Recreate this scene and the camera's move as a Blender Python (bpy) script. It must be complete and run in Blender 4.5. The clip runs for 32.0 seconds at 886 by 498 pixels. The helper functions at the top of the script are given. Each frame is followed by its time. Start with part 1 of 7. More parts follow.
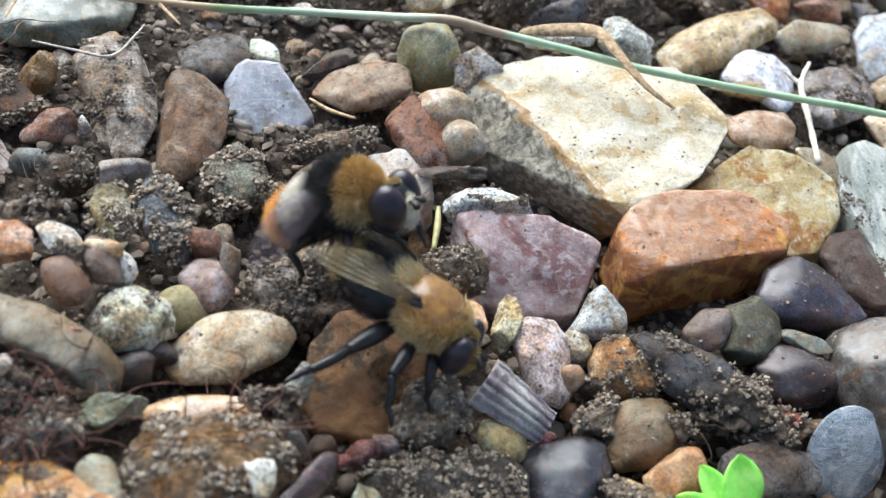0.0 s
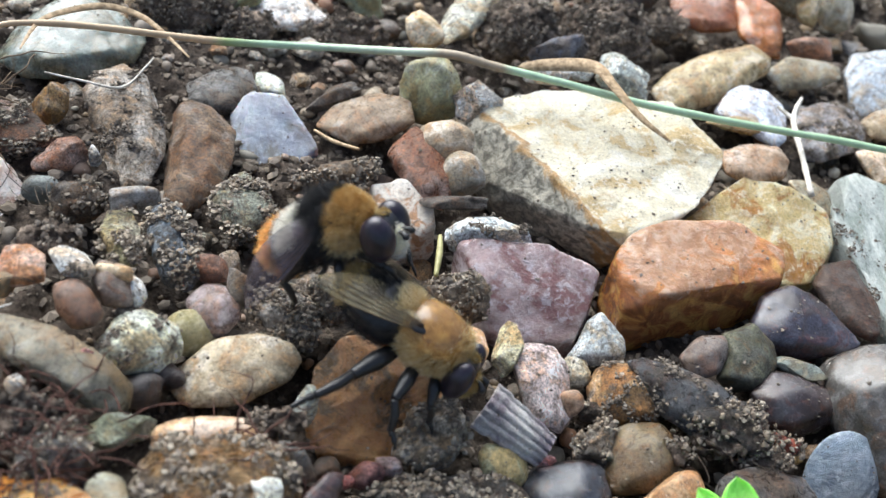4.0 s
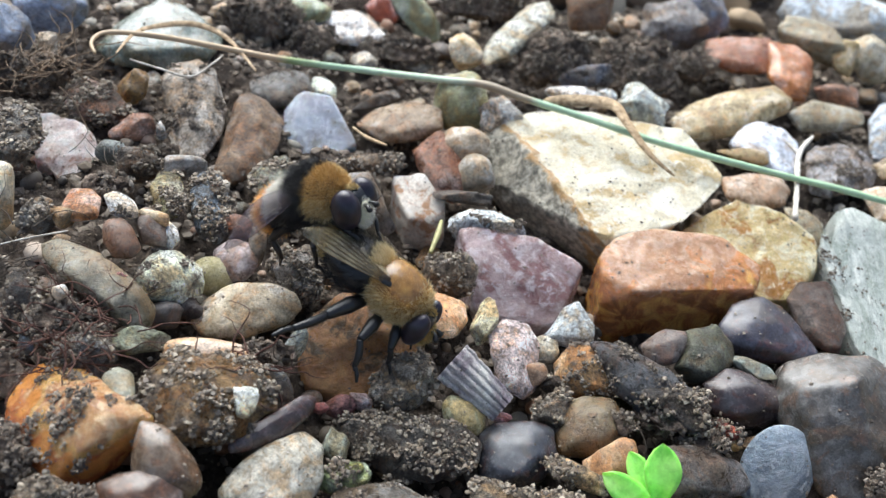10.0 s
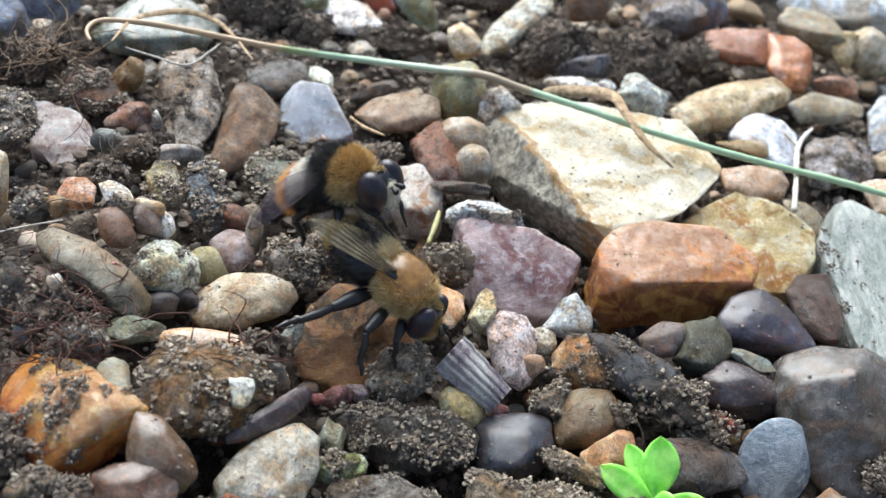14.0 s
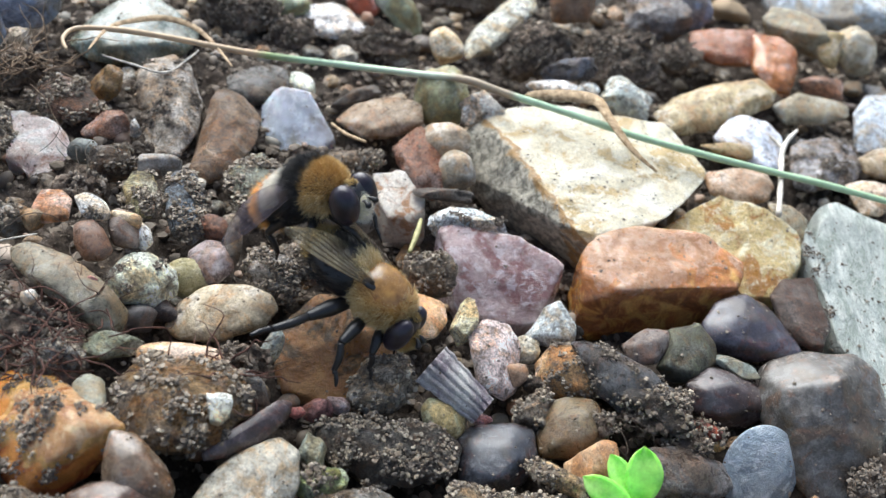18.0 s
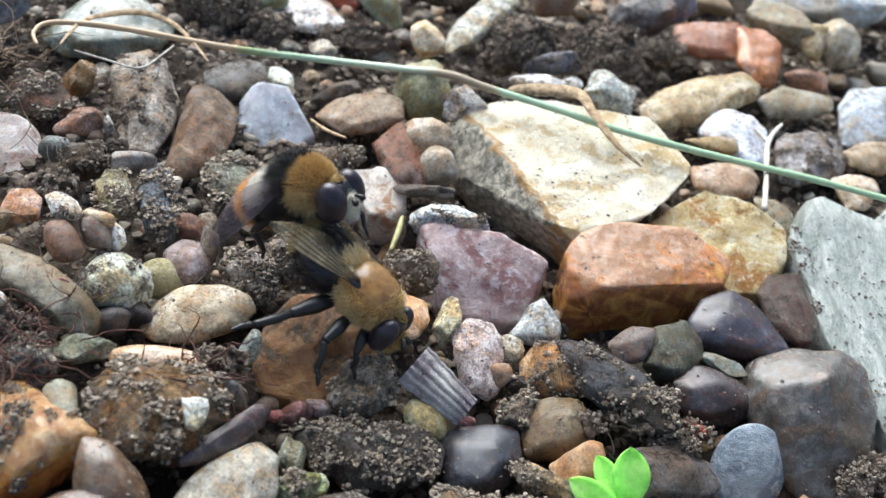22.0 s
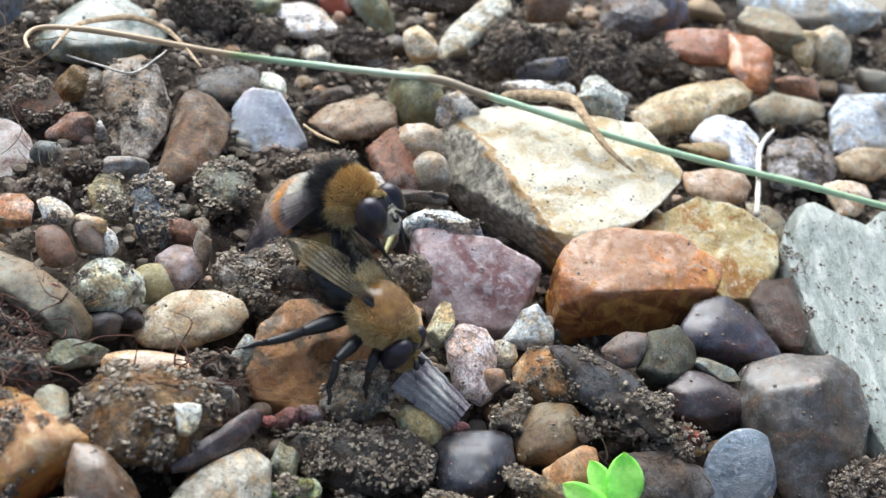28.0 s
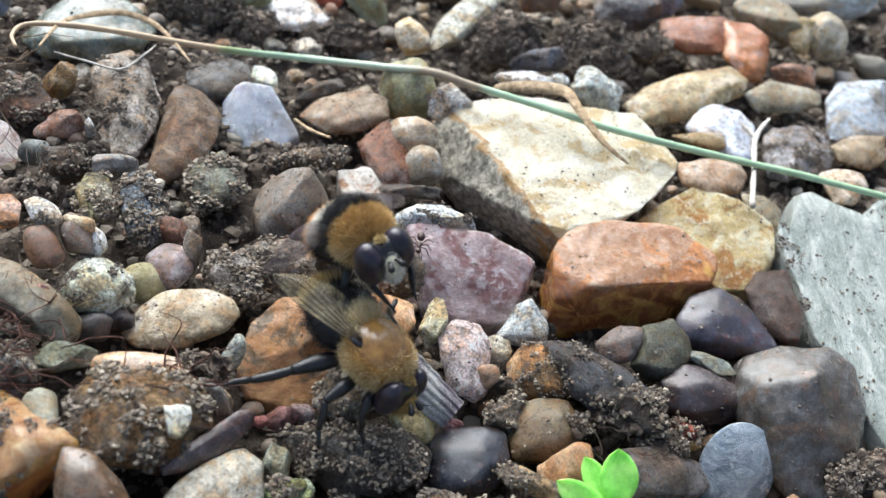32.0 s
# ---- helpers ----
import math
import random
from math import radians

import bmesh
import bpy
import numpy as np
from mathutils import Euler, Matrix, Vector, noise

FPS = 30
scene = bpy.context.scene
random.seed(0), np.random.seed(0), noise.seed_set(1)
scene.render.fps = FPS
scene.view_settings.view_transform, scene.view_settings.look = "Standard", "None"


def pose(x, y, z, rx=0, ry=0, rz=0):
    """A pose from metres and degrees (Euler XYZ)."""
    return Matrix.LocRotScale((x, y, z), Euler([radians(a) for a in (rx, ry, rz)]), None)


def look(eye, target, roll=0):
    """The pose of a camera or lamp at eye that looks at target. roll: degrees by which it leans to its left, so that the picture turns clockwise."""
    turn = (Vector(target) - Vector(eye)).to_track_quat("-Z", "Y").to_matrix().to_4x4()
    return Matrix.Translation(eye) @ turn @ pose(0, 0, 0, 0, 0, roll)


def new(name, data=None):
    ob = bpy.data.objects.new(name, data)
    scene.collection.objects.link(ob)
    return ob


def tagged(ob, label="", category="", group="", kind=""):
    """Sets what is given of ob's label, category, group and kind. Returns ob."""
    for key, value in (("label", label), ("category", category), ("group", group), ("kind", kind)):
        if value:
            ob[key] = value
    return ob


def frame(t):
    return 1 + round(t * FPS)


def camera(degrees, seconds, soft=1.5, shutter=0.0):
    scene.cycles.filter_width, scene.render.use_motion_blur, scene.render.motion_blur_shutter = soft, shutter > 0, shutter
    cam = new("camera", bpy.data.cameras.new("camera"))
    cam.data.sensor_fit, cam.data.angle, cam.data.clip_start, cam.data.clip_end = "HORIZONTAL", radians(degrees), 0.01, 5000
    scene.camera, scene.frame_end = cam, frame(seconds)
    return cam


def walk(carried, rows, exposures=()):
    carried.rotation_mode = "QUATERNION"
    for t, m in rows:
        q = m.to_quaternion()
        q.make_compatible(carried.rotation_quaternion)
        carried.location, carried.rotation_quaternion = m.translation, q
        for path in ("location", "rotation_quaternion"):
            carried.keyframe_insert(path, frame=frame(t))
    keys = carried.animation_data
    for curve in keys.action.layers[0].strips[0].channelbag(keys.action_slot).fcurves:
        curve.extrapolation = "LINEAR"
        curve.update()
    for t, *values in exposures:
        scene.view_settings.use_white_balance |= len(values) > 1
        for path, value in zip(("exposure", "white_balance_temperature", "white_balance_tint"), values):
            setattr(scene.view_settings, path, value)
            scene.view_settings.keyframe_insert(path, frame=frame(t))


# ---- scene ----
# Two mating hoverflies on damp garden gravel, seen from a hand's width away.
# All sizes below are written in millimetres and turned into metres by MM.
MM = 0.001
cam = camera(49.35, 32.0, soft=1.4, shutter=0.4)
cam.data.dof.use_dof = True
cam.data.dof.focus_distance = 0.064
cam.data.dof.aperture_fstop = 66.0
PATH = [
    (0, (-0.00741, -0.04737, 0.04393), (0.00111, 0.00105, -0.00589), 9.46),
    (0.5, (-0.00707, -0.04696, 0.04425), (0.00155, 0.00157, -0.00545), 9.12),
    (1, (-0.00696, -0.04666, 0.04456), (0.00156, 0.00150, -0.00552), 8.82),
    (1.5, (-0.00734, -0.04723, 0.04424), (0.00140, 0.00130, -0.00544), 9.20),
    (2, (-0.00761, -0.04761, 0.04364), (0.00158, 0.00177, -0.00512), 9.98),
    (2.5, (-0.00769, -0.04788, 0.04419), (0.00154, 0.00208, -0.00397), 9.86),
    (4.5, (-0.00817, -0.04894, 0.04445), (0.00039, 0.00157, -0.00326), 9.43),
    (5, (-0.00840, -0.05016, 0.04531), (-0.00084, 0.00066, -0.00223), 9.05),
    (5.5, (-0.00055, -0.05504, 0.04619), (0.00189, -0.00554, -0.00325), 8.92),
    (6, (-0.00085, -0.05768, 0.04597), (-0.00137, -0.00864, -0.00398), 8.81),
    (6.5, (-0.00067, -0.05667, 0.04589), (-0.00115, -0.00874, -0.00512), 8.70),
    (7, (0.00043, -0.05697, 0.04834), (0.00021, -0.00610, 0.00026), 7.38),
    (7.5, (-0.00025, -0.05848, 0.04826), (-0.00002, -0.00592, 0.00203), 8.55),
    (8, (-0.00046, -0.05871, 0.04788), (0.00003, -0.00585, 0.00199), 8.91),
    (8.5, (-0.00029, -0.05871, 0.04840), (-0.00017, -0.00605, 0.00228), 8.38),
    (9, (-0.00001, -0.05844, 0.04866), (-0.00008, -0.00584, 0.00248), 7.95),
    (9.5, (-0.00005, -0.05825, 0.04848), (0.00000, -0.00590, 0.00201), 8.02),
    (10, (-0.00029, -0.05827, 0.04797), (0.00013, -0.00576, 0.00169), 8.39),
    (10.5, (-0.00014, -0.05814, 0.04810), (0.00027, -0.00561, 0.00184), 8.20),
    (11, (0.00047, -0.05778, 0.04901), (0.00073, -0.00525, 0.00275), 7.65),
    (11.5, (0.00013, -0.05774, 0.04834), (0.00076, -0.00520, 0.00209), 8.08),
    (12, (0.00020, -0.05776, 0.04861), (0.00086, -0.00544, 0.00210), 8.23),
    (12.5, (0.00021, -0.05773, 0.04836), (0.00063, -0.00552, 0.00174), 7.83),
    (13, (0.00036, -0.05766, 0.04872), (0.00083, -0.00539, 0.00216), 7.93),
    (13.5, (-0.00038, -0.05799, 0.04740), (0.00049, -0.00569, 0.00089), 8.82),
    (14, (-0.00036, -0.05801, 0.04768), (0.00040, -0.00589, 0.00096), 8.88),
    (14.5, (0.00006, -0.05778, 0.04813), (0.00078, -0.00556, 0.00152), 8.57),
    (16.5, (-0.00016, -0.05755, 0.04763), (0.00077, -0.00571, 0.00060), 8.93),
    (17, (-0.00044, -0.05806, 0.04737), (0.00072, -0.00580, 0.00082), 9.23),
    (17.5, (-0.00026, -0.05772, 0.04762), (0.00098, -0.00551, 0.00102), 9.28),
    (18, (0.00028, -0.05688, 0.04801), (0.00162, -0.00491, 0.00113), 8.78),
    (18.5, (0.00034, -0.05658, 0.04776), (0.00197, -0.00465, 0.00085), 8.76),
    (19, (0.00031, -0.05658, 0.04775), (0.00188, -0.00481, 0.00066), 8.73),
    (19.5, (0.00053, -0.05629, 0.04789), (0.00208, -0.00455, 0.00077), 8.46),
    (20, (0.00067, -0.05604, 0.04789), (0.00245, -0.00428, 0.00079), 8.49),
    (20.5, (0.00038, -0.05612, 0.04736), (0.00247, -0.00437, 0.00027), 8.92),
    (21, (0.00059, -0.05593, 0.04762), (0.00257, -0.00427, 0.00042), 8.75),
    (21.5, (0.00069, -0.05594, 0.04776), (0.00277, -0.00419, 0.00066), 8.62),
    (22, (0.00045, -0.05576, 0.04727), (0.00297, -0.00394, 0.00027), 9.27),
    (22.5, (0.00006, -0.05612, 0.04684), (0.00268, -0.00438, -0.00024), 9.60),
    (23, (0.00045, -0.05585, 0.04731), (0.00274, -0.00418, 0.00014), 9.19),
    (23.5, (0.00043, -0.05597, 0.04741), (0.00286, -0.00406, 0.00052), 9.34),
    (24, (-0.00000, -0.05625, 0.04673), (0.00261, -0.00421, -0.00001), 9.73),
    (24.5, (0.00004, -0.05637, 0.04695), (0.00261, -0.00427, 0.00028), 9.60),
    (25, (0.00016, -0.05631, 0.04710), (0.00278, -0.00412, 0.00053), 9.59),
    (25.5, (0.00006, -0.05634, 0.04694), (0.00270, -0.00412, 0.00039), 9.54),
    (27.5, (0.00034, -0.05587, 0.04713), (0.00329, -0.00365, 0.00061), 9.74),
    (28, (0.00037, -0.05580, 0.04716), (0.00342, -0.00363, 0.00059), 9.63),
    (28.5, (0.00026, -0.05574, 0.04682), (0.00359, -0.00345, 0.00040), 9.97),
    (29, (0.00030, -0.05564, 0.04697), (0.00354, -0.00349, 0.00039), 9.82),
    (29.5, (0.00048, -0.05566, 0.04714), (0.00342, -0.00360, 0.00043), 9.25),
    (30, (0.00071, -0.05543, 0.04750), (0.00354, -0.00354, 0.00060), 8.88),
    (30.5, (0.00066, -0.05525, 0.04723), (0.00374, -0.00333, 0.00038), 9.05),
    (31, (0.00064, -0.05520, 0.04719), (0.00380, -0.00332, 0.00031), 9.23),
    (31.5, (0.00083, -0.05505, 0.04752), (0.00381, -0.00335, 0.00043), 8.99),
    (32, (0.00086, -0.05496, 0.04735), (0.00400, -0.00346, 0.00005), 9.15),
]
walk(cam, [(t, look(eye, target, roll)) for t, eye, target, roll in PATH], [(0, 1.16), (32, 1.16)])

# ---- light: an overcast sky, soft from above ----
world = bpy.data.worlds.new("overcast_sky")
scene.world = world
world.use_nodes = True
wn = world.node_tree
sky = wn.nodes.new("ShaderNodeTexSky")
sky.sky_type = "NISHITA"
sky.sun_disc = False
sky.sun_elevation, sky.sun_rotation = radians(48), radians(-22)
sky.air_density, sky.dust_density = 1.0, 4.0
soft_sky = wn.nodes.new("ShaderNodeHueSaturation")
soft_sky.inputs["Saturation"].default_value = 1.0
wn.links.new(sky.outputs[0], soft_sky.inputs["Color"])
wn.links.new(soft_sky.outputs[0], wn.nodes["Background"].inputs[0])
wn.nodes["Background"].inputs[1].default_value = 0.095
sun_data = bpy.data.lights.new("sun", "SUN")
sun_data.energy, sun_data.angle, sun_data.color = 2.85, radians(60), (0.84, 0.935, 1.0)
sun = new("sun", sun_data)
sun.matrix_world = look((-0.35, 0.82, 1.0), (0, 0, 0))


# ---- materials ----
CHROMA = 0.88


def lin(code, k=1.0):
    """A colour from its hex code, in linear light."""
    out = []
    for i in (0, 2, 4):
        c = int(code[i:i + 2], 16) / 255
        out.append(min(1.0, k * (c / 12.92 if c < 0.04045 else ((c + 0.055) / 1.055) ** 2.4)))
    grey = 0.3 * out[0] + 0.6 * out[1] + 0.1 * out[2]
    return [grey + CHROMA * (v - grey) for v in out]


def shade(c, k):
    return (min(1, c[0] * k), min(1, c[1] * k), min(1, c[2] * k), 1)


def blank(name, rough=0.6, spec=0.4):
    m = bpy.data.materials.new(name)
    m.use_nodes = True
    b = m.node_tree.nodes["Principled BSDF"]
    b.inputs["Roughness"].default_value = rough
    b.inputs["Specular IOR Level"].default_value = spec
    return m, m.node_tree, b


def coords(nt, shift=True):
    """Object coordinates in millimetres, moved by a random amount for each object."""
    tc = nt.nodes.new("ShaderNodeTexCoord")
    mp = nt.nodes.new("ShaderNodeVectorMath")
    mp.operation = "MULTIPLY_ADD"
    mp.inputs[1].default_value = (1000, 1000, 1000)
    nt.links.new(tc.outputs["Object"], mp.inputs[0])
    if shift:
        info = nt.nodes.new("ShaderNodeObjectInfo")
        k = nt.nodes.new("ShaderNodeVectorMath")
        k.operation = "SCALE"
        k.inputs[0].default_value = (37.0, 71.0, 53.0)
        nt.links.new(info.outputs["Random"], k.inputs["Scale"])
        nt.links.new(k.outputs[0], mp.inputs[2])
    return mp.outputs[0]


def noise_node(nt, vec, scale, detail=5, rough=0.6, distort=0.0):
    n = nt.nodes.new("ShaderNodeTexNoise")
    n.inputs["Scale"].default_value = scale
    n.inputs["Detail"].default_value = detail
    n.inputs["Roughness"].default_value = rough
    n.inputs["Distortion"].default_value = distort
    nt.links.new(vec, n.inputs["Vector"])
    return n.outputs["Fac"]


def ramp(nt, fac, stops):
    r = nt.nodes.new("ShaderNodeValToRGB")
    e = r.color_ramp.elements
    while len(e) < len(stops):
        e.new(0.5)
    for el, (p, c) in zip(e, stops):
        el.position, el.color = p, c
    nt.links.new(fac, r.inputs[0])
    return r.outputs[0]


def mix(nt, fac, a, b):
    m = nt.nodes.new("ShaderNodeMix")
    m.data_type = "RGBA"
    for sock, v in ((m.inputs["Factor"], fac), (m.inputs["A"], a), (m.inputs["B"], b)):
        if isinstance(v, bpy.types.NodeSocket):
            nt.links.new(v, sock)
        else:
            sock.default_value = v
    return m.outputs["Result"]


def times(nt, fac, a, b):
    """a multiplied by b."""
    m = nt.nodes.new("ShaderNodeMix")
    m.data_type, m.blend_type = "RGBA", "MULTIPLY"
    m.inputs["Factor"].default_value = fac
    for sock, v in ((m.inputs["A"], a), (m.inputs["B"], b)):
        if isinstance(v, bpy.types.NodeSocket):
            nt.links.new(v, sock)
        else:
            sock.default_value = v
    return m.outputs["Result"]


def bump(nt, bsdf, height, strength, dist):
    b = nt.nodes.new("ShaderNodeBump")
    b.inputs["Strength"].default_value = strength
    b.inputs["Distance"].default_value = dist * MM
    nt.links.new(height, b.inputs["Height"])
    nt.links.new(b.outputs[0], bsdf.inputs["Normal"])


SOIL = lin("6f6153")
made_stone = {}


def stone_mat(code, rough, finish):
    """Stone of one colour: blotches, grain, fine dark pits, and crumbs of soil on the dirty ones."""
    key = (code, rough, finish)
    if key in made_stone:
        return made_stone[key]
    rough *= 0.72
    m, nt, b = blank("stone_" + finish, rough, 0.5)
    c = lin(code, 1.12)
    vec = coords(nt)
    big = noise_node(nt, vec, 0.33, 5, 0.6, 0.8)
    mid = noise_node(nt, vec, 1.5, 8, 0.66, 0.5)
    fine = noise_node(nt, vec, 5.0, 7, 0.84)
    pale = [0.6 * v + 0.4 * max(c) for v in c]
    warm = [c[0] * 0.8, c[1] * 0.62, c[2] * 0.45]
    rust = [min(1, c[0] * 1.05 + 0.03), c[1] * 0.84, c[2] * 0.58]
    col = ramp(nt, big, [(0.4, (*warm, 1)), (0.47, shade(c, 0.8)), (0.53, shade(c, 1.1)), (0.61, shade(pale, 1.35))])
    stain = noise_node(nt, vec, 0.7, 6, 0.7, 1.2)
    col = mix(nt, ramp(nt, stain, [(0.52, (0, 0, 0, 1)), (0.6, (0.75, 0.75, 0.75, 1))]), col, (*rust, 1))
    strong = {"smooth": 0.58, "rough": 0.85, "gritty": 0.95, "dirty": 0.85}[finish]
    col = times(nt, strong, col, ramp(nt, mid, [(0.38, (0.42, 0.39, 0.35, 1)), (0.46, (0.9, 0.9, 0.9, 1)), (0.53, (1.08, 1.08, 1.08, 1)), (0.61, (1.45, 1.45, 1.42, 1))]))
    out = times(nt, strong, col, ramp(nt, fine, [(0.41, (0.2, 0.18, 0.16, 1)), (0.465, (0.88, 0.88, 0.88, 1)), (0.535, (1.1, 1.1, 1.1, 1)), (0.6, (1.75, 1.75, 1.72, 1))]))
    # hairline cracks and pale specks
    crack = nt.nodes.new("ShaderNodeTexVoronoi")
    crack.feature = "DISTANCE_TO_EDGE"
    crack.inputs["Scale"].default_value = 0.38
    bent = nt.nodes.new("ShaderNodeVectorMath")
    bent.operation = "ADD"
    wob = nt.nodes.new("ShaderNodeTexNoise")
    wob.inputs["Scale"].default_value, wob.inputs["Detail"].default_value = 0.9, 5
    nt.links.new(vec, wob.inputs["Vector"])
    nt.links.new(vec, bent.inputs[0])
    nt.links.new(wob.outputs["Color"], bent.inputs[1])
    nt.links.new(bent.outputs[0], crack.inputs["Vector"])
    line = ramp(nt, crack.outputs["Distance"], [(0.0, (1, 1, 1, 1)), (0.012, (0, 0, 0, 1))])
    line = times(nt, 1.0, line, ramp(nt, stain, [(0.46, (0, 0, 0, 1)), (0.54, (0.6, 0.6, 0.6, 1))]))
    out = mix(nt, line, out, shade(warm, 0.4))
    dots = noise_node(nt, vec, 5.5, 2, 0.5)
    out = mix(nt, ramp(nt, dots, [(0.68, (0, 0, 0, 1)), (0.71, (0.6, 0.6, 0.6, 1))]), out, shade(pale, 1.4))
    # crumbs and films of soil
    patch = noise_node(nt, vec, 0.9, 12, 0.82)
    lo = {"smooth": 0.635, "rough": 0.61, "gritty": 0.53, "dirty": 0.56}[finish]
    mask = ramp(nt, patch, [(lo - 0.02, (0, 0, 0, 1)), (lo + 0.05, (0.95, 0.95, 0.95, 1))])
    dirt = times(nt, 0.9, (*[v * 1.25 for v in SOIL], 1), ramp(nt, fine, [(0.35, (0.3, 0.3, 0.3, 1)), (0.65, (1.4, 1.35, 1.3, 1))]))
    out = mix(nt, mask, out, dirt)
    nt.links.new(out, b.inputs["Base Color"])
    r = ramp(nt, mid, [(0.42, (rough * 0.6,) * 3 + (1,)), (0.58, (min(1, rough * 1.3),) * 3 + (1,))])
    nt.links.new(mix(nt, mask, r, (0.95, 0.95, 0.95, 1)), b.inputs["Roughness"])
    high = mix(nt, 0.5, mid, fine)
    high = mix(nt, 0.3, high, mask)
    bump(nt, b, high, {"smooth": 0.5 if rough > 0.26 else 0.25, "rough": 0.9, "gritty": 1.0, "dirty": 0.8}[finish], 1.1)
    b.inputs["Coat Weight"].default_value = 0.35 if rough < 0.33 else {"smooth": 0.22, "rough": 0.12}.get(finish, 0.03)
    b.inputs["Coat Roughness"].default_value = 0.3
    made_stone[key] = m
    return m


def special_mat(name, rough, base, blot, vein, glow=0.0, scale=0.35, rind=None, level=2.6, gloss=None, stretch=None, edge=None, coat=0.0, pits=0.72, pit="4a3626", side=None, speck=0.4):
    """Broken flint: a base colour with broad stains, veins and pits; rind: two colours of the weathered skin below a level in mm."""
    m, nt, b = blank(name, rough, 0.5)
    vec = coords(nt)
    if stretch:
        st = nt.nodes.new("ShaderNodeVectorMath")
        st.operation = "MULTIPLY"
        st.inputs[1].default_value = stretch
        nt.links.new(vec, st.inputs[0])
        vec = st.outputs[0]
    big = noise_node(nt, vec, scale, 6, 0.64, 0.9)
    mid = noise_node(nt, vec, 1.5, 8, 0.7, 0.4)
    fine = noise_node(nt, vec, 5.0, 7, 0.82)
    B, S, R = lin(base, 1.06), lin(blot, 1.06), lin(vein, 1.06)
    col = ramp(nt, big, [(0.4, shade(S, 1)), (0.47, shade(B, 0.92)), (0.54, shade(B, 1.05)), (0.62, shade(R, 1))])
    col = mix(nt, ramp(nt, mid, [(0.53, (0, 0, 0, 1)), (0.6, (0.8, 0.8, 0.8, 1))]), col, shade(R, 0.95))
    if rind:
        tc = nt.nodes.new("ShaderNodeTexCoord")
        sep = nt.nodes.new("ShaderNodeSeparateXYZ")
        nt.links.new(tc.outputs["Object"], sep.inputs[0])
        add = nt.nodes.new("ShaderNodeMath")
        add.operation = "MULTIPLY_ADD"
        add.inputs[1].default_value = -0.004
        nt.links.new(big, add.inputs[0])
        if side:
            dot = nt.nodes.new("ShaderNodeVectorMath")
            dot.operation = "DOT_PRODUCT"
            dot.inputs[1].default_value = side
            nt.links.new(tc.outputs["Object"], dot.inputs[0])
            nt.links.new(dot.outputs["Value"], add.inputs[2])
        else:
            nt.links.new(sep.outputs[2], add.inputs[2])
        mr = nt.nodes.new("ShaderNodeMapRange")
        mr.inputs["From Min"].default_value = (level - 1.7) * MM
        mr.inputs["From Max"].default_value = (level - 2.5) * MM
        nt.links.new(add.outputs[0], mr.inputs[0])
        skin = ramp(nt, big if speck < 0.3 else mid, [(0.4, shade(lin(rind[0]), 0.55)), (0.47, shade(lin(rind[0]), 1)), (0.57, shade(lin(rind[1]), 1))])
        col = mix(nt, mr.outputs[0], col, skin)
        if edge:
            band = ramp(nt, mr.outputs[0], [(0.0, (0, 0, 0, 1)), (0.25, (0.9, 0.9, 0.9, 1)), (0.6, (0.75, 0.75, 0.75, 1)), (0.95, (0, 0, 0, 1))])
            col = mix(nt, band, col, ramp(nt, mid, [(0.35, shade(lin(edge), 0.55)), (0.6, shade(lin(edge), 1.1))]))
    col = times(nt, speck, col, ramp(nt, fine, [(0.41, (0.25, 0.22, 0.18, 1)), (0.465, (0.92, 0.92, 0.92, 1)), (0.54, (1.06, 1.06, 1.06, 1)), (0.6, (1.4, 1.4, 1.4, 1))]))
    specks = noise_node(nt, vec, 2.6, 3, 0.6)
    col = mix(nt, ramp(nt, specks, [(pits, (0, 0, 0, 1)), (pits + 0.03, (1, 1, 1, 1))]), col, shade(lin(pit), 1))
    nt.links.new(col, b.inputs["Base Color"])
    r = ramp(nt, mid, [(0.42, (rough * 0.55,) * 3 + (1,)), (0.58, (min(1, rough * 1.45),) * 3 + (1,))])
    if rind and gloss:
        r = mix(nt, mr.outputs[0], r, (gloss, gloss, gloss, 1))
    nt.links.new(r, b.inputs["Roughness"])
    if glow:
        b.inputs["Subsurface Weight"].default_value = glow
        b.inputs["Subsurface Radius"].default_value = (1.0, 0.55, 0.3)
        b.inputs["Subsurface Scale"].default_value = 2.0 * MM
    b.inputs["Coat Weight"].default_value = coat
    b.inputs["Coat Roughness"].default_value = 0.12
    bump(nt, b, mix(nt, 0.4, mid, fine), 0.8, 0.9)
    return m


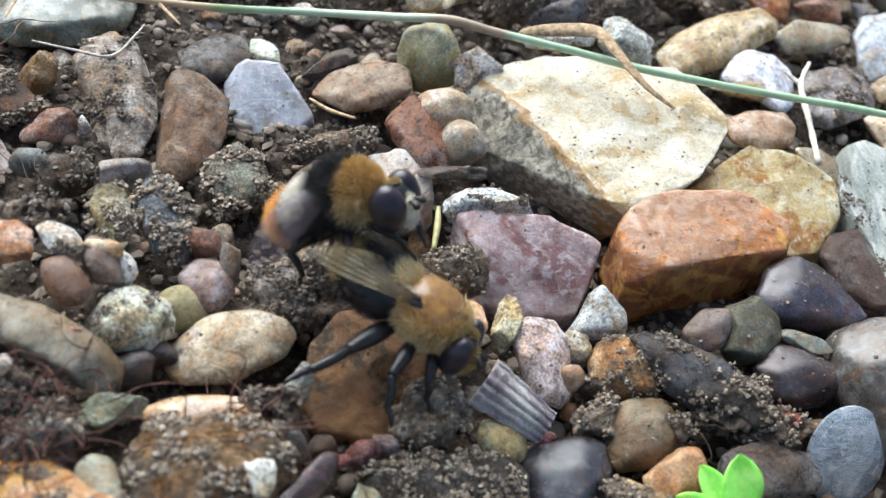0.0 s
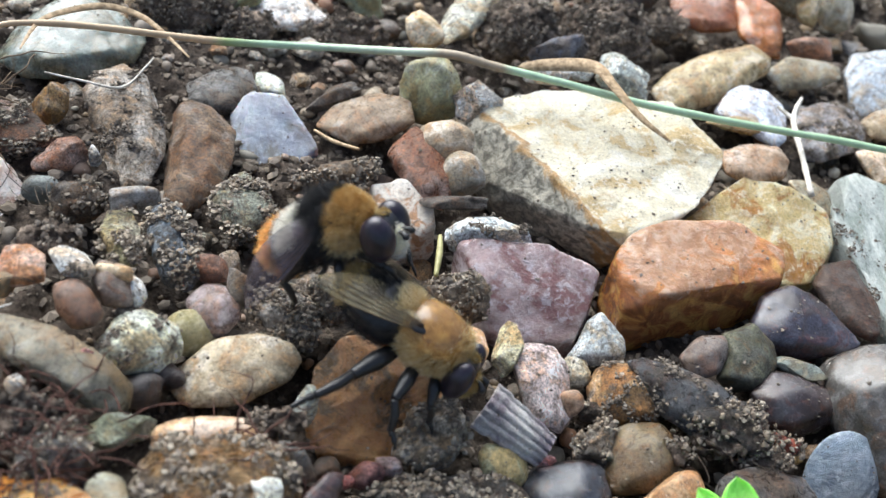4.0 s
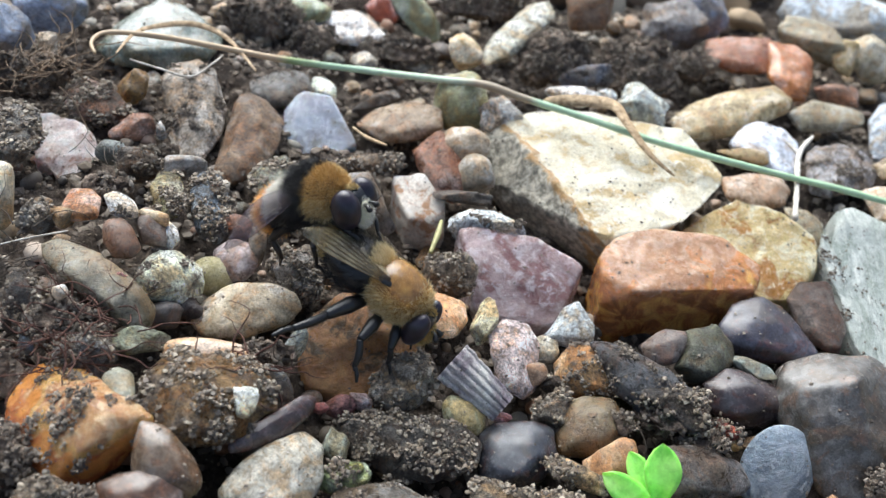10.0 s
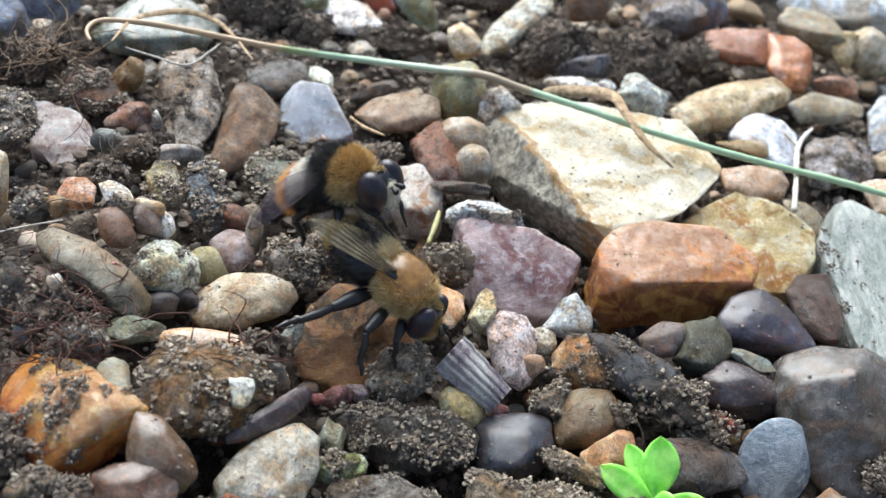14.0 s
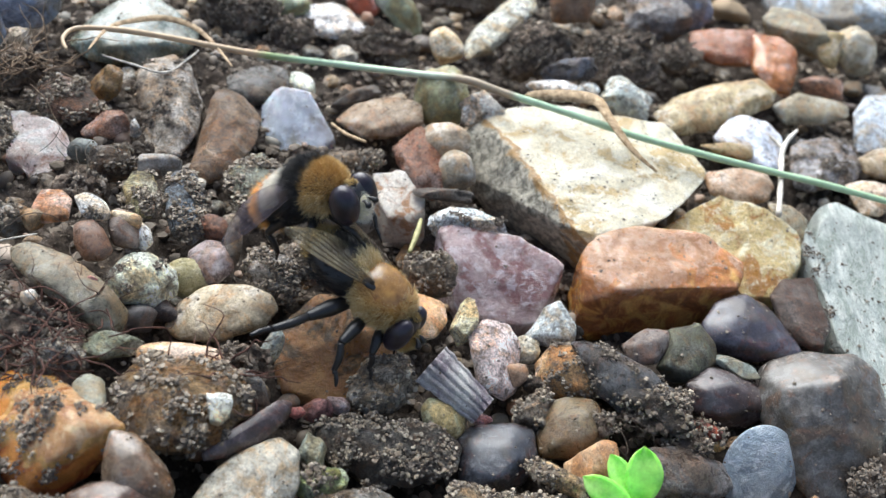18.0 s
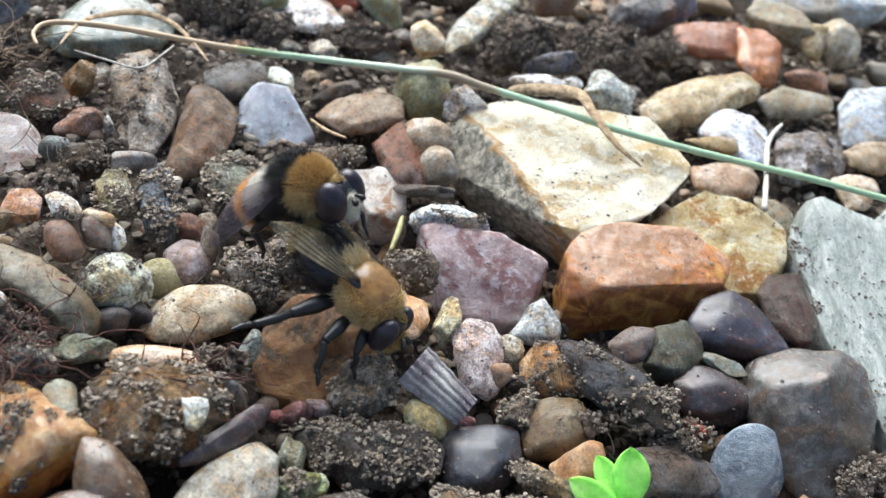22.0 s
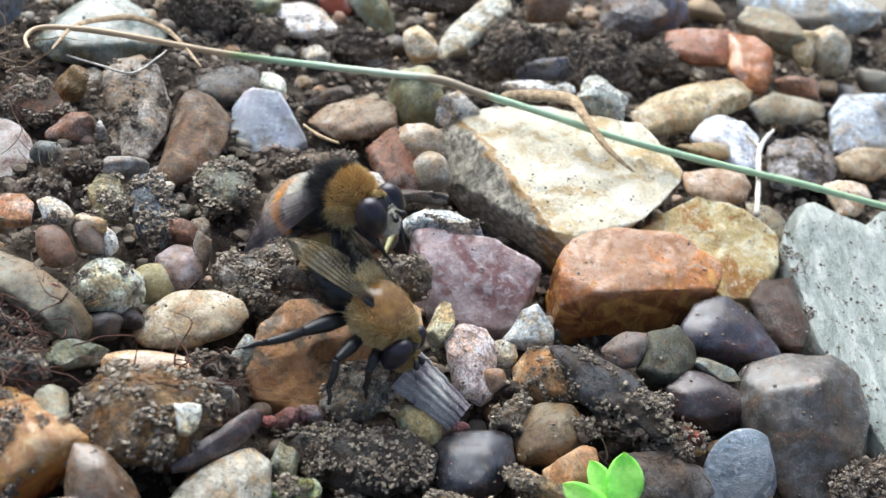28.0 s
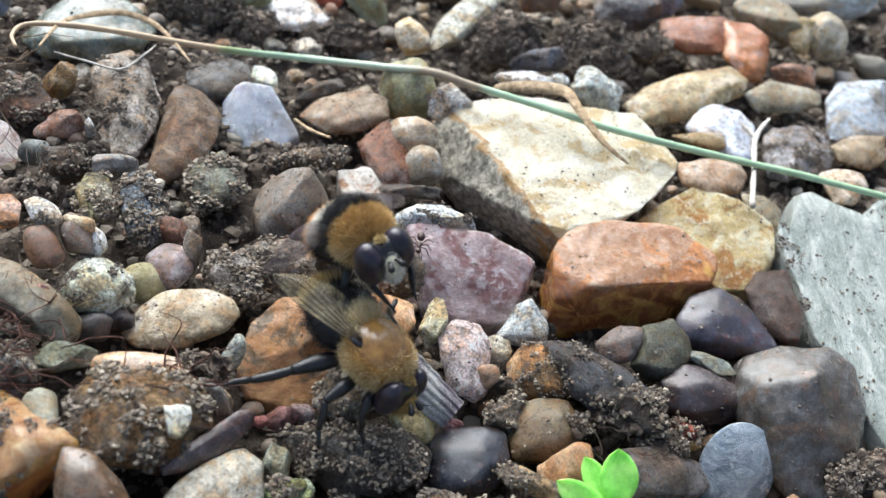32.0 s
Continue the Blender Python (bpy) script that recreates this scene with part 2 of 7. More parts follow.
FLINT = {
    "cream": special_mat("cream_flint", 0.5, "ddd1b0", "c8aa70", "e9e2d0", 0.0, 0.28, ("98907c", "cfc6b0"), -1.4, None, None, "b9842e", 0.15, 0.77, "4a3626", (0.8, 0.49, 0.35)),
    "honey": special_mat("honey_flint", 0.4, "dcc07c", "b87c26", "f0e4c0", 0.1, 0.4, None, 2.6, None, None, None, 0.3, 0.8),
    "chip": special_mat("chip_flint", 0.5, "e9dccb", "c79468", "f0e8dc", 0.0, 0.6),
    "quartz": special_mat("pink_quartzite", 0.3, "b59a98", "8e6260", "d6c8cc", 0.15, 0.36, None, 2.6, None, None, None, 0.35, 0.78, "6a5044", None, 0.25),
    "orange": special_mat("orange_flint", 0.3, "c08e66", "ac764a", "d4ae90", 0.2, 0.45, ("bc6a12", "eaa838"), 4.1, 0.1, None, "cf7a22", 0.45, 0.68, "8a4a1e", None, 0.15),
    "slate": special_mat("pale_slate", 0.65, "a7afa7", "8d978c", "c6cac1", 0.0, 0.4, None, 2.6, None, (1.6, 0.45, 1.6), None, 0.1, 0.78),
    "rust": special_mat("rust_flint", 0.35, "c8935a", "a4622c", "e0c090", 0.15, 0.3, ("b85a06", "e08c1c"), 1.4, 0.2, None, "e8b050", 0.35, 0.72, "5a5048", None, 0.2),
    "terracotta": special_mat("terracotta_stone", 0.36, "bc8044", "6e5638", "d49a58", 0.1, 0.3, None, 2.6, None, None, None, 0.3, 0.76, "4a3626", None, 0.25),
    "smoky": special_mat("smoky_flint", 0.24, "c2cad6", "a8a6a2", "e2e8f0", 0.3, 0.16, None, 2.6, None, None, None, 0.45, 0.86, "4a3626", None, 0.12),
    "quartz2": special_mat("white_quartz", 0.4, "e2cec4", "b88f7c", "f0e8e2", 0.15, 0.4),
}


def soil_material(k=1.0):
    m, nt, b = blank("soil", 0.95, 0.25)
    vec = coords(nt, False)
    n1 = noise_node(nt, vec, 0.5, 8, 0.7)
    n2 = noise_node(nt, vec, 4.0, 6, 0.75)
    c1 = ramp(nt, n1, [(0.3, shade(lin("2c241e"), k)), (0.5, shade(lin("64564a"), k)), (0.72, shade(lin("9c8a78"), k))])
    c2 = ramp(nt, n2, [(0.35, (0.35, 0.33, 0.3, 1)), (0.6, (1, 1, 1, 1))])
    mul = nt.nodes.new("ShaderNodeMix")
    mul.data_type, mul.blend_type = "RGBA", "MULTIPLY"
    mul.inputs["Factor"].default_value = 0.75
    nt.links.new(c1, mul.inputs["A"])
    nt.links.new(c2, mul.inputs["B"])
    nt.links.new(mul.outputs["Result"], b.inputs["Base Color"])
    bump(nt, b, n2, 0.9, 0.35)
    return m


def grain_material(name, codes, rough):
    """Loose grains: each one takes a colour of its own."""
    m, nt, b = blank(name, rough, 0.4)
    geo = nt.nodes.new("ShaderNodeNewGeometry")
    n = len(codes)
    col = ramp(nt, geo.outputs["Random Per Island"], [(i / n, shade(lin(c), 1)) for i, c in enumerate(codes)])
    fine = noise_node(nt, coords(nt, False), 9.0, 3, 0.7)
    mul = nt.nodes.new("ShaderNodeMix")
    mul.data_type, mul.blend_type = "RGBA", "MULTIPLY"
    mul.inputs["Factor"].default_value = 0.6
    nt.links.new(col, mul.inputs["A"])
    nt.links.new(ramp(nt, fine, [(0.3, (0.5, 0.48, 0.45, 1)), (0.6, (1, 1, 1, 1))]), mul.inputs["B"])
    nt.links.new(mul.outputs["Result"], b.inputs["Base Color"])
    return m


def plain(name, code, rough=0.5, spec=0.4, code2=None, scale=2.0, through_light=0.0, bumpy=0.3):
    m, nt, b = blank(name, rough, spec)
    vec = coords(nt, False)
    n = noise_node(nt, vec, scale, 5, 0.65)
    c, d = lin(code), lin(code2 or code)
    nt.links.new(ramp(nt, n, [(0.35, shade(c, 0.85)), (0.65, shade(d, 1.1))]), b.inputs["Base Color"])
    if through_light:
        b.inputs["Subsurface Weight"].default_value = through_light
        b.inputs["Subsurface Scale"].default_value = 0.5 * MM
        b.inputs["Subsurface Radius"].default_value = (0.6, 1.0, 0.3)
    bump(nt, b, n, bumpy, 0.1)
    return m


# Ground sheet's soil is darkened to deepen shade in gaps; clods keep a lighter copy.
shaded_soil_mat, clod_mat = soil_material(0.7), soil_material(1.8)
crumb_mat = grain_material("soil_crumb", ["5e5346", "766a5e", "8c7e6e", "423932", "a89a88", "6a5e50"], 0.95)
sand_mat = grain_material("sand_grain", ["7c7062", "5c5146", "8a7860", "948670", "443b33", "8c775e", "6e6155", "a29580"], 0.55)


# ---- builders ----
def part(name, data, material, parent, label=""):
    ob = new(name, data)
    if data.materials:
        data.materials[0] = material
    else:
        data.materials.append(material)
    ob.parent = parent
    return tagged(ob, label)


def mesh_of(name, verts, faces, smooth=True):
    me = bpy.data.meshes.new(name)
    me.from_pydata([tuple(v) for v in verts], [], faces)
    if smooth:
        me.polygons.foreach_set("use_smooth", [True] * len(me.polygons))
    me.update()
    return me


def icosphere(level):
    bm = bmesh.new()
    bmesh.ops.create_icosphere(bm, subdivisions=level, radius=1.0)
    v = np.array([p.co[:] for p in bm.verts])
    fs = [[p.index for p in q.verts] for q in bm.faces]
    bm.free()
    return v / np.linalg.norm(v, axis=1)[:, None], fs


ICO = {n: icosphere(n) for n in (1, 2, 3, 4, 5)}


def fractal(p, scale, octaves=3):
    return noise.fractal(Vector(p) * scale, 0.8, 2.0, octaves)


def grains(places, sizes, rng, flat=0.7):
    """Verts and faces of many small angular grains."""
    v0, f0 = ICO[1]
    V, F, base = [], [], 0
    for p, s in zip(places, sizes):
        q = v0 * rng.uniform(0.5, 1.3, (len(v0), 1)) * rng.uniform(0.6, 1.2, 3) * (1, 1, flat)
        a = rng.uniform(0, 6.28)
        c, sn = math.cos(a), math.sin(a)
        q = np.c_[q[:, 0] * c - q[:, 1] * sn, q[:, 0] * sn + q[:, 1] * c, q[:, 2]] * s
        V.append(q + p)
        F += [[i + base for i in t] for t in f0]
        base += len(v0)
    return np.concatenate(V) * MM, F


pebble_count = 0


def pebble_shape(size, finish, seed, level):
    """A waterworn or broken stone: a squarish ellipsoid with flattened sides, lumps and grain."""
    rng = np.random.default_rng(seed)
    v, f = ICO[level]
    power = rng.uniform(2.2, 2.9)
    k = (np.abs(v) ** power).sum(1) ** (-1 / power)
    v = v * k[:, None]
    n_cut = {"smooth": 9, "dirty": 9, "gritty": 7, "rough": 14}[finish]
    for _ in range(n_cut):
        d = rng.normal(size=3)
        d /= np.linalg.norm(d)
        lim = rng.uniform(0.58, 0.88) if finish == "rough" else rng.uniform(0.6, 0.92)
        over = np.maximum(0, v @ d - lim)
        v = v - (over * (0.95 if finish == "rough" else 0.86))[:, None] * d
    size = np.array(size)
    off = rng.uniform(-50, 50, 3)
    amp = {"smooth": 0.085, "dirty": 0.1, "gritty": 0.15, "rough": 0.12}[finish]
    fine = {"smooth": 0.018, "dirty": 0.035, "gritty": 0.09, "rough": 0.05}[finish]
    mean = float(size.mean())
    out = []
    for p in v:
        r = 1 + amp * fractal(p + off, 1.3, 3)
        if fine:
            r += fine * fractal(p * size + off, 2.6 / min(1.5, max(0.7, mean / 2)), 3)
        out.append(p * r)
    v = np.array(out) * size * 1.15
    return v, f


def pebble(loc, size, turn, code, rough, finish, label):
    global pebble_count
    pebble_count += 1
    level = 5 if max(size) > 2.6 and finish in ("gritty", "rough", "dirty") else 4 if max(size) > 1.2 else 3
    v, f = pebble_shape(size, finish, pebble_count, level)
    ob = new("pebble", mesh_of("pebble", v * MM, f))
    ob.data.materials.append(stone_mat(code, rough, finish))
    ob.matrix_basis = pose(loc[0] * MM, loc[1] * MM, loc[2] * MM, *turn)
    tagged(ob, label, "stone", "gravel stones")
    if finish in ("gritty", "dirty"):
        crust(ob, v, size, finish)
    return ob


def crust(ob, v, size, finish):
    """Grains of grit that stick to the upper side of a stone."""
    rng = np.random.default_rng(1000 + pebble_count)
    up = np.array(ob.matrix_basis.to_3x3().transposed() @ Vector((0, -0.2, 1)))
    ok = np.where((v / np.linalg.norm(v, axis=1)[:, None]) @ up > (0.0 if finish == "gritty" else 0.25))[0]
    off = rng.uniform(-40, 40, 3)
    thick = np.array([noise.fractal(Vector(v[i] + off) * 0.75, 0.9, 2.0, 3) for i in ok])
    level = 0.05 if finish == "gritty" else 0.25
    ok = ok[thick > level]
    thick = thick[thick > level] - level
    if not len(ok):
        return
    area = size[0] * size[1] + size[0] * size[2]
    count = min(int(area * (130 if finish == "gritty" else 55)), 2400)
    near = rng.choice(len(ok), count)
    pick = ok[near]
    s = (0.03 + 0.17 * rng.uniform(0, 1, count) ** 2.4) * (1.1 if finish == "gritty" else 0.85)
    tri = rng.normal(scale=0.12, size=(count, 3))
    out = v[pick] / np.linalg.norm(v[pick], axis=1)[:, None]
    heap = v[pick] + tri + out * (np.minimum(thick[near], 0.5) * rng.uniform(0, 0.45, count))[:, None]
    g, f = grains(heap, s, rng)
    part("grit_crust", mesh_of("grit_crust", g, f, False), sand_mat if finish == "gritty" else crumb_mat, ob, "clinging grains of sandy grit")


DENT = (1.04, -0.14, 2.85)


def worn_hull(points, edge, amp, off, wear=4, chips=6, deep=0.1):
    """The hull of a few corners in mm, with chipped corners, worn edges and uneven faces."""
    bm = bmesh.new()
    for c in points:
        bm.verts.new(c)
    bmesh.ops.convex_hull(bm, input=bm.verts[:])
    bmesh.ops.delete(bm, geom=[v for v in bm.verts if not v.link_faces], context="VERTS")
    bmesh.ops.triangulate(bm, faces=bm.faces[:])
    for _ in range(7):
        far = [e for e in bm.edges if e.calc_length() > edge]
        if not far or len(bm.verts) > 7000:
            break
        bmesh.ops.subdivide_edges(bm, edges=far, cuts=1)
        bmesh.ops.triangulate(bm, faces=bm.faces[:])
    rng = np.random.default_rng(int(abs(off.x * 131 + off.y * 17 + off.z * 7) * 10))
    co = np.array([v.co[:] for v in bm.verts])
    for _ in range(chips):
        d = rng.normal(size=3) * (1, 1, 0.8)
        d /= np.linalg.norm(d)
        reach = co @ d
        lim = reach.min() + (reach.max() - reach.min()) * rng.uniform(1 - deep, 1 - 0.25 * deep)
        co -= np.maximum(0, reach - lim)[:, None] * d * 0.97
    for v, c in zip(bm.verts, co):
        v.co = c
    for _ in range(wear):
        bmesh.ops.smooth_vert(bm, verts=bm.verts[:], factor=0.5, use_axis_x=True, use_axis_y=True, use_axis_z=True)
    bm.normal_update()
    moves = []
    for v in bm.verts:
        p = v.co + off
        d = amp * (noise.fractal(p * 0.35, 0.9, 2.0, 5) + 0.5 * noise.noise(p * 0.22) + 0.9 * (0.4 - noise.voronoi(p * 0.55)[0][0]))
        moves.append(v.co + v.normal * d)
    for v, c in zip(bm.verts, moves):
        v.co = c
    return bm


def stone_object(bm, loc, material, label):
    for v in bm.verts:
        v.co *= MM
    for p in bm.faces:
        p.smooth = True
    me = bpy.data.meshes.new("stone")
    bm.to_mesh(me)
    bm.free()
    ob = new("stone", me)
    me.materials.append(material)
    ob.matrix_basis = pose(loc[0] * MM, loc[1] * MM, loc[2] * MM)
    return tagged(ob, label, "stone", "gravel stones")


def chunk(loc, corners, bottom, shrink, code, rough, kind, label):
    """A broken flint: the corners of its upper side and a narrower foot."""
    top = [Vector(c) for c in corners]
    mid = sum(top, Vector()) / len(top)
    foot = [Vector((mid.x + (c.x - mid.x) * shrink, mid.y + (c.y - mid.y) * shrink + 1.0, bottom)) for c in top]
    slope = 0.56 + 0.5 * shrink if shrink > 0.8 else shrink + 0.08
    waist = [Vector((c.x * slope, c.y * slope + 0.3, c.z * 0.35 + bottom * 0.65)) for c in top]
    amp = {"slate": 0.1, "cream": 0.24, "quartz": 0.16, "quartz2": 0.35, "terracotta": 0.25, "smoky": 0.1}.get(kind, 0.18)
    bm = worn_hull(top + foot + waist, 0.38, amp, Vector(loc), 1, 8, 0.035)
    if kind == "terracotta":
        dent = Vector(DENT)
        for v in bm.verts:
            q = (v.co - dent).length / 1.15
            if q < 1:
                v.co += (v.normal * -0.6 + Vector((0, 0, -0.2))) * (1 - q * q)
    ob = stone_object(bm, loc, FLINT[kind], label)
    if kind == "slate":
        crust(ob, np.array([v.co[:] for v in ob.data.vertices]) * 1000, (3, 2, 2), "dirty")
    return ob


def block(loc, corners, rim, back, code, rough, finish, label):
    """A stone with a rim of corners, a bulging face and a smaller back that sits in the soil."""
    global pebble_count
    pebble_count += 1
    pts = [Vector(c) for c in corners]
    b = Vector(back)
    mid = sum(pts[:rim], Vector()) / rim
    pts += [c + b * 0.45 for c in pts[:rim]] + [mid + (c - mid) * 0.72 + b for c in pts[:rim]]
    small = min(1.0, b.length / 4.5)
    amp = {"smooth": 0.2, "dirty": 0.3, "gritty": 0.42, "rough": 0.26}[finish] * small
    bm = worn_hull(pts, 0.32 + 0.16 * small, amp, Vector(loc), 3 if finish == "smooth" else 1, 4 if finish == "smooth" else 9, 0.05 if finish == "smooth" else 0.09)
    ob = stone_object(bm, loc, FLINT[code] if code in FLINT else stone_mat(code, rough, finish), label)
    if finish in ("gritty", "dirty"):
        reach = b.length
        crust(ob, np.array([v.co[:] for v in ob.data.vertices]) * 1000, (reach, reach, reach), finish)
    return ob


def clod(loc, size, turn, code, rough, finish, label):
    """A lump of crumbly soil."""
    ob = pebble(loc, size, turn, code, rough, finish, label)
    ob.name = "soil_clod"
    ob.data.materials[0] = clod_mat
    del ob["group"]
    off = Vector(loc)
    for q in ob.data.vertices:
        p = q.co * 1000 + off
        cell = noise.voronoi(p * 0.95)[0][0] + 0.6 * noise.voronoi(p * 2.1)[0][0]
        q.co += q.normal * (0.55 - 1.0 * cell) * 0.75 * MM
    for c in ob.children:
        c.data.materials[0] = crumb_mat
        c["label"] = "loose crumbs of soil"
    return tagged(ob, category="soil clod")


def tube(points, radii, sides=8, fine=6, wobble=0.0, seed=0):
    """A round stalk along a smooth line through the points, in mm."""
    pts = [Vector(p) for p in points]
    line, rad = [], []
    for i in range(len(pts) - 1):
        p0, p1, p2, p3 = pts[max(i - 1, 0)], pts[i], pts[i + 1], pts[min(i + 2, len(pts) - 1)]
        for k in range(fine):
            t = k / fine
            line.append(0.5 * ((2 * p1) + (p2 - p0) * t + (2 * p0 - 5 * p1 + 4 * p2 - p3) * t * t + (3 * p1 - p0 - 3 * p2 + p3) * t ** 3))
            rad.append(radii[i] * (1 - t) + radii[i + 1] * t)
    line.append(pts[-1])
    rad.append(radii[-1])
    V, F = [], []
    side = Vector((0.13, 0.27, 1.0))
    for i, p in enumerate(line):
        d = (line[min(i + 1, len(line) - 1)] - line[max(i - 1, 0)]).normalized()
        a = d.cross(side).normalized()
        b = d.cross(a)
        r = rad[i] * (1 + wobble * noise.noise(p * 0.9 + Vector((seed, 0, 0))))
        for k in range(sides):
            w = 2 * math.pi * k / sides
            V.append((p + (a * math.cos(w) + b * math.sin(w)) * r) * MM)
    for i in range(len(line) - 1):
        for k in range(sides):
            k2 = (k + 1) % sides
            F.append([i * sides + k, i * sides + k2, (i + 1) * sides + k2, (i + 1) * sides + k])
    F.append(list(range(sides))[::-1])
    F.append([(len(line) - 1) * sides + k for k in range(sides)])
    return V, F


def thing(name, label, category, group="", kind=""):
    return tagged(new(name), label, category, group, kind)


# ---- the ground ----
def lattice(x, y, seed):
    """Smooth value noise on arrays, period-free."""
    xi, yi = np.floor(x).astype(np.int64), np.floor(y).astype(np.int64)
    fx, fy = x - xi, y - yi
    fx, fy = fx * fx * (3 - 2 * fx), fy * fy * (3 - 2 * fy)

    def h(a, b):
        n = (a * 374761393 + b * 668265263 + seed * 974711) & 0x7FFFFFFF
        n = ((n ^ (n >> 13)) * 1274126177) & 0x7FFFFFFF
        return ((n ^ (n >> 16)) & 0xFFFF) / 65535.0

    return (h(xi, yi) * (1 - fx) + h(xi + 1, yi) * fx) * (1 - fy) + (h(xi, yi + 1) * (1 - fx) + h(xi + 1, yi + 1) * fx) * fy


def bank(x, y):
    """The soil's height in mm: a low bank where x is small."""
    t = np.clip((8.0 - x) / 34.0, 0, 1)
    return -5.2 + 5.2 * t * t * (3 - 2 * t) - 1.2 * np.clip((y - 15) / 30, 0, 1)


def soil_height(x, y):
    z = bank(x, y)
    for k, (s, a) in enumerate(((0.12, 1.6), (0.35, 1.5), (0.8, 1.1), (1.5, 0.7))):
        z = z + a * (lattice(x * s, y * s, k) - 0.5)
    return z


def build_ground():
    inner = np.arange(-52, 66, 0.3)
    grow = 76 * 1.35 ** np.arange(1, 24)
    xs = np.concatenate([-grow[::-1], inner, grow])
    ys = xs + 5.0
    X, Y = np.meshgrid(xs, ys)
    Z = soil_height(X, Y)
    n = len(xs)
    V = np.stack([X, Y, Z], -1).reshape(-1, 3) * MM
    i = np.arange(n * n).reshape(n, n)
    F = np.stack([i[:-1, :-1], i[:-1, 1:], i[1:, 1:], i[1:, :-1]], -1).reshape(-1, 4)
    ob = new("ground", mesh_of("ground", V, F.tolist()))
    ob.data.materials.append(shaded_soil_mat)
    tagged(ob, "crumbly damp garden soil under the gravel, darkened for gap shade", "soil", kind="structure")


build_ground()

# ---- the stones that stand out ----
chunk((11.29, 6.67, -3.74), [(-7.2, 6.4, 5.1), (-6.2, 2.8, 5.3), (-2.9, -2.3, 5.3), (0.4, -7.4, 4.7), (2, -8, 3.7), (-9.2, 4.7, 3.4), (-9.2, 2.3, 1.7), (-7.3, 0.3, 0.9), (-1.4, -3.6, 0.7), (1.1, -5.9, 1.2), (3.7, -6.3, 4.5), (7.8, -3.7, 4.4), (9.6, -0.9, 4.1), (12.4, 3.6, 4.1), (8.6, 8.6, 5.1), (-2.2, 9.4, 5.2)], -3.8, 0.55, "e3d2a4", 0.6, "cream", "large cream flint with ochre rim and grey weathered flank")
chunk((5.72, -4.58, -3.92), [(-4.6, 2.9, 4.9), (-3.6, 2.7, 5.1), (1.7, 2.4, 4.9), (5.1, 1.3, 3.9), (4.3, -1, 2.4), (3.5, -2.6, 0.9), (-0.1, -2.9, 0.7), (-2.6, -2.4, 1.1), (-3.7, -0.3, 3.7)], -3.1, 0.9, "b49a9c", 0.4, "quartz", "dusky pink quartzite block with glassy broken faces")
chunk((17.90, -2.50, -4.29), [(-5.1, 1.9, 5.1), (-1.5, 3.6, 5.2), (3.9, 4.4, 4.9), (7, 2, 4.3), (6.4, -0.2, 3.7), (-3.3, -3.2, 4.5), (-6.3, -0.8, 3.8), (-6, -2.7, 1.5), (-4.5, -3.5, -0.2), (2.9, -1.7, 0.3), (6.5, 0.3, 2.3)], -3.2, 0.92, "c07a4a", 0.32, "orange", "orange-brown glossy flint with a pale pitted top")
chunk((26.85, 3.69, -4.56), [(-7.6, 0.7, 3.4), (-2.9, 3.6, 5.1), (1, 3.3, 4.6), (4.2, 2.1, 3.4), (3.9, -1.5, 2.1), (2.1, -3.8, 1.1), (-0.7, -4.4, 1.1)], -2.9, 0.9, "cfae74", 0.5, "honey", "honey-yellow broken flint beside an orange stone")
chunk((36.38, -2.09, -4.31), [(-2.1, 13.1, 3.3), (-4.2, 7.9, 2.9), (-4.4, 0.8, 2.1), (-4.1, -3, 1.7), (-2.1, -7.5, 1.1), (-0.6, -11.6, 0.3), (4.8, -13.7, 0.3), (9.9, 3, 2.3), (2.7, 11, 2.9)], -1.9, 0.95, "b4bab0", 0.7, "slate", "long pale green-grey slate plate with a split edge")
chunk((31.97, 2.12, -3.40), [(-0.2, 4.7, 2.2), (-0.9, 2.1, 2), (-0.3, -1.1, 1.4), (0.5, -5.3, 0.8), (0.6, -2.2, 1.4), (0.4, 1.9, 1.8)], -1.6, 0.95, "b4bab0", 0.7, "slate", "thin pale slate sliver lying against a slate plate")
chunk((41.82, 7.48, -3.83), [(-2.9, 0.8, 2.3), (-0.4, 3.3, 2.8), (3.1, 1.7, 2.8), (1.7, -3.8, 1.8), (-1.6, -1.9, 2)], -2.4, 0.95, "b8bdb8", 0.7, "slate", "pale grey slate piece under a grass stem")
chunk((-4.51, -14.19, -3.25), [(-1.8, 3.1, 4.5), (-3.6, 1.4, 4.1), (-3.9, -2.1, 3.1), (-2.9, -3.4, 1.7), (0.7, -3.1, 0.4), (3.2, -1.5, 0.8), (4.4, 0.2, 2), (3.7, 2.1, 3.7), (0.3, 3.3, 4.5)], -2.7, 0.9, "b57c48", 0.55, "terracotta", "terracotta brown stone with a small round dimple")
chunk((-12.55, 10.97, -3.53), [(-1.2, 2.4, 4.5), (1.1, 2.1, 4.5), (2.1, 1, 3.7), (4, -0.6, 2), (2.7, -1.9, 0.8), (0.6, -3.1, 0.3), (-2.3, -3.1, 0.5), (-2.4, -0.7, 1.5), (-2.8, 1.4, 2.7), (-1.8, 2.6, 4)], -2.5, 0.95, "a4a8b0", 0.35, "smoky", "blue-grey translucent flint with a broken sloping face")
chunk((-29.85, 0.40, -1.86), [(-2.7, 3, 4.4), (-3.9, 2.5, 4.1), (-1.5, -1.8, 2.9), (0.8, -3.4, 1.9), (3.3, -1.9, 1.9), (2.8, -0, 2.9), (1.1, 1.7, 4.1)], -3.1, 0.95, "d6bfb2", 0.5, "quartz2", "pinkish white quartz lump with a chalky face")
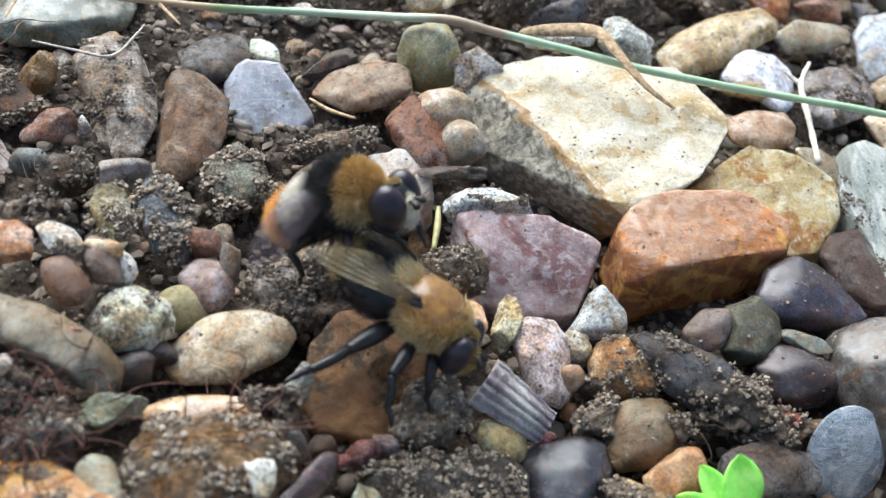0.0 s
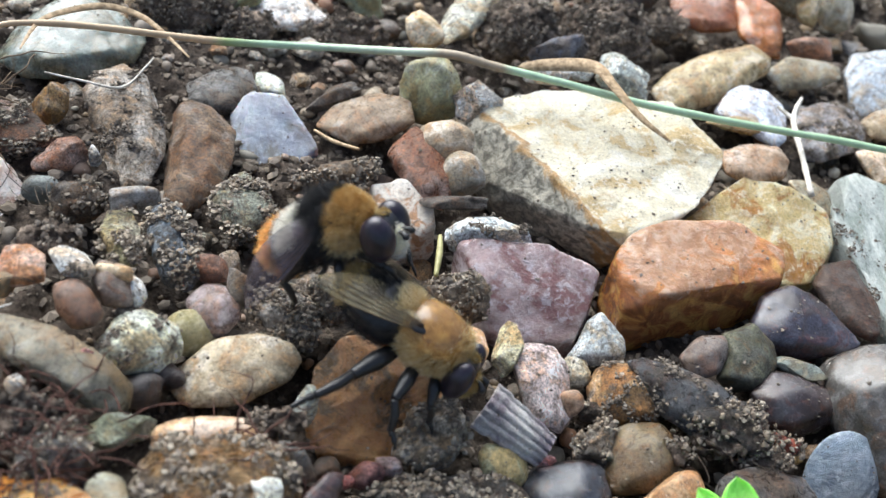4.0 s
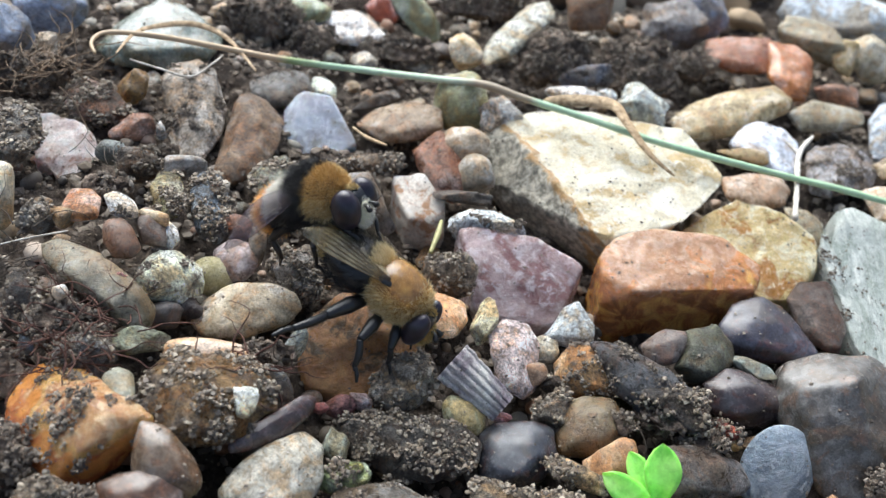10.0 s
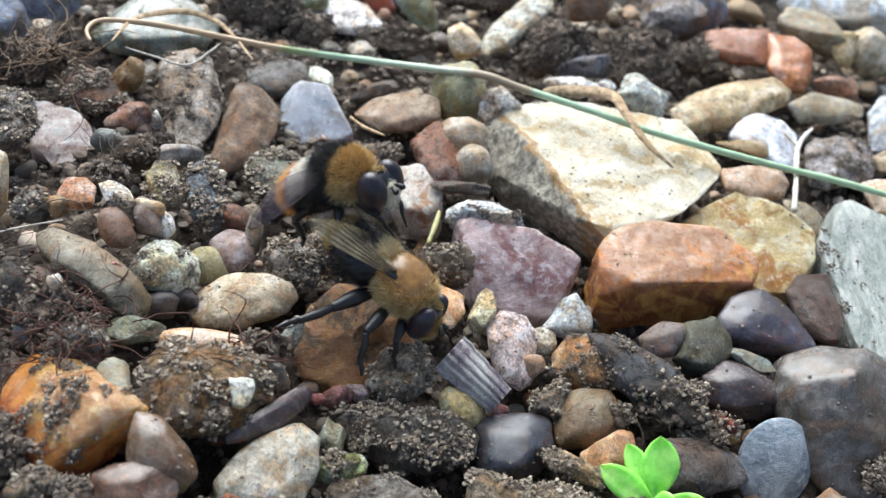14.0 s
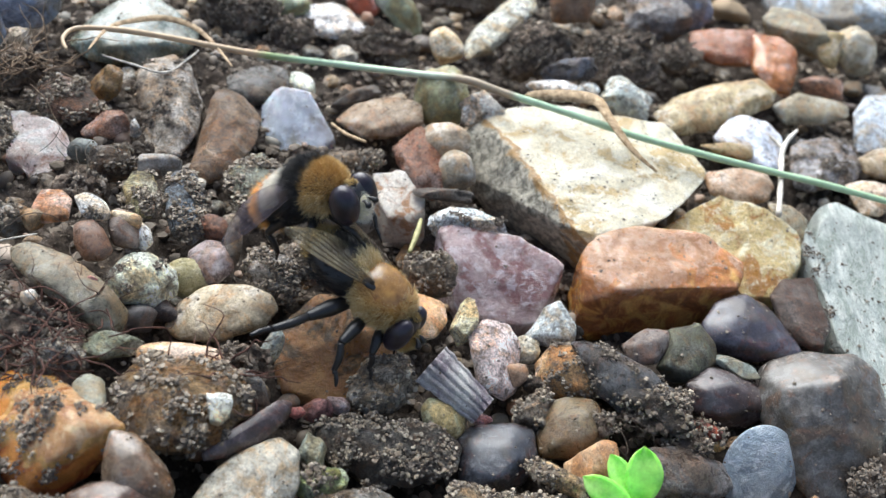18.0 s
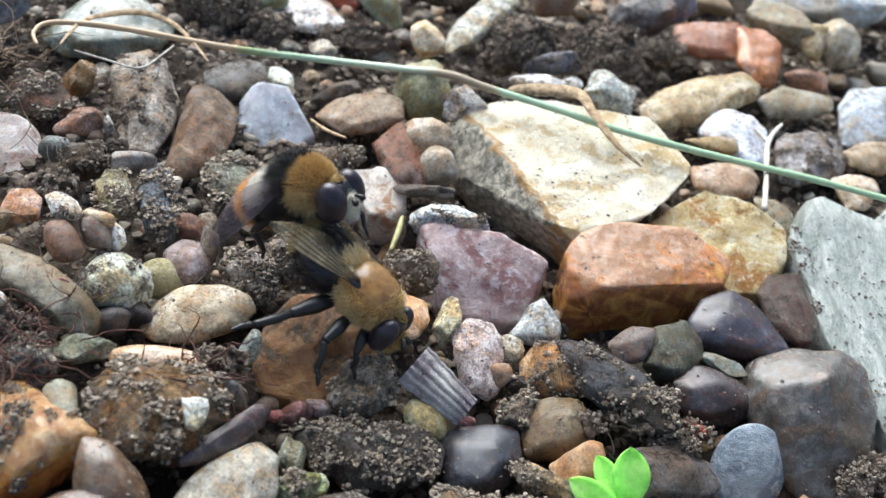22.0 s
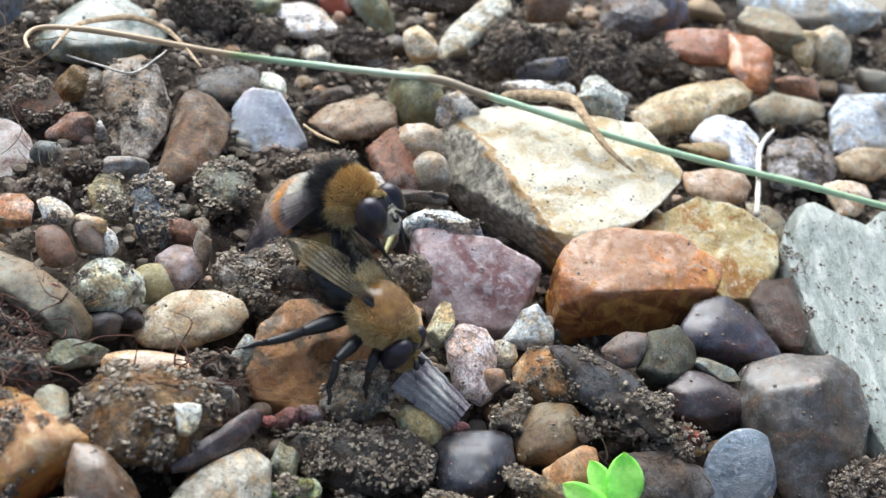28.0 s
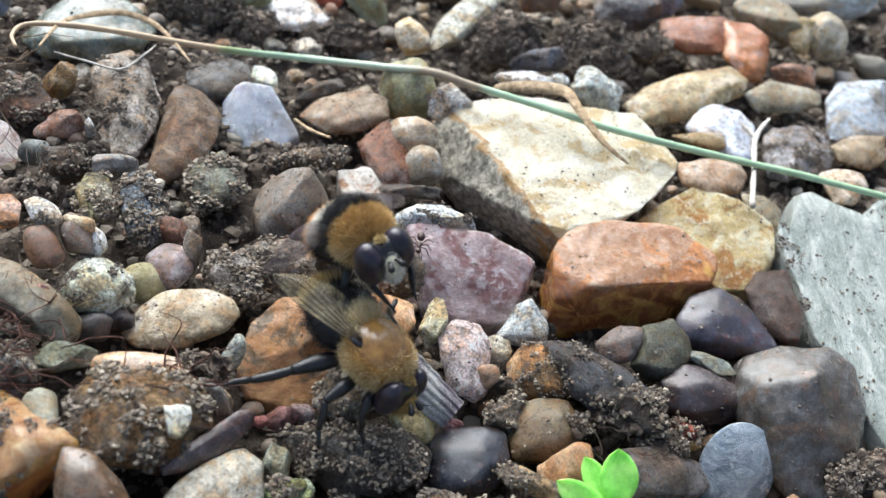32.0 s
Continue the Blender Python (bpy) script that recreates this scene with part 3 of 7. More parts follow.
chunk((-2.33, 2.58, -3.21), [(-2.3, 1.6, 3.4), (-0.5, 2.1, 3.7), (1.9, 1.3, 3.5), (2.3, -1.2, 2.4), (1.3, -2, 1.6), (-0.6, -2, 2), (-2, 0.2, 2.8)], -2.8, 0.95, "ead9bd", 0.55, "chip", "creamy white flint chip with ochre stains")
# ---- the gravel, stone by stone ----
pebble((-37.22, 16.78, 3.72), (2.78, 2.27, 2.12), (61, -14, 34), "7d8aa3", 0.5, "smooth", "smooth slate-blue pebble, rounded, bedded in dark soil")
pebble((-38.73, 11.29, 4.23), (2.16, 1.82, 1.70), (58, 25, 14), "8793a8", 0.5, "smooth", "smooth slate-blue pebble, rounded, bedded in dark soil")
pebble((-34.77, 10.40, 3.78), (0.95, 1.53, 0.94), (60, 5, 24), "b09a7c", 0.6, "rough", "small rough tan stone, broken, bedded in dark soil")
block((-28.14, 18.09, 1.39), [(-4.5, -4.1, 0.4), (-3.7, -1.4, 1.2), (-1.6, 1.9, 2), (-0.3, 3.3, 2.2), (2.8, 2.6, 1.6), (6, 0, 0.4), (5.5, -2.4, -0.2), (1.9, -4.6, -0.5), (-2.2, -5.3, -0.4), (-1.7, -4.1, 1.4), (-0.1, -0.9, 2.2), (2.2, -0.5, 2), (3.7, -3.2, 1.1), (-0.5, -4.9, 1)], 9, (-1.4, 3.9, -2.4), "5c685f", 0.35, "smooth", "large smooth dark grey flat oval pebble, rounded, bedded in dark soil")
block((-29.23, 5.55, 1.99), [(-2.7, -1.5, 0.9), (-1.7, 0.8, 1.3), (0.5, 1.6, 1.2), (2.7, 0.4, 0.5), (3.4, -1.2, -0.1), (1.2, -2.3, -0.2), (-1, -2.8, 0.2), (-1, -1.8, 1.2), (0.7, -0.1, 1.4), (2.3, -1.6, 0.6), (-0.1, -2.5, 0.8)], 7, (-0.9, 2.0, -1.5), "8a6650", 0.8, "gritty", "grit-crusted reddish-brown stone, lumpy, bedded in dark soil")
pebble((-27.21, 8.45, 2.14), (1.52, 1.33, 1.23), (57, 3, 20), "a07a3e", 0.9, "rough", "small rough ochre stone, broken, bedded in dark soil")
pebble((-25.38, 2.85, 1.82), (1.62, 1.26, 1.20), (55, 4, 20), "9a6b50", 0.8, "rough", "small rough reddish-brown stone, broken, bedded in dark soil")
pebble((-25.13, -1.82, 2.91), (1.19, 0.94, 0.89), (52, 14, 14), "5d625c", 0.8, "smooth", "small smooth dark grey pebble, rounded, bedded in dark soil")
block((-22.36, 8.45, 0.86), [(-2.3, 3.3, 2.3), (-0.4, 4.1, 2.3), (1.4, 3.2, 1.7), (3.1, 0.4, 0.7), (3.4, -3.3, -0.2), (2.8, -5.9, -0.6), (1, -6.7, -0.6), (-0.6, -4.9, -0.4), (-2.1, -1.1, 0.8), (-2.9, 1.5, 1.8), (-0.7, 0.2, 2.3), (1.3, 0.1, 2), (2.4, -3.4, 1), (1, -5.1, 0.7), (-0.6, -2.2, 1.5)], 10, (-1.1, 3.2, -2.3), "a39788", 0.75, "dirty", "soil-specked tan pebble, weathered, bedded in dark soil")
block((-17.29, 6.78, 0.01), [(-1.5, 3.4, 2), (-0.4, 4.1, 2), (0.9, 3.2, 1.5), (2.8, 1.6, 0.7), (3, -0.4, 0.2), (2.2, -3.9, -0.2), (0.1, -6.6, -0.4), (-1.4, -6.3, 0), (-1.5, -4, 0.5), (-1.5, 0.1, 1.3), (-0.4, 0.5, 2.1), (0.8, 0.4, 1.8), (2, -1.6, 1.1), (0.5, -5.1, 0.8), (-0.5, -3.6, 1.3)], 10, (-0.8, 2.9, -2.1), "7f6244", 0.7, "rough", "rough maroon-brown stone, broken, bedded in dark soil")
block((-12.74, 17.67, -1.27), [(-1.2, 0.4, 0.8), (-0.3, 0.8, 0.8), (0.5, 0.5, 0.6), (1.1, -0.3, 0.3), (1.4, -1.6, -0.1), (-0.2, -1.7, -0.1), (-1.1, -1.5, 0.1), (-0.6, -0.4, 0.9), (0.3, -0.4, 0.8), (0.8, -1.5, 0.4), (-0.6, -1.5, 0.5)], 7, (-0.1, 1.4, -1.0), "d5dcc8", 0.7, "rough", "small rough pale green stone, broken, bedded in dark soil")
block((-4.65, 13.13, -0.66), [(-4.4, -1.3, -0.2), (-2.6, 1, 0.5), (0.7, 1.6, 1.3), (3.2, 0.7, 1.7), (3.5, -1.5, 0.9), (1.3, -2.9, 0.1), (-1.4, -3.2, -0.4), (-2.3, -1.8, 0.6), (0.4, -0.2, 1.5), (2, -2, 1.3), (-0.7, -2.9, 0.6)], 7, (-0.2, 2.4, -1.7), "8b7356", 0.5, "smooth", "smooth reddish-brown flat oval pebble, rounded, bedded in dark soil")
block((-32.36, -2.11, 3.57), [(-2, 1.1, 1.3), (-0.4, 2.2, 1.4), (1.3, 1.9, 1.1), (2.4, -0.3, 0.5), (2, -2.3, 0.1), (0.8, -3.9, -0.2), (-1.2, -3.5, -0.1), (-0.4, -0.5, 1.6), (1.4, -0.1, 1.5), (1.7, -2.4, 1), (0, -3.1, 0.9)], 7, (-1.3, 2.2, -1.8), "7b766e", 0.9, "gritty", "grit-crusted olive stone, lumpy, bedded in dark soil")
pebble((-29.90, -10.20, 4.64), (1.22, 2.11, 1.22), (52, 9, 24), "bfae8c", 0.7, "smooth", "smooth pink pebble, rounded, bedded in dark soil")
block((-24.08, -10.58, 5.19), [(-1.1, -0.4, 0.2), (-0.9, 1, 0.6), (0.5, 1, 0.8), (1.5, 0.1, 0.8), (1.7, -1.3, 0.3), (0.4, -1.5, -0.1), (-0.9, -1.5, -0.2), (-0.3, -0.8, 0.6), (0.6, -0.1, 1), (1.3, -1.3, 0.7), (-0.2, -1.4, 0.4)], 7, (-0.6, 1.2, -1.1), "b5773f", 0.8, "rough", "small rough orange stone, broken, bedded in dark soil")
block((-21.07, -10.89, 6.01), [(-1.5, 0.5, 0.3), (-0.7, 0.9, 0.5), (0.6, 0.4, 0.3), (1.4, -0.5, -0.2), (0.8, -1, -0.2), (-0.3, -1, -0.1), (-0.6, -0.2, 0.6), (0.5, -0.2, 0.6), (0.6, -1, 0.3)], 6, (-0.4, 0.8, -0.7), "e6e4de", 0.8, "dirty", "small soil-specked off-white pebble, weathered, bedded in dark soil")
pebble((-19.11, -10.85, 5.30), (0.91, 0.53, 0.53), (49, 13, 11), "c3ab86", 0.7, "smooth", "small smooth pink pebble, rounded, bedded in dark soil")
block((-19.62, -6.47, 3.94), [(-1.1, -0.8, 0.8), (-1.1, 1.6, 0.5), (0.2, 2, 0.4), (1.1, 0.5, 0.2), (1.4, -2.1, -0.3), (0.2, -2.8, 0), (-0.3, -1.1, 1), (0.4, 0.4, 0.8), (1, -1.9, 0.5)], 6, (-0.5, 1.4, -1.2), "9b9163", 0.9, "gritty", "small grit-crusted olive-yellow stone, lumpy, bedded in dark soil")
block((-16.96, -5.48, 2.33), [(-1.6, 0.8, 1.2), (-1.3, 2.3, 1.3), (0.2, 2.6, 1.1), (1.6, 0.6, 0.4), (2.1, -1.4, -0.3), (1.1, -3.4, -1), (-0.1, -3.1, -0.3), (-0.9, -1.6, 0.6), (-0.6, -0.5, 1.4), (0.4, 0.5, 1.4), (1.4, -1.6, 0.6), (0.2, -2.6, 0.7)], 8, (-0.6, 1.8, -1.6), "7f8a94", 0.6, "gritty", "grit-crusted slate-blue stone, lumpy, bedded in dark soil")
block((-13.21, 0.94, 0.02), [(-2.1, -1.5, 0.9), (-1.7, 0.8, 1.2), (-0.1, 2.1, 1.2), (1.7, 1.3, 0.9), (2.6, -1.2, 0.3), (1.6, -3.1, 0), (-0.7, -3.8, 0.1), (-0.9, -2, 1.5), (0.2, -0.1, 1.6), (1.7, -1.9, 1.2), (-0.1, -3.3, 1.1)], 7, (-0.6, 2.6, -2.1), "8a8e7c", 0.95, "gritty", "grit-crusted grey-green stone, lumpy, bedded in dark soil")
pebble((-6.91, -1.04, 0.01), (2.82, 2.73, 2.48), (50, -3, 9), "6c645a", 0.6, "smooth", "smooth dark grey pebble, rounded, bedded in dark soil")
block((-1.11, 6.48, 0.03), [(-2.5, 0.4, 0.7), (-1.7, 2.2, 1.3), (-0.2, 2.7, 1.7), (1.9, 0.5, 1), (2.4, -1.7, 0.2), (1.7, -4.1, -0.6), (0.3, -3.8, -0.5), (-1.8, -1.1, 0.3), (-1.3, -0.9, 1.2), (-0.1, 0.4, 1.7), (1.3, -2.1, 1), (0.2, -3.2, 0.6)], 8, (-0.0, 2.4, -1.8), "8a5636", 0.5, "rough", "rough brown stone, broken, bedded in dark soil")
pebble((0.76, 8.38, 0.67), (2.02, 1.63, 1.53), (54, -7, 4), "a08c70", 0.7, "smooth", "smooth olive-yellow pebble, rounded, bedded in dark soil")
block((-14.13, -9.42, 1.03), [(-1.6, -0.3, 1), (-0.4, 0.9, 1.3), (1.2, 0.9, 1.1), (1.8, -0.8, 0.3), (0.7, -1.9, -0.3), (-0.8, -2, -0.2), (-0.6, -1, 1.4), (0.9, -0.4, 1.4), (0.6, -1.9, 0.7)], 6, (-0.5, 1.8, -1.7), "857472", 0.5, "smooth", "small smooth grey-brown pebble, rounded, bedded in dark soil")
block((-20.61, -12.92, 4.92), [(-1.2, 0.4, 1), (-0, 0.8, 1.3), (0.7, 0.4, 0.9), (1.6, -0.5, -0.1), (1.2, -1.3, -0.3), (-0, -1.6, -0.3), (-0.9, -0.8, 0.2), (-0.4, -0.4, 1.2), (0.7, -0.4, 1.1), (0.9, -1.3, 0.4), (-0.2, -1, 0.7)], 7, (-0.6, 1.2, -1.2), "785c4a", 0.5, "smooth", "small smooth maroon-brown pebble, rounded, bedded in dark soil")
block((-18.08, -10.94, 4.07), [(-0.5, 0.7, 0.9), (0.4, 0.4, 0.4), (0.9, -0.5, -0.3), (0.1, -1.3, -0.3), (-0.4, -0.4, 0.4), (-0.1, -0, 0.9), (0.6, -0.6, 0.1), (-0.1, -0.6, 0.6)], 5, (-0.3, 0.7, -0.7), "e8e4da", 0.8, "rough", "small rough off-white stone, broken, bedded in dark soil")
block((-19.28, -11.10, 4.69), [(-0.6, 0.6, 1.2), (0.9, 1, 0.6), (1.4, -1.1, -0.6), (-0.1, -1.6, -0.2), (-0.8, -0.6, 0.8), (-0, -0.4, 1.3), (1, -1.3, 0.3), (-0.2, -1, 1)], 5, (-0.6, 1.4, -1.3), "6d5540", 0.7, "smooth", "small smooth purple-brown pebble, rounded, bedded in dark soil")
pebble((-12.96, -8.53, 1.67), (0.68, 1.81, 0.76), (47, 5, 10), "8d7f6f", 0.8, "rough", "rough grey-brown flat oval stone, broken, bedded in dark soil")
block((-21.04, -16.40, 4.31), [(-3.9, 1.4, 1.3), (-2.9, 1.9, 1.6), (-0.3, 1.4, 1.3), (2.7, 0.1, 0.2), (3.9, -0.4, -1.3), (3.9, -1.8, -1.9), (2.7, -2.2, -1.4), (0.5, -1.5, -0.1), (-2.4, -0.5, 0.8), (-3.5, 0.4, 1), (-1.7, -0, 1.5), (0.1, 0.1, 1.4), (2.6, -1.2, 0.3), (1.9, -2, 0), (-1, -1, 1.2)], 10, (-0.7, 1.3, -1.4), "7a725c", 0.5, "smooth", "smooth olive flat oval pebble, rounded, bedded in dark soil")
block((-17.79, -13.32, 2.31), [(-1.8, -1.3, 1.4), (-1, 0.3, 1.9), (0.5, 1.3, 1.6), (2.2, 1.1, 0.5), (2.5, -0.2, -0.6), (1.5, -1.2, -0.9), (-0.5, -2.3, 0.1), (-1.4, -2.1, 0.8), (-0.6, -1.7, 1.8), (0.6, -0.2, 1.7), (1.7, -0.8, 0.4), (0.1, -2.2, 0.9)], 8, (-0.7, 1.8, -1.9), "d3d6bc", 0.7, "dirty", "soil-specked pale green pebble, weathered, bedded in dark soil")
block((-12.35, -13.22, 0.33), [(-3.6, -1.8, -0.1), (-2.9, -0.1, 0.6), (-1.3, 1, 1.3), (1.1, 1.4, 1.5), (3.1, 1, 1.3), (3.8, 0.1, 0.9), (3, -1.4, 0.5), (0.8, -2.6, 0.1), (-2.5, -2.7, -0.4), (-1.8, -1.7, 0.8), (-0.5, -0.3, 1.6), (1.9, -0.4, 1.7), (1.9, -1.7, 1.2), (-1.1, -2.3, 0.6)], 9, (-0.5, 1.8, -1.9), "a39273", 0.5, "smooth", "smooth olive-yellow flat oval pebble, rounded, bedded in dark soil")
block((-9.91, -9.32, 0.42), [(-1.8, -0.4, 0.7), (-1.6, 0.8, 1.2), (0.6, 1.4, 1.3), (2.2, 0.2, 0.8), (2.1, -2, -0), (0.5, -2.4, -0.1), (-1.1, -1.5, 0.3), (-0.8, -1.1, 1.3), (0.5, -0.1, 1.6), (1.4, -2, 0.9), (-0.4, -1.7, 1)], 7, (-0.4, 1.9, -1.9), "9a9085", 0.8, "gritty", "small grit-crusted mauve stone, lumpy, bedded in dark soil")
pebble((-17.81, -19.58, 2.75), (2.02, 0.91, 0.96), (43, 3, 21), "8b9073", 0.7, "rough", "rough grey-brown flat oval stone, broken, bedded in dark soil")
pebble((-20.20, -21.11, 3.00), (1.57, 1.36, 1.26), (42, 9, 19), "8f8a82", 0.95, "gritty", "small grit-crusted grey-brown stone, lumpy, bedded in dark soil")
block((-12.64, -22.75, 2.57), [(-4.2, 0.5, 1.1), (-3.1, 2.4, 0.9), (-0.8, 3.3, 0.7), (2.2, 2.4, 1.2), (3.9, 1.4, 0.7), (4.4, -0, -0.1), (3.2, -2.1, -0.3), (1.9, -3.1, -0.3), (-1, -3.7, -0.1), (-1.6, -2.7, 0.5), (-3.3, -1.6, 1), (-1.9, -0.8, 2), (1.6, -0.1, 2.3), (2.2, -2.6, 1.8), (-0.5, -2.6, 1.8)], 11, (-0.9, 2.5, -3.3), "8c6c40", 0.5, "gritty", "grit-crusted ochre-brown flint lump bedded in dark soil")
block((-17.04, -23.87, 3.74), [(-1.3, 0.5, 0.3), (-0.6, 1.2, 0.5), (0.5, 0.9, 0.5), (1, -0.1, 0.4), (1.3, -1.6, 0.2), (0.5, -1.6, 0.1), (-0.5, -0.9, 0.1), (-0.5, -0.2, 0.7), (0.5, 0, 0.8), (0.9, -1.3, 0.7), (-0.1, -0.9, 0.7)], 7, (-0.4, 0.9, -1.2), "8b8a76", 0.7, "smooth", "small smooth grey-brown pebble, rounded, bedded in dark soil")
block((-13.43, -28.03, 3.10), [(-1.6, 0.2, 1.3), (-1.5, 1.3, 1.9), (-0, 1.3, 1.7), (1.6, 0.3, 0.8), (2.6, -0.9, -0.2), (1.8, -2, -0.7), (-0.2, -2.1, -0.4), (-1.3, -1.1, 0.4), (-0.6, -0.6, 1.8), (0.3, -0, 2), (1.7, -1.2, 0.9), (0.2, -1.8, 0.8)], 8, (-0.6, 1.4, -2.1), "665442", 0.35, "smooth", "smooth purple-brown pebble, rounded, bedded in dark soil")
pebble((-12.84, -19.21, 1.90), (2.83, 1.06, 1.18), (40, 10, 6), "b58e62", 0.7, "smooth", "smooth olive-yellow flat oval pebble, rounded, bedded in dark soil")
block((-8.44, -23.35, 1.51), [(-2.2, -2.3, 0.6), (-1.4, -1.3, 1), (0.3, 0.7, 0.5), (1.5, 2.3, 0.6), (2.3, 2.4, 0.3), (2.2, 1.5, -0.1), (0.9, -0.3, -0.5), (-0.9, -2, 0), (-2, -2.6, 0.2), (-1.1, -1.7, 0.9), (0.3, 0, 0.7), (1.3, 1.1, 0.5), (0.6, -0.5, 0.1), (-1, -1.9, 0.7)], 9, (-0.2, 0.7, -0.9), "463838", 0.3, "smooth", "smooth black flat oval pebble, rounded, bedded in dark soil")
block((-7.91, -25.90, -0.48), [(-2.7, -2.1, 1.4), (-2.1, -0.7, 2), (-0.2, 1.7, 2), (1.4, 2.9, 1.7), (2.6, 2.2, 1.2), (3, 0.6, 0.5), (2.4, -1.7, -0), (0.9, -3.1, -0.2), (-1.1, -3.2, 0.3), (-2.4, -2.7, 1), (-1.3, -2.1, 2.2), (0.1, 0, 2.3), (1.6, 0.3, 1.9), (1.5, -1.8, 1.3), (-0.4, -2.7, 1.5)], 10, (-0.4, 1.9, -2.8), "b3ac9a", 0.45, "smooth", "smooth pale grey pebble, rounded, bedded in dark soil")
block((-8.88, -20.55, 1.81), [(-1.3, -0.8, 1), (-0.2, 0.7, 0.8), (0.8, 0.7, 0.3), (1.3, -0.6, -0.5), (-0.1, -1.5, 0.2), (-0.6, -1, 1.2), (0.6, -0.1, 0.8), (0, -1.3, 0.8)], 5, (-0.3, 1.1, -1.3), "6b625c", 0.7, "rough", "small rough dark grey stone, broken, bedded in dark soil")
block((-0.32, -20.60, -2.05), [(-4.4, 0.3, 1.5), (-2.9, 0.9, 1.6), (0.3, 1.2, 1.6), (3.5, 1.4, 0.9), (4.7, 0.6, 0.2), (4.6, -1.2, -0.3), (3.1, -2.1, -0.4), (-0.7, -2.7, -0.1), (-3.5, -2.1, 0.3), (-4.5, -0.8, 0.9), (-2.4, -0.7, 1.9), (0.1, -0.2, 2), (2.5, -0.6, 1.3), (1.7, -2, 1), (-1.9, -2, 1.3)], 10, (-0.0, 1.9, -2.5), "524c44", 0.7, "gritty", "large grit-crusted black flat oval stone, lumpy, bedded in dark soil")
pebble((-4.76, -22.40, -0.73), (0.98, 1.12, 0.91), (36, 5, 1), "b5bfae", 0.7, "rough", "small rough pale grey stone, broken, bedded in dark soil")
pebble((-3.96, -24.63, -0.81), (1.43, 0.95, 0.93), (34, -7, 17), "a2ad6d", 0.8, "rough", "small rough lime green stone, broken, bedded in dark soil")
block((3.02, -17.63, -2.07), [(-1.7, -0.2, 1), (-1.2, 0.4, 1.4), (0.5, 0.5, 1.1), (1.4, 0.2, 0.3), (1.5, -0.8, -0.5), (0.6, -1.4, -0.5), (-1.3, -1.1, 0.3), (-1, -0.7, 1.3), (0.2, -0.2, 1.2), (0.8, -0.9, 0.4), (-0.8, -1.2, 0.8)], 7, (0.1, 1.1, -1.4), "c3bd8e", 0.5, "smooth", "small smooth cream pebble, rounded, bedded in dark soil")
pebble((-5.00, -19.68, -0.27), (1.08, 0.65, 0.64), (39, -1, 9), "93605a", 0.8, "rough", "small rough reddish-brown stone, broken, bedded in dark soil")
block((6.84, -18.95, -3.78), [(-2.8, 0.6, 1.4), (-1.8, 1.3, 1.6), (1, 1.7, 1.8), (2.3, 1.3, 1.7), (2.5, -0.3, 1.2), (1.7, -2.2, 0.6), (0.2, -3.1, 0.2), (-1.7, -3.4, 0.1), (-2.6, -2.3, 0.4), (-1.7, -0.6, 2), (0.4, -0.2, 2.4), (1.2, -1.3, 2.1), (-0.1, -2.8, 1.6), (-1.6, -2.3, 1.6)], 9, (0.4, 2.2, -3.0), "303238", 0.3, "smooth", "smooth black pebble, rounded, bedded in dark soil")
block((11.71, -16.13, -3.31), [(-1.9, 0.9, 1), (-0.7, 1.4, 1.6), (1.2, 1, 2.2), (2.3, -0.3, 1.5), (1.9, -1.8, 0.6), (0.5, -2.7, 0.1), (-2.3, -2.8, -0.1), (-2.6, -1.6, 0.3), (-1.3, -0.5, 1.8), (0.4, -0.4, 2.4), (0.7, -2, 1.6), (-1.5, -2.5, 1.2)], 8, (0.6, 2.1, -2.6), "67573a", 0.6, "smooth", "smooth purple-brown pebble, rounded, bedded in dark soil")
block((11.13, -12.12, -2.39), [(-2.2, 0.3, 0.4), (-1.3, 1.5, 1.2), (0.8, 0.8, 2), (2.4, -1.1, 1.3), (1.9, -2.2, 0.3), (-0.5, -2, -0.6), (-2.1, -1.1, -0.3), (-1.4, -0.7, 1.2), (0.2, -0.5, 2.2), (0.8, -2.2, 1.3), (-1.3, -1.4, 0.7)], 7, (0.5, 1.9, -2.1), "a9814f", 0.8, "dirty", "soil-specked ochre pebble, weathered, bedded in dark soil")
pebble((8.46, -10.36, -2.46), (0.90, 1.02, 0.84), (43, -10, 1), "b5aa90", 0.9, "rough", "small rough pink stone, broken, bedded in dark soil")
pebble((7.75, -12.90, -2.37), (0.76, 0.72, 0.66), (41, -10, 2), "97795f", 0.7, "smooth", "small smooth olive pebble, rounded, bedded in dark soil")
block((6.23, -11.53, -2.50), [(-2.4, 0.1, 1.8), (-1.2, 1.8, 2), (0.9, 2.1, 1.6), (1.7, 1.1, 0.8), (1, -0.8, 0.2), (1.6, -2.3, -0.6), (0.8, -3.1, -0.8), (-1.1, -2.8, 0.1), (-2, -1.6, 1.2), (-1.4, -0.9, 2), (0.4, 0.4, 1.7), (0.4, -1.3, 1.1), (0.3, -2.6, 0.6), (-1.2, -1.8, 1.7)], 9, (0.3, 1.9, -2.1), "d9c3bd", 0.5, "rough", "rough cream stone, broken, bedded in dark soil")
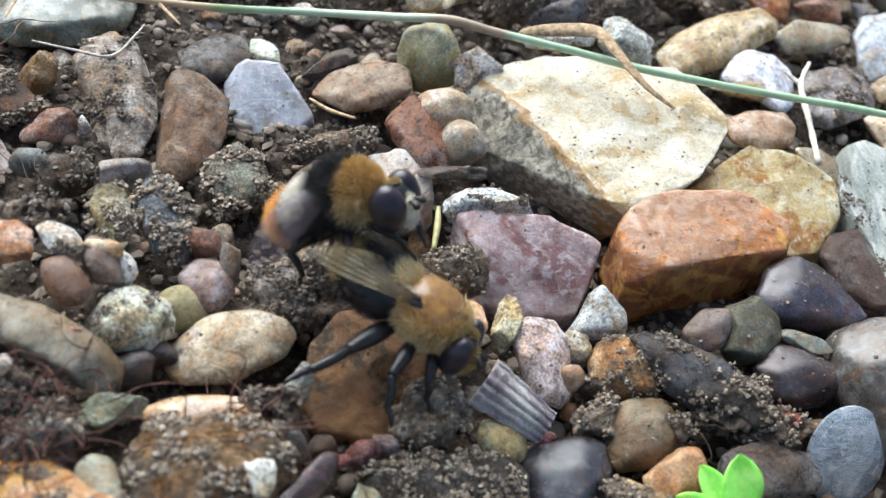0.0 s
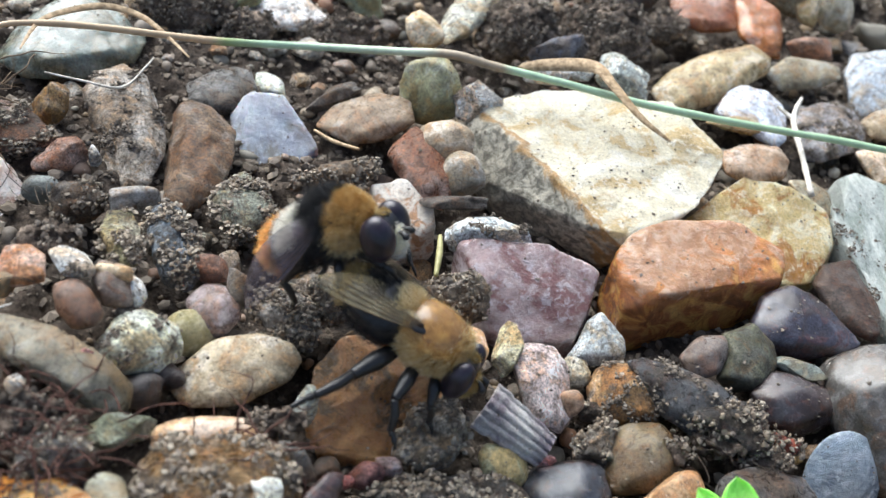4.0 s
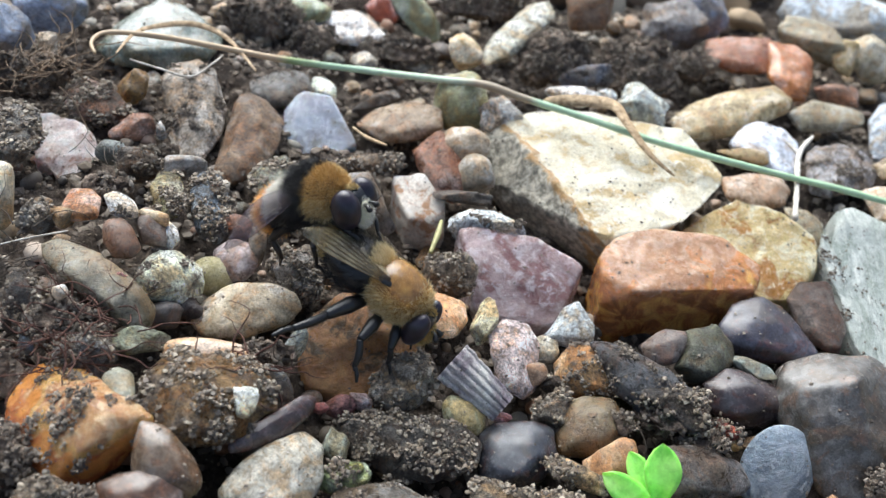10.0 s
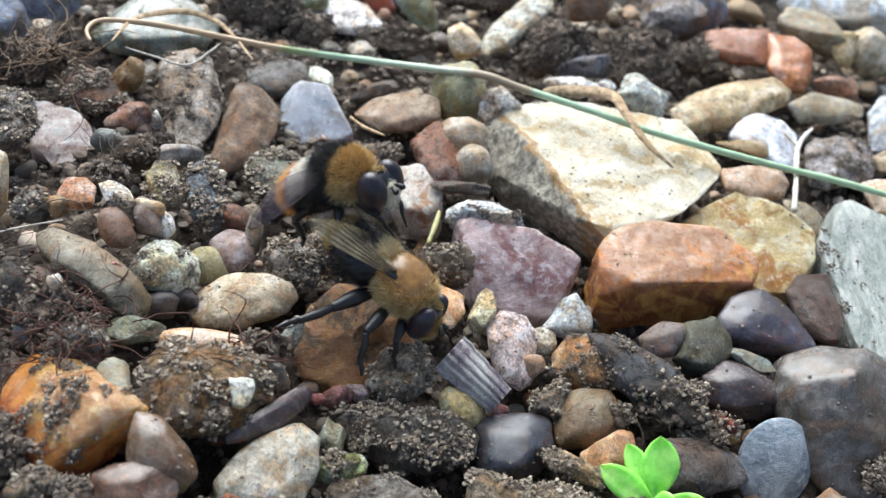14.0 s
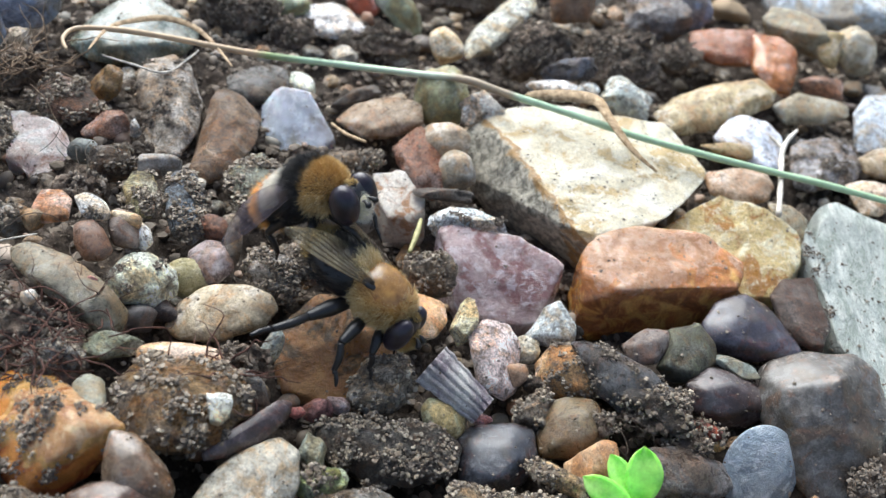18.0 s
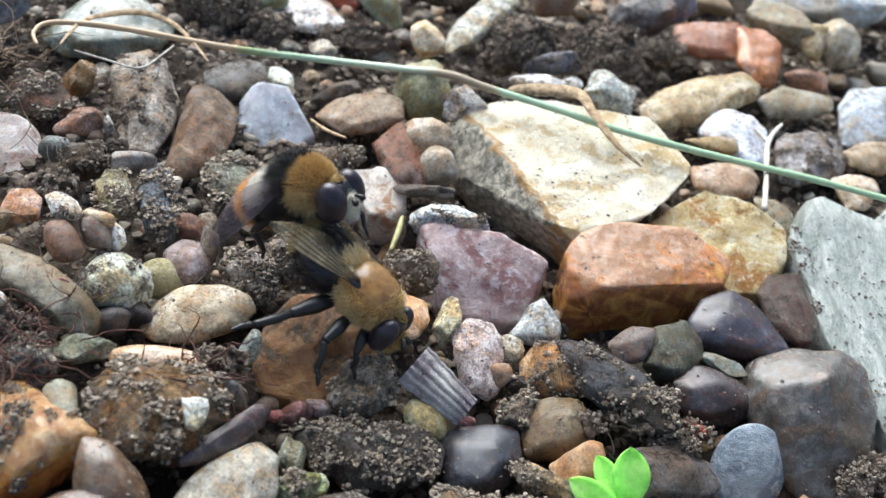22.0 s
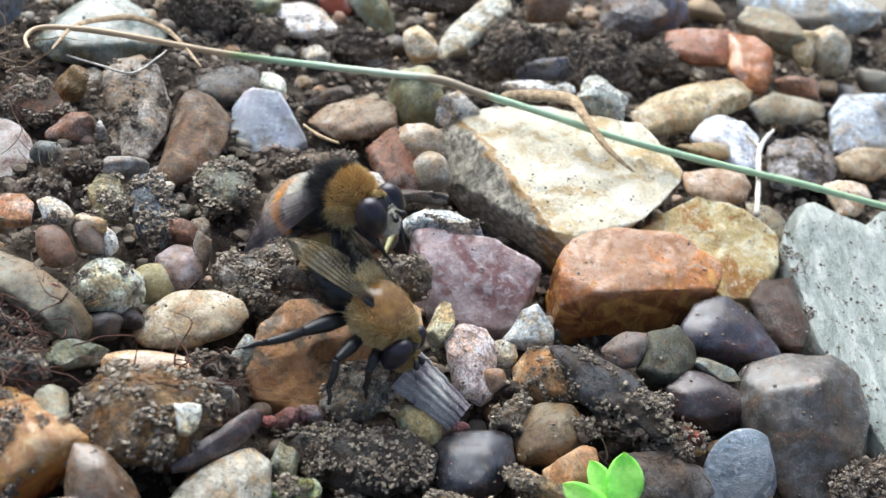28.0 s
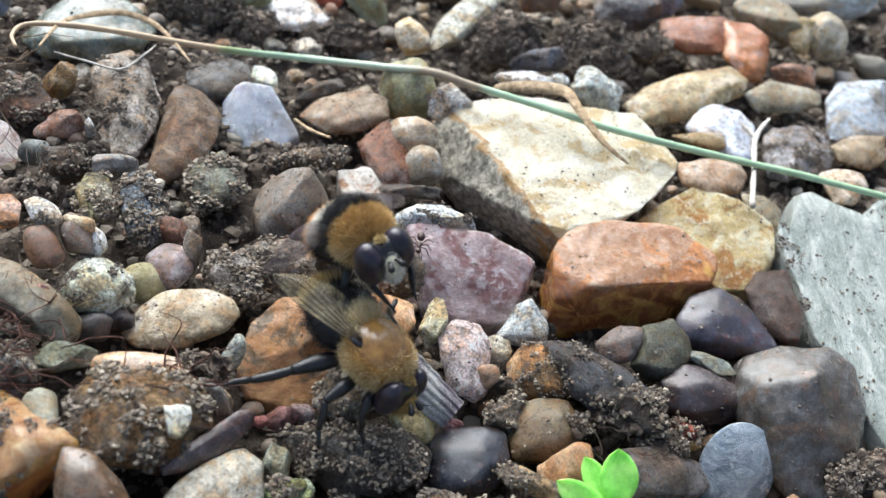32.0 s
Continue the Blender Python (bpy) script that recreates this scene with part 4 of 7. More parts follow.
block((-0.80, -10.53, -0.55), [(-3.6, -0.6, 0.7), (-2.6, 0.4, 1.1), (0.7, 1.2, 1.3), (3, 1.1, 1), (3.5, -0.4, 0.5), (2.7, -1.8, 0.1), (-0.5, -2.2, -0.1), (-2.9, -1.9, 0.1), (-1.9, -1.1, 1.2), (0.4, -0.1, 1.5), (1.9, -1, 1.1), (-0.3, -2, 0.8)], 8, (-0.1, 1.7, -1.9), "cf9f6b", 0.45, "smooth", "smooth tan flat oval pebble, rounded, bedded in dark soil")
pebble((-1.43, -16.90, -0.66), (2.05, 1.64, 1.54), (37, -17, 23), "b4a894", 0.9, "gritty", "grit-crusted pale stone, lumpy, bedded in dark soil")
pebble((9.27, -15.73, -2.92), (1.55, 1.32, 1.23), (40, -5, -7), "8d8273", 0.95, "gritty", "small grit-crusted grey-brown stone, lumpy, bedded in dark soil")
pebble((16.98, -15.01, -1.49), (2.31, 1.39, 1.37), (42, -9, -11), "4d4844", 0.9, "gritty", "grit-crusted black stone, lumpy, bedded in dark soil")
pebble((3.84, -10.58, -0.55), (0.88, 1.68, 0.90), (44, 3, -7), "d8cca0", 0.6, "rough", "small rough cream flat oval stone, broken, bedded in dark soil")
pebble((0.92, -6.54, -0.02), (1.75, 1.58, 1.46), (47, -6, 5), "7d6c58", 0.95, "gritty", "small grit-crusted reddish-brown stone, lumpy, bedded in dark soil")
pebble((3.51, -0.68, 0.17), (2.65, 1.33, 1.36), (50, -4, -0), "c9d0d0", 0.5, "dirty", "soil-specked pale green flat oval pebble, weathered, bedded in dark soil")
block((30.87, 7.36, -2.22), [(-2.2, 1.5, 1.2), (0, 1.8, 1.1), (1.4, 0.7, 0.7), (1.3, -1.3, 0.1), (-0.1, -3.5, -0.5), (-0.9, -2.6, -0.2), (-1.3, -0.3, 0.6), (-1.6, 0, 1.3), (0.4, -0.4, 1), (-0.4, -2.7, 0.3), (-1.1, -0.9, 0.9)], 7, (0.8, 1.6, -1.3), "8f8466", 0.6, "smooth", "smooth olive pebble, rounded, bedded in dark soil")
block((29.80, -2.90, -1.95), [(-3.1, -0, 0.9), (-1.7, 1.9, 1.3), (0.7, 2.6, 1.3), (1.2, 0.8, 0.9), (1.3, -2.6, 0.6), (0.2, -5, 0.3), (-1.7, -3.2, -0), (-2.2, -1, 1.4), (-0.2, 0.4, 1.6), (0.2, -2.4, 1.2), (-1.5, -2.8, 1)], 7, (1.1, 2.1, -1.9), "50392a", 0.7, "rough", "rough black stone, broken, bedded in dark soil")
block((25.05, -5.73, -2.38), [(-3.9, -0.9, 1.2), (-2.9, 1, 1.8), (-0.5, 2, 2.1), (1.2, 1.5, 1.7), (2.5, -0.3, 1.2), (3.5, -2.5, 1.1), (2.5, -3, 0.4), (-0.5, -2.8, -0.1), (-2.9, -2.8, 0.1), (-3.9, -2.2, 0.5), (-2.6, -1.6, 1.7), (-0.8, -0.1, 2.3), (0.8, -1.3, 1.7), (0.9, -2.7, 1.2), (-2.1, -2.7, 1.2)], 10, (1.1, 2.4, -2.3), "37353f", 0.28, "smooth", "smooth black pebble, rounded, bedded in dark soil")
block((22.86, -12.02, -2.84), [(-3.7, -0.2, 1.4), (-1.7, 1.2, 1.8), (0.6, 1.2, 1.6), (2.5, 0, 1.1), (2.8, -1, 0.4), (1.3, -1.9, -0.7), (-1, -2.3, -0.6), (-3.2, -1.8, 0.4), (-2.5, -1.1, 1.9), (-0.2, -0.4, 2), (1.1, -1.5, 1.2), (-1, -2.2, 0.8)], 8, (1.0, 2.0, -2.2), "403635", 0.3, "smooth", "smooth black pebble, rounded, bedded in dark soil")
pebble((23.32, -10.40, -1.50), (1.46, 0.57, 0.63), (47, -0, -26), "6a7268", 0.5, "smooth", "small smooth dark grey flat oval pebble, rounded, bedded in dark soil")
block((19.66, -9.58, -1.68), [(-1.6, 0.9, 1.6), (0.8, 1.8, 1.7), (2, 0.7, 0.9), (2.2, -0.6, 0.3), (0.8, -2.3, -0.3), (-1.6, -2.8, -0.3), (-2.5, -2, 0.3), (-2, -0.5, 1), (-1.3, -0.6, 1.9), (0.7, -0.7, 1.5), (0.1, -2.3, 0.9), (-1.8, -2.1, 1.2)], 8, (0.8, 2.1, -2.1), "55553f", 0.8, "rough", "rough purple-brown stone, broken, bedded in dark soil")
block((16.94, -9.90, -0.91), [(-2.3, -0.8, 0.6), (-0.5, 0.8, 0.9), (1.3, 1, 1), (1.6, -0, 0.5), (0.5, -1.5, -0.1), (-1.5, -2.1, -0.1), (-1.5, -1.1, 1), (0.5, -0.1, 1.2), (0, -1.5, 0.6)], 6, (0.5, 1.4, -1.4), "5d4e44", 0.6, "smooth", "smooth purple-brown pebble, rounded, bedded in dark soil")
block((15.23, -13.05, -1.33), [(-4.2, 1.9, 1.2), (-3.2, 1.8, 1.7), (-0.9, 1.1, 1.6), (1.4, 0.6, 1), (3, -0.4, 0.3), (3.5, -1.8, -0.6), (2, -2.6, -0.8), (-0.6, -2.5, -0.6), (-2.3, -1.4, 0), (-2.7, -0.3, 2), (-0.8, -0.3, 1.8), (1.3, -1.1, 1.1), (0.8, -2.2, 0.5), (-1.6, -1.7, 1.1)], 9, (0.6, 1.8, -2.0), "4a4b4e", 0.6, "dirty", "soil-specked black flat oval pebble, weathered, bedded in dark soil")
block((10.08, -7.90, -2.39), [(-1.8, -0.9, 0.1), (-0.6, 0.7, 1.4), (0.5, 1.3, 1.9), (1.7, -0.6, 1.2), (1.6, -2, 0.7), (-0.3, -1.9, -0.2), (-2, -1.4, -0.2), (-1.1, -1.3, 0.9), (0.1, -0.1, 1.9), (0.7, -1.8, 1.1), (-1.3, -1.6, 0.7)], 7, (0.4, 1.8, -1.8), "b9c0c0", 0.4, "rough", "rough pale grey stone, broken, bedded in dark soil")
block((18.61, -18.62, -3.43), [(-2.8, 0.6, 1.8), (-0.2, 1.2, 1.6), (2.9, 1, 0.6), (4.1, -0.9, 0), (0.7, -2.3, -0), (-2.9, -2.6, 0.2), (-3.5, -0.9, 1), (-1.9, -0.6, 2.2), (1.2, -0.4, 1.5), (-0.1, -2.2, 1.1), (-2.4, -1.5, 1.8)], 7, (0.9, 1.8, -2.4), "625d5b", 0.5, "rough", "rough dark grey stone, broken, bedded in dark soil")
pebble((20.57, -15.43, -2.64), (1.09, 0.70, 0.68), (39, -18, -5), "9a4a35", 0.9, "gritty", "small grit-crusted brick-red stone, lumpy, bedded in dark soil")
pebble((12.97, -19.71, -2.19), (1.69, 1.39, 1.30), (33, -22, 12), "b08a60", 0.7, "smooth", "small smooth olive-yellow pebble, rounded, bedded in dark soil")
pebble((10.43, -21.03, -2.16), (1.73, 0.61, 0.69), (37, 3, -19), "c9b999", 0.8, "gritty", "small grit-crusted cream flat oval stone, lumpy, bedded in dark soil")
pebble((23.69, -15.34, -3.77), (1.33, 0.63, 0.66), (40, -17, -10), "8b6d4c", 0.8, "rough", "small rough brown flat oval stone, broken, bedded in dark soil")
block((-12.39, 29.17, -1.50), [(-4, -3.3, 0.7), (-2.8, 0.1, 1.4), (0.1, 2.2, 1.2), (3.4, 1.8, 0.5), (4.9, -0.6, -0.1), (1.5, -2.6, -0.2), (-2, -3.7, 0.2), (-2, -3.1, 1.1), (0.2, 0, 1.3), (2.8, -1.3, 0.5), (-0.9, -3.3, 0.8)], 7, (-0.4, 2.5, -1.4), "d8d2cf", 0.6, "rough", "large rough off-white stone, broken, bedded in dark soil")
pebble((-17.06, 28.27, 0.32), (2.62, 1.25, 1.31), (61, -2, 12), "8d9470", 0.7, "smooth", "smooth grey-brown flat oval pebble, rounded, bedded in dark soil")
pebble((-9.76, 35.51, -1.97), (1.71, 1.83, 1.57), (62, -4, 8), "b0583a", 0.7, "smooth", "smooth brick-red pebble, rounded, bedded in dark soil")
pebble((-6.34, 35.62, -1.83), (3.66, 1.46, 1.60), (54, 37, -20), "98a07f", 0.7, "smooth", "smooth tan flat oval pebble, rounded, bedded in dark soil")
block((4.55, 28.87, 1.01), [(-3.5, -3.5, -0.1), (-2.4, -1.5, 0.3), (1, 4, 1.4), (3.2, 5.5, 1.6), (3.7, 2.8, 1), (1.9, -0.8, 0.2), (-0.9, -4.8, -0.6), (-2.9, -5.9, -0.9), (-2, -3, 0.5), (0.5, 1.1, 1.3), (1.9, 0.5, 1.1), (-0.5, -3.8, 0.3)], 8, (0.1, 2.2, -1.2), "bdbba8", 0.6, "rough", "rough pale grey flat oval stone, broken, bedded in dark soil")
pebble((-0.28, 22.95, 1.57), (1.30, 1.62, 1.22), (57, -24, 15), "c4a877", 0.7, "smooth", "small smooth tan pebble, rounded, bedded in dark soil")
pebble((11.70, 22.49, 0.84), (2.49, 1.08, 1.16), (58, -19, 3), "666a78", 0.6, "rough", "rough dark grey flat oval stone, broken, bedded in dark soil")
pebble((21.25, 37.63, -0.34), (3.18, 2.69, 2.50), (63, -12, -6), "8c8480", 0.7, "rough", "rough grey-brown stone, broken, bedded in dark soil")
pebble((12.55, 36.93, 0.39), (2.55, 2.18, 2.03), (63, -10, -2), "8a6c50", 0.7, "smooth", "smooth reddish-brown pebble, rounded, bedded in dark soil")
pebble((25.05, 42.35, -0.54), (2.92, 3.17, 2.68), (64, -13, -8), "7c8496", 0.5, "smooth", "smooth slate-blue pebble, rounded, bedded in dark soil")
block((28.78, 35.01, -0.99), [(-4.2, 0.2, 1), (-1.1, 1.3, 1.2), (3.3, 2.3, 1.2), (3.6, -0.1, 0.5), (2.3, -3.1, -0.2), (-1.4, -3.8, -0.3), (-4.3, -2.8, 0.1), (-2.7, -1.3, 1.3), (1.4, -0.1, 1.4), (0.8, -3.1, 0.6), (-2.8, -3, 0.8)], 7, (0.9, 2.8, -1.5), "8c4c14", 0.45, "smooth", "smooth brick-red pebble, rounded, bedded in dark soil")
block((34.22, 33.51, -1.44), [(-2.8, 2.8, 1.7), (0.3, 3.2, 1.6), (2.2, 1.5, 1), (1.9, -1.2, 0.3), (0.7, -4.5, -0.8), (-1.4, -5, -0.5), (-3.2, -2.6, 0.3), (-2.1, -0, 1.8), (0.6, -0.8, 1.4), (-0.3, -4.3, 0.5), (-2.3, -3, 1)], 7, (1.2, 3.2, -1.7), "9c5c1c", 0.3, "smooth", "smooth brick-red pebble, rounded, bedded in dark soil")
pebble((38.29, 41.10, -1.41), (4.42, 1.77, 1.93), (65, 3, -22), "8a8062", 0.6, "smooth", "large smooth olive flat oval pebble, rounded, bedded in dark soil")
pebble((40.98, 39.17, -1.74), (1.25, 2.25, 1.26), (64, -7, -19), "b59c66", 0.6, "smooth", "smooth tan pebble, rounded, bedded in dark soil")
pebble((44.38, 50.52, -2.24), (7.10, 2.71, 2.97), (66, -11, -17), "a9b3ba", 0.6, "smooth", "large smooth pale grey flat oval pebble, rounded, bedded in dark soil")
pebble((44.65, 40.95, -2.41), (2.03, 2.54, 1.91), (64, -17, -16), "a39980", 0.7, "smooth", "smooth tan pebble, rounded, bedded in dark soil")
block((26.32, 23.35, -1.31), [(-6.6, -3.2, 0.3), (-4.5, -0.7, 0.9), (0.5, 2.3, 1.6), (4.3, 3.2, 1.8), (6.1, 2.2, 1.3), (5.5, 0.7, 0.6), (1.7, -2.1, -0.2), (-3.3, -4.9, -0.6), (-5.7, -5.1, -0.4), (-4, -3, 0.9), (-0.1, -0.1, 1.7), (2.9, -0.2, 1.5), (0.5, -2.5, 0.7), (-3.6, -4.1, 0.5)], 9, (0.9, 2.7, -1.6), "a28d60", 0.6, "smooth", "large smooth olive-yellow flat oval pebble, rounded, bedded in dark soil")
block((37.45, 27.61, -2.67), [(-5.2, -1.8, 0.9), (-2.4, 0.4, 1.4), (1.8, 1.1, 0.9), (3.5, 0.7, 0.6), (3.3, -0.9, 0.1), (0.6, -2.1, -0.2), (-3.8, -3, -0.3), (-3.3, -1.8, 1), (0.5, -0.4, 1.1), (1.4, -1.4, 0.6), (-2.5, -2.6, 0.4)], 7, (0.9, 1.9, -1.1), "857a5e", 0.7, "smooth", "smooth olive flat oval pebble, rounded, bedded in dark soil")
pebble((38.92, 30.64, -2.09), (2.47, 1.18, 1.23), (62, -10, -18), "946a50", 0.7, "rough", "rough reddish-brown flat oval stone, broken, bedded in dark soil")
block((29.63, 19.86, -2.38), [(-4.4, -1.8, 0.8), (-2.5, 1.1, 1.7), (-0.7, 1.7, 1.8), (1.3, 1.8, 1.4), (3, 0.6, 0.5), (2.3, -3.2, -0.4), (1.2, -4.4, -0.6), (-0.5, -3, -0.1), (-3, -1.4, 0.8), (-2.9, -2.3, 1.3), (-0.8, -0.3, 1.8), (1.1, -1, 1.1), (0.2, -3.7, 0.5), (-2.2, -2.1, 1.3)], 9, (1.0, 2.7, -1.8), "c3c8d4", 0.45, "smooth", "smooth pale green pebble, rounded, bedded in dark soil")
block((27.00, 16.54, -1.43), [(-3.5, -0.6, 0.5), (-0.3, 0.6, 0.6), (2, 0.9, 0.3), (2, -0.5, -0.1), (1, -1.2, -0.2), (-1.9, -1.1, 0.2), (-2.1, -0.9, 0.6), (0.9, -0, 0.5), (0.4, -1.2, 0.2)], 6, (0.4, 1.1, -0.7), "80692f", 0.5, "smooth", "smooth brown flat oval pebble, rounded, bedded in dark soil")
block((27.22, 11.97, -1.84), [(-3.6, -0.1, 0.9), (-1.2, 1.1, 1), (2.3, 1.5, 0.8), (2.9, 0.1, 0.4), (2, -1.8, -0), (-0.8, -2.9, -0.1), (-3.3, -2.2, 0.3), (-2.3, -1, 1.2), (0.9, -0.1, 1.1), (0.7, -2, 0.7), (-2.2, -2.2, 0.9)], 7, (0.8, 2.0, -1.5), "9c8064", 0.5, "smooth", "smooth olive-yellow pebble, rounded, bedded in dark soil")
block((36.61, 19.38, -3.37), [(-3.4, 0.4, 1.1), (-2, 1.9, 1.5), (0.9, 2.4, 1.6), (3.2, 1.5, 1.4), (3.7, -0.8, 0.7), (2.1, -3.2, 0.1), (-1.6, -5, -0.3), (-3.6, -4.4, -0.1), (-3.7, -2.1, 0.5), (-2.6, -1.3, 1.6), (-0.3, -0.3, 1.9), (1.2, -2, 1.5), (-1.7, -4.4, 0.9), (-2.8, -2.7, 1.3)], 9, (1.5, 3.2, -2.2), "8f8988", 0.4, "dirty", "soil-specked grey-brown pebble, weathered, bedded in dark soil")
block((44.92, 28.08, -4.01), [(-3.6, 0, 1.4), (-2, 2.4, 2.1), (3.7, 4, 2.2), (2.3, -4, 0), (-0.9, -5.3, -0.3), (-3.8, -5.1, -0.2), (-3, -2.1, 2), (0.8, -0, 2.5), (-1.6, -5, 1.1)], 6, (2.2, 4.2, -2.5), "9aa4ae", 0.5, "smooth", "smooth pale grey pebble, rounded, bedded in dark soil")
block((43.17, 20.54, -3.27), [(-3.4, -0.4, 0.6), (-0.8, 1.1, 1), (2.6, 1.8, 1.1), (2, -1.5, 0.2), (0.2, -2.8, -0.2), (-2.9, -2.2, 0.1), (-2.5, -1.3, 1), (0.8, -0.1, 1.3), (-0.5, -2.6, 0.6)], 6, (1.2, 2.1, -1.4), "8a7450", 0.5, "smooth", "smooth reddish-brown pebble, rounded, bedded in dark soil")
pebble((9.97, 18.55, 1.14), (2.20, 0.84, 0.93), (58, -3, -5), "dcd8d4", 0.7, "rough", "rough off-white flat oval stone, broken, bedded in dark soil")
pebble((13.24, 19.67, 0.84), (0.95, 0.74, 0.70), (58, -11, -3), "dfe2e0", 0.7, "rough", "small rough off-white stone, broken, bedded in dark soil")
pebble((16.90, 19.93, 0.14), (2.56, 1.49, 1.49), (57, 17, -23), "c2c8c0", 0.6, "rough", "rough pale green stone, broken, bedded in dark soil")
pebble((0.07, 14.97, 1.01), (2.13, 2.33, 1.96), (57, -7, 4), "8c8b63", 0.7, "smooth", "smooth olive pebble, rounded, bedded in dark soil")
pebble((3.50, 13.51, 1.16), (1.80, 1.60, 1.48), (56, -8, 2), "d8d0c6", 0.6, "rough", "rough pale green stone, broken, bedded in dark soil")
block((-14.03, -30.16, 2.25), [(-2.3, 0.1, 1.3), (-1, 0.7, 1.7), (1.1, 1.2, 1.8), (2.4, 0.6, 1.1), (2.5, -0.6, 0.3), (1.6, -1.9, -0.2), (-0.8, -2.4, -0.2), (-1.8, -1.4, 0.3), (-0.9, -0.7, 1.9), (1, -0.1, 2.1), (1.7, -1.1, 1.4), (-0.1, -2, 1.1)], 8, (-0.7, 1.5, -2.4), "5c493d", 0.3, "smooth", "smooth black pebble, rounded, bedded in dark soil")
pebble((-17.48, -32.68, 2.82), (1.08, 0.96, 0.89), (33, 11, 18), "b9bfb4", 0.8, "rough", "small rough pale grey stone, broken, bedded in dark soil")
pebble((-18.64, -34.74, 2.51), (1.44, 1.00, 0.96), (33, 7, 27), "c5cfc6", 0.8, "rough", "small rough pale green stone, broken, bedded in dark soil")
pebble((-15.90, -33.30, 2.79), (1.69, 0.62, 0.69), (33, 4, 26), "8d8062", 0.8, "smooth", "small smooth olive flat oval pebble, rounded, bedded in dark soil")
pebble((-15.33, -34.02, 2.33), (2.19, 1.18, 1.19), (30, 12, 12), "c49290", 0.8, "rough", "rough pink stone, broken, bedded in dark soil")
block((-9.66, -31.15, 0.36), [(-2.1, -0.1, 1.6), (-0.8, 1.3, 2.1), (0.4, 1.6, 1.8), (1.6, 0.6, 1), (2.4, -0.7, 0.3), (2, -2.3, -0.2), (-0.4, -2.8, -0.1), (-1.6, -1.7, 0.7), (-0.9, -0.9, 2.2), (0.5, 0.1, 2.3), (1.6, -1.2, 1.5), (0, -2.3, 1.3)], 8, (-0.5, 1.6, -2.8), "7b8a5c", 0.6, "dirty", "soil-specked olive pebble, weathered, bedded in dark soil")
block((-0.44, -26.53, -2.52), [(-3.9, 0.4, 1.8), (-2.7, 1.6, 2), (-0.1, 1.9, 2), (2.6, 1.1, 1.4), (3.7, -0.8, 0.8), (3.1, -2.6, 0.2), (0, -3.5, 0.2), (-2.8, -3.4, 0.5), (-2.1, -0.9, 2.7), (-0.1, -0.1, 2.8), (2, -1.5, 2.2), (0, -3, 1.9)], 8, (0.0, 2.4, -3.7), "77726a", 0.7, "dirty", "soil-specked olive pebble, weathered, bedded in dark soil")
block((7.60, -24.18, -3.08), [(-3.9, -1.1, 0.8), (-3.7, 1.2, 1.4), (-1.8, 0.8, 1.2), (0.4, 0.8, 1.2), (4.2, 1, 1.3), (4.8, -0.3, 0.9), (3.3, -2, 0.3), (-1.1, -2.7, 0.2), (-3.5, -2.8, 0.3), (-2.3, -1.4, 1.6), (-1.2, -0.4, 1.9), (2, -0.3, 1.9), (1.6, -1.9, 1.4), (-2.1, -2.3, 1.4)], 9, (0.4, 1.8, -2.6), "93866f", 0.8, "gritty", "large grit-crusted grey-brown flat oval stone, lumpy, bedded in dark soil")
pebble((3.25, -28.90, -1.46), (1.90, 1.11, 1.10), (30, -8, 6), "a89c84", 0.8, "gritty", "grit-crusted tan stone, lumpy, bedded in dark soil")
pebble((18.64, -24.81, -2.77), (4.05, 1.69, 1.81), (35, -16, -9), "a08a80", 0.8, "gritty", "grit-crusted mauve flat oval stone, lumpy, bedded in dark soil")
pebble((27.17, -22.07, -3.13), (2.31, 2.24, 2.03), (35, -26, -6), "7d6a58", 0.6, "smooth", "smooth reddish-brown pebble, rounded, bedded in dark soil")
pebble((-3.95, -24.60, -0.76), (1.19, 0.80, 0.77), (35, -3, 9), "9aa868", 0.9, "gritty", "small grit-crusted lime green stone, lumpy, bedded in dark soil")
pebble((9.23, -27.20, -1.83), (0.71, 0.97, 0.68), (33, -8, -6), "c9ccca", 0.6, "rough", "small rough pale green stone, broken, bedded in dark soil")
pebble((-18.93, -31.00, 2.97), (1.16, 0.99, 0.92), (35, 11, 19), "8d7b60", 0.9, "gritty", "small grit-crusted olive stone, lumpy, bedded in dark soil")
pebble((-6.33, -29.20, 0.21), (1.39, 1.05, 1.00), (32, 0, 11), "a29380", 0.9, "gritty", "small grit-crusted tan stone, lumpy, bedded in dark soil")
pebble((-9.18, -29.53, 1.80), (0.60, 0.48, 0.45), (34, 3, 13), "a5694a", 0.9, "rough", "small rough brick-red stone, broken, bedded in dark soil")
pebble((15.57, -24.47, -2.16), (2.36, 1.01, 1.08), (33, -18, -1), "8d7d68", 0.8, "rough", "rough olive flat oval stone, broken, bedded in dark soil")
block((-18.58, -25.59, 2.29), [(-4.6, 1.5, 0.8), (-3.5, 2.8, 1.2), (-0.7, 2.4, 1.9), (0.9, 1.5, 2), (2.4, 0.2, 1.9), (4, -0.2, 1.8), (4, -0.7, 1.6), (3.7, -1.8, 1), (2.8, -2.9, 0.3), (1.4, -3.5, -0.2), (-0.4, -4.1, -0.7), (-1.4, -2.1, 0.1), (-4.3, -0.8, 0.3), (-1.8, -0.3, 1.9), (1.2, -0.5, 2.8), (2.9, -1.7, 2.7), (1.4, -3.1, 1.7), (-1.7, -1.5, 1.7)], 13, (-1.3, 2.4, -3.4), "rust", 0.5, "dirty", "soil-specked orange pebble, weathered, bedded in dark soil")
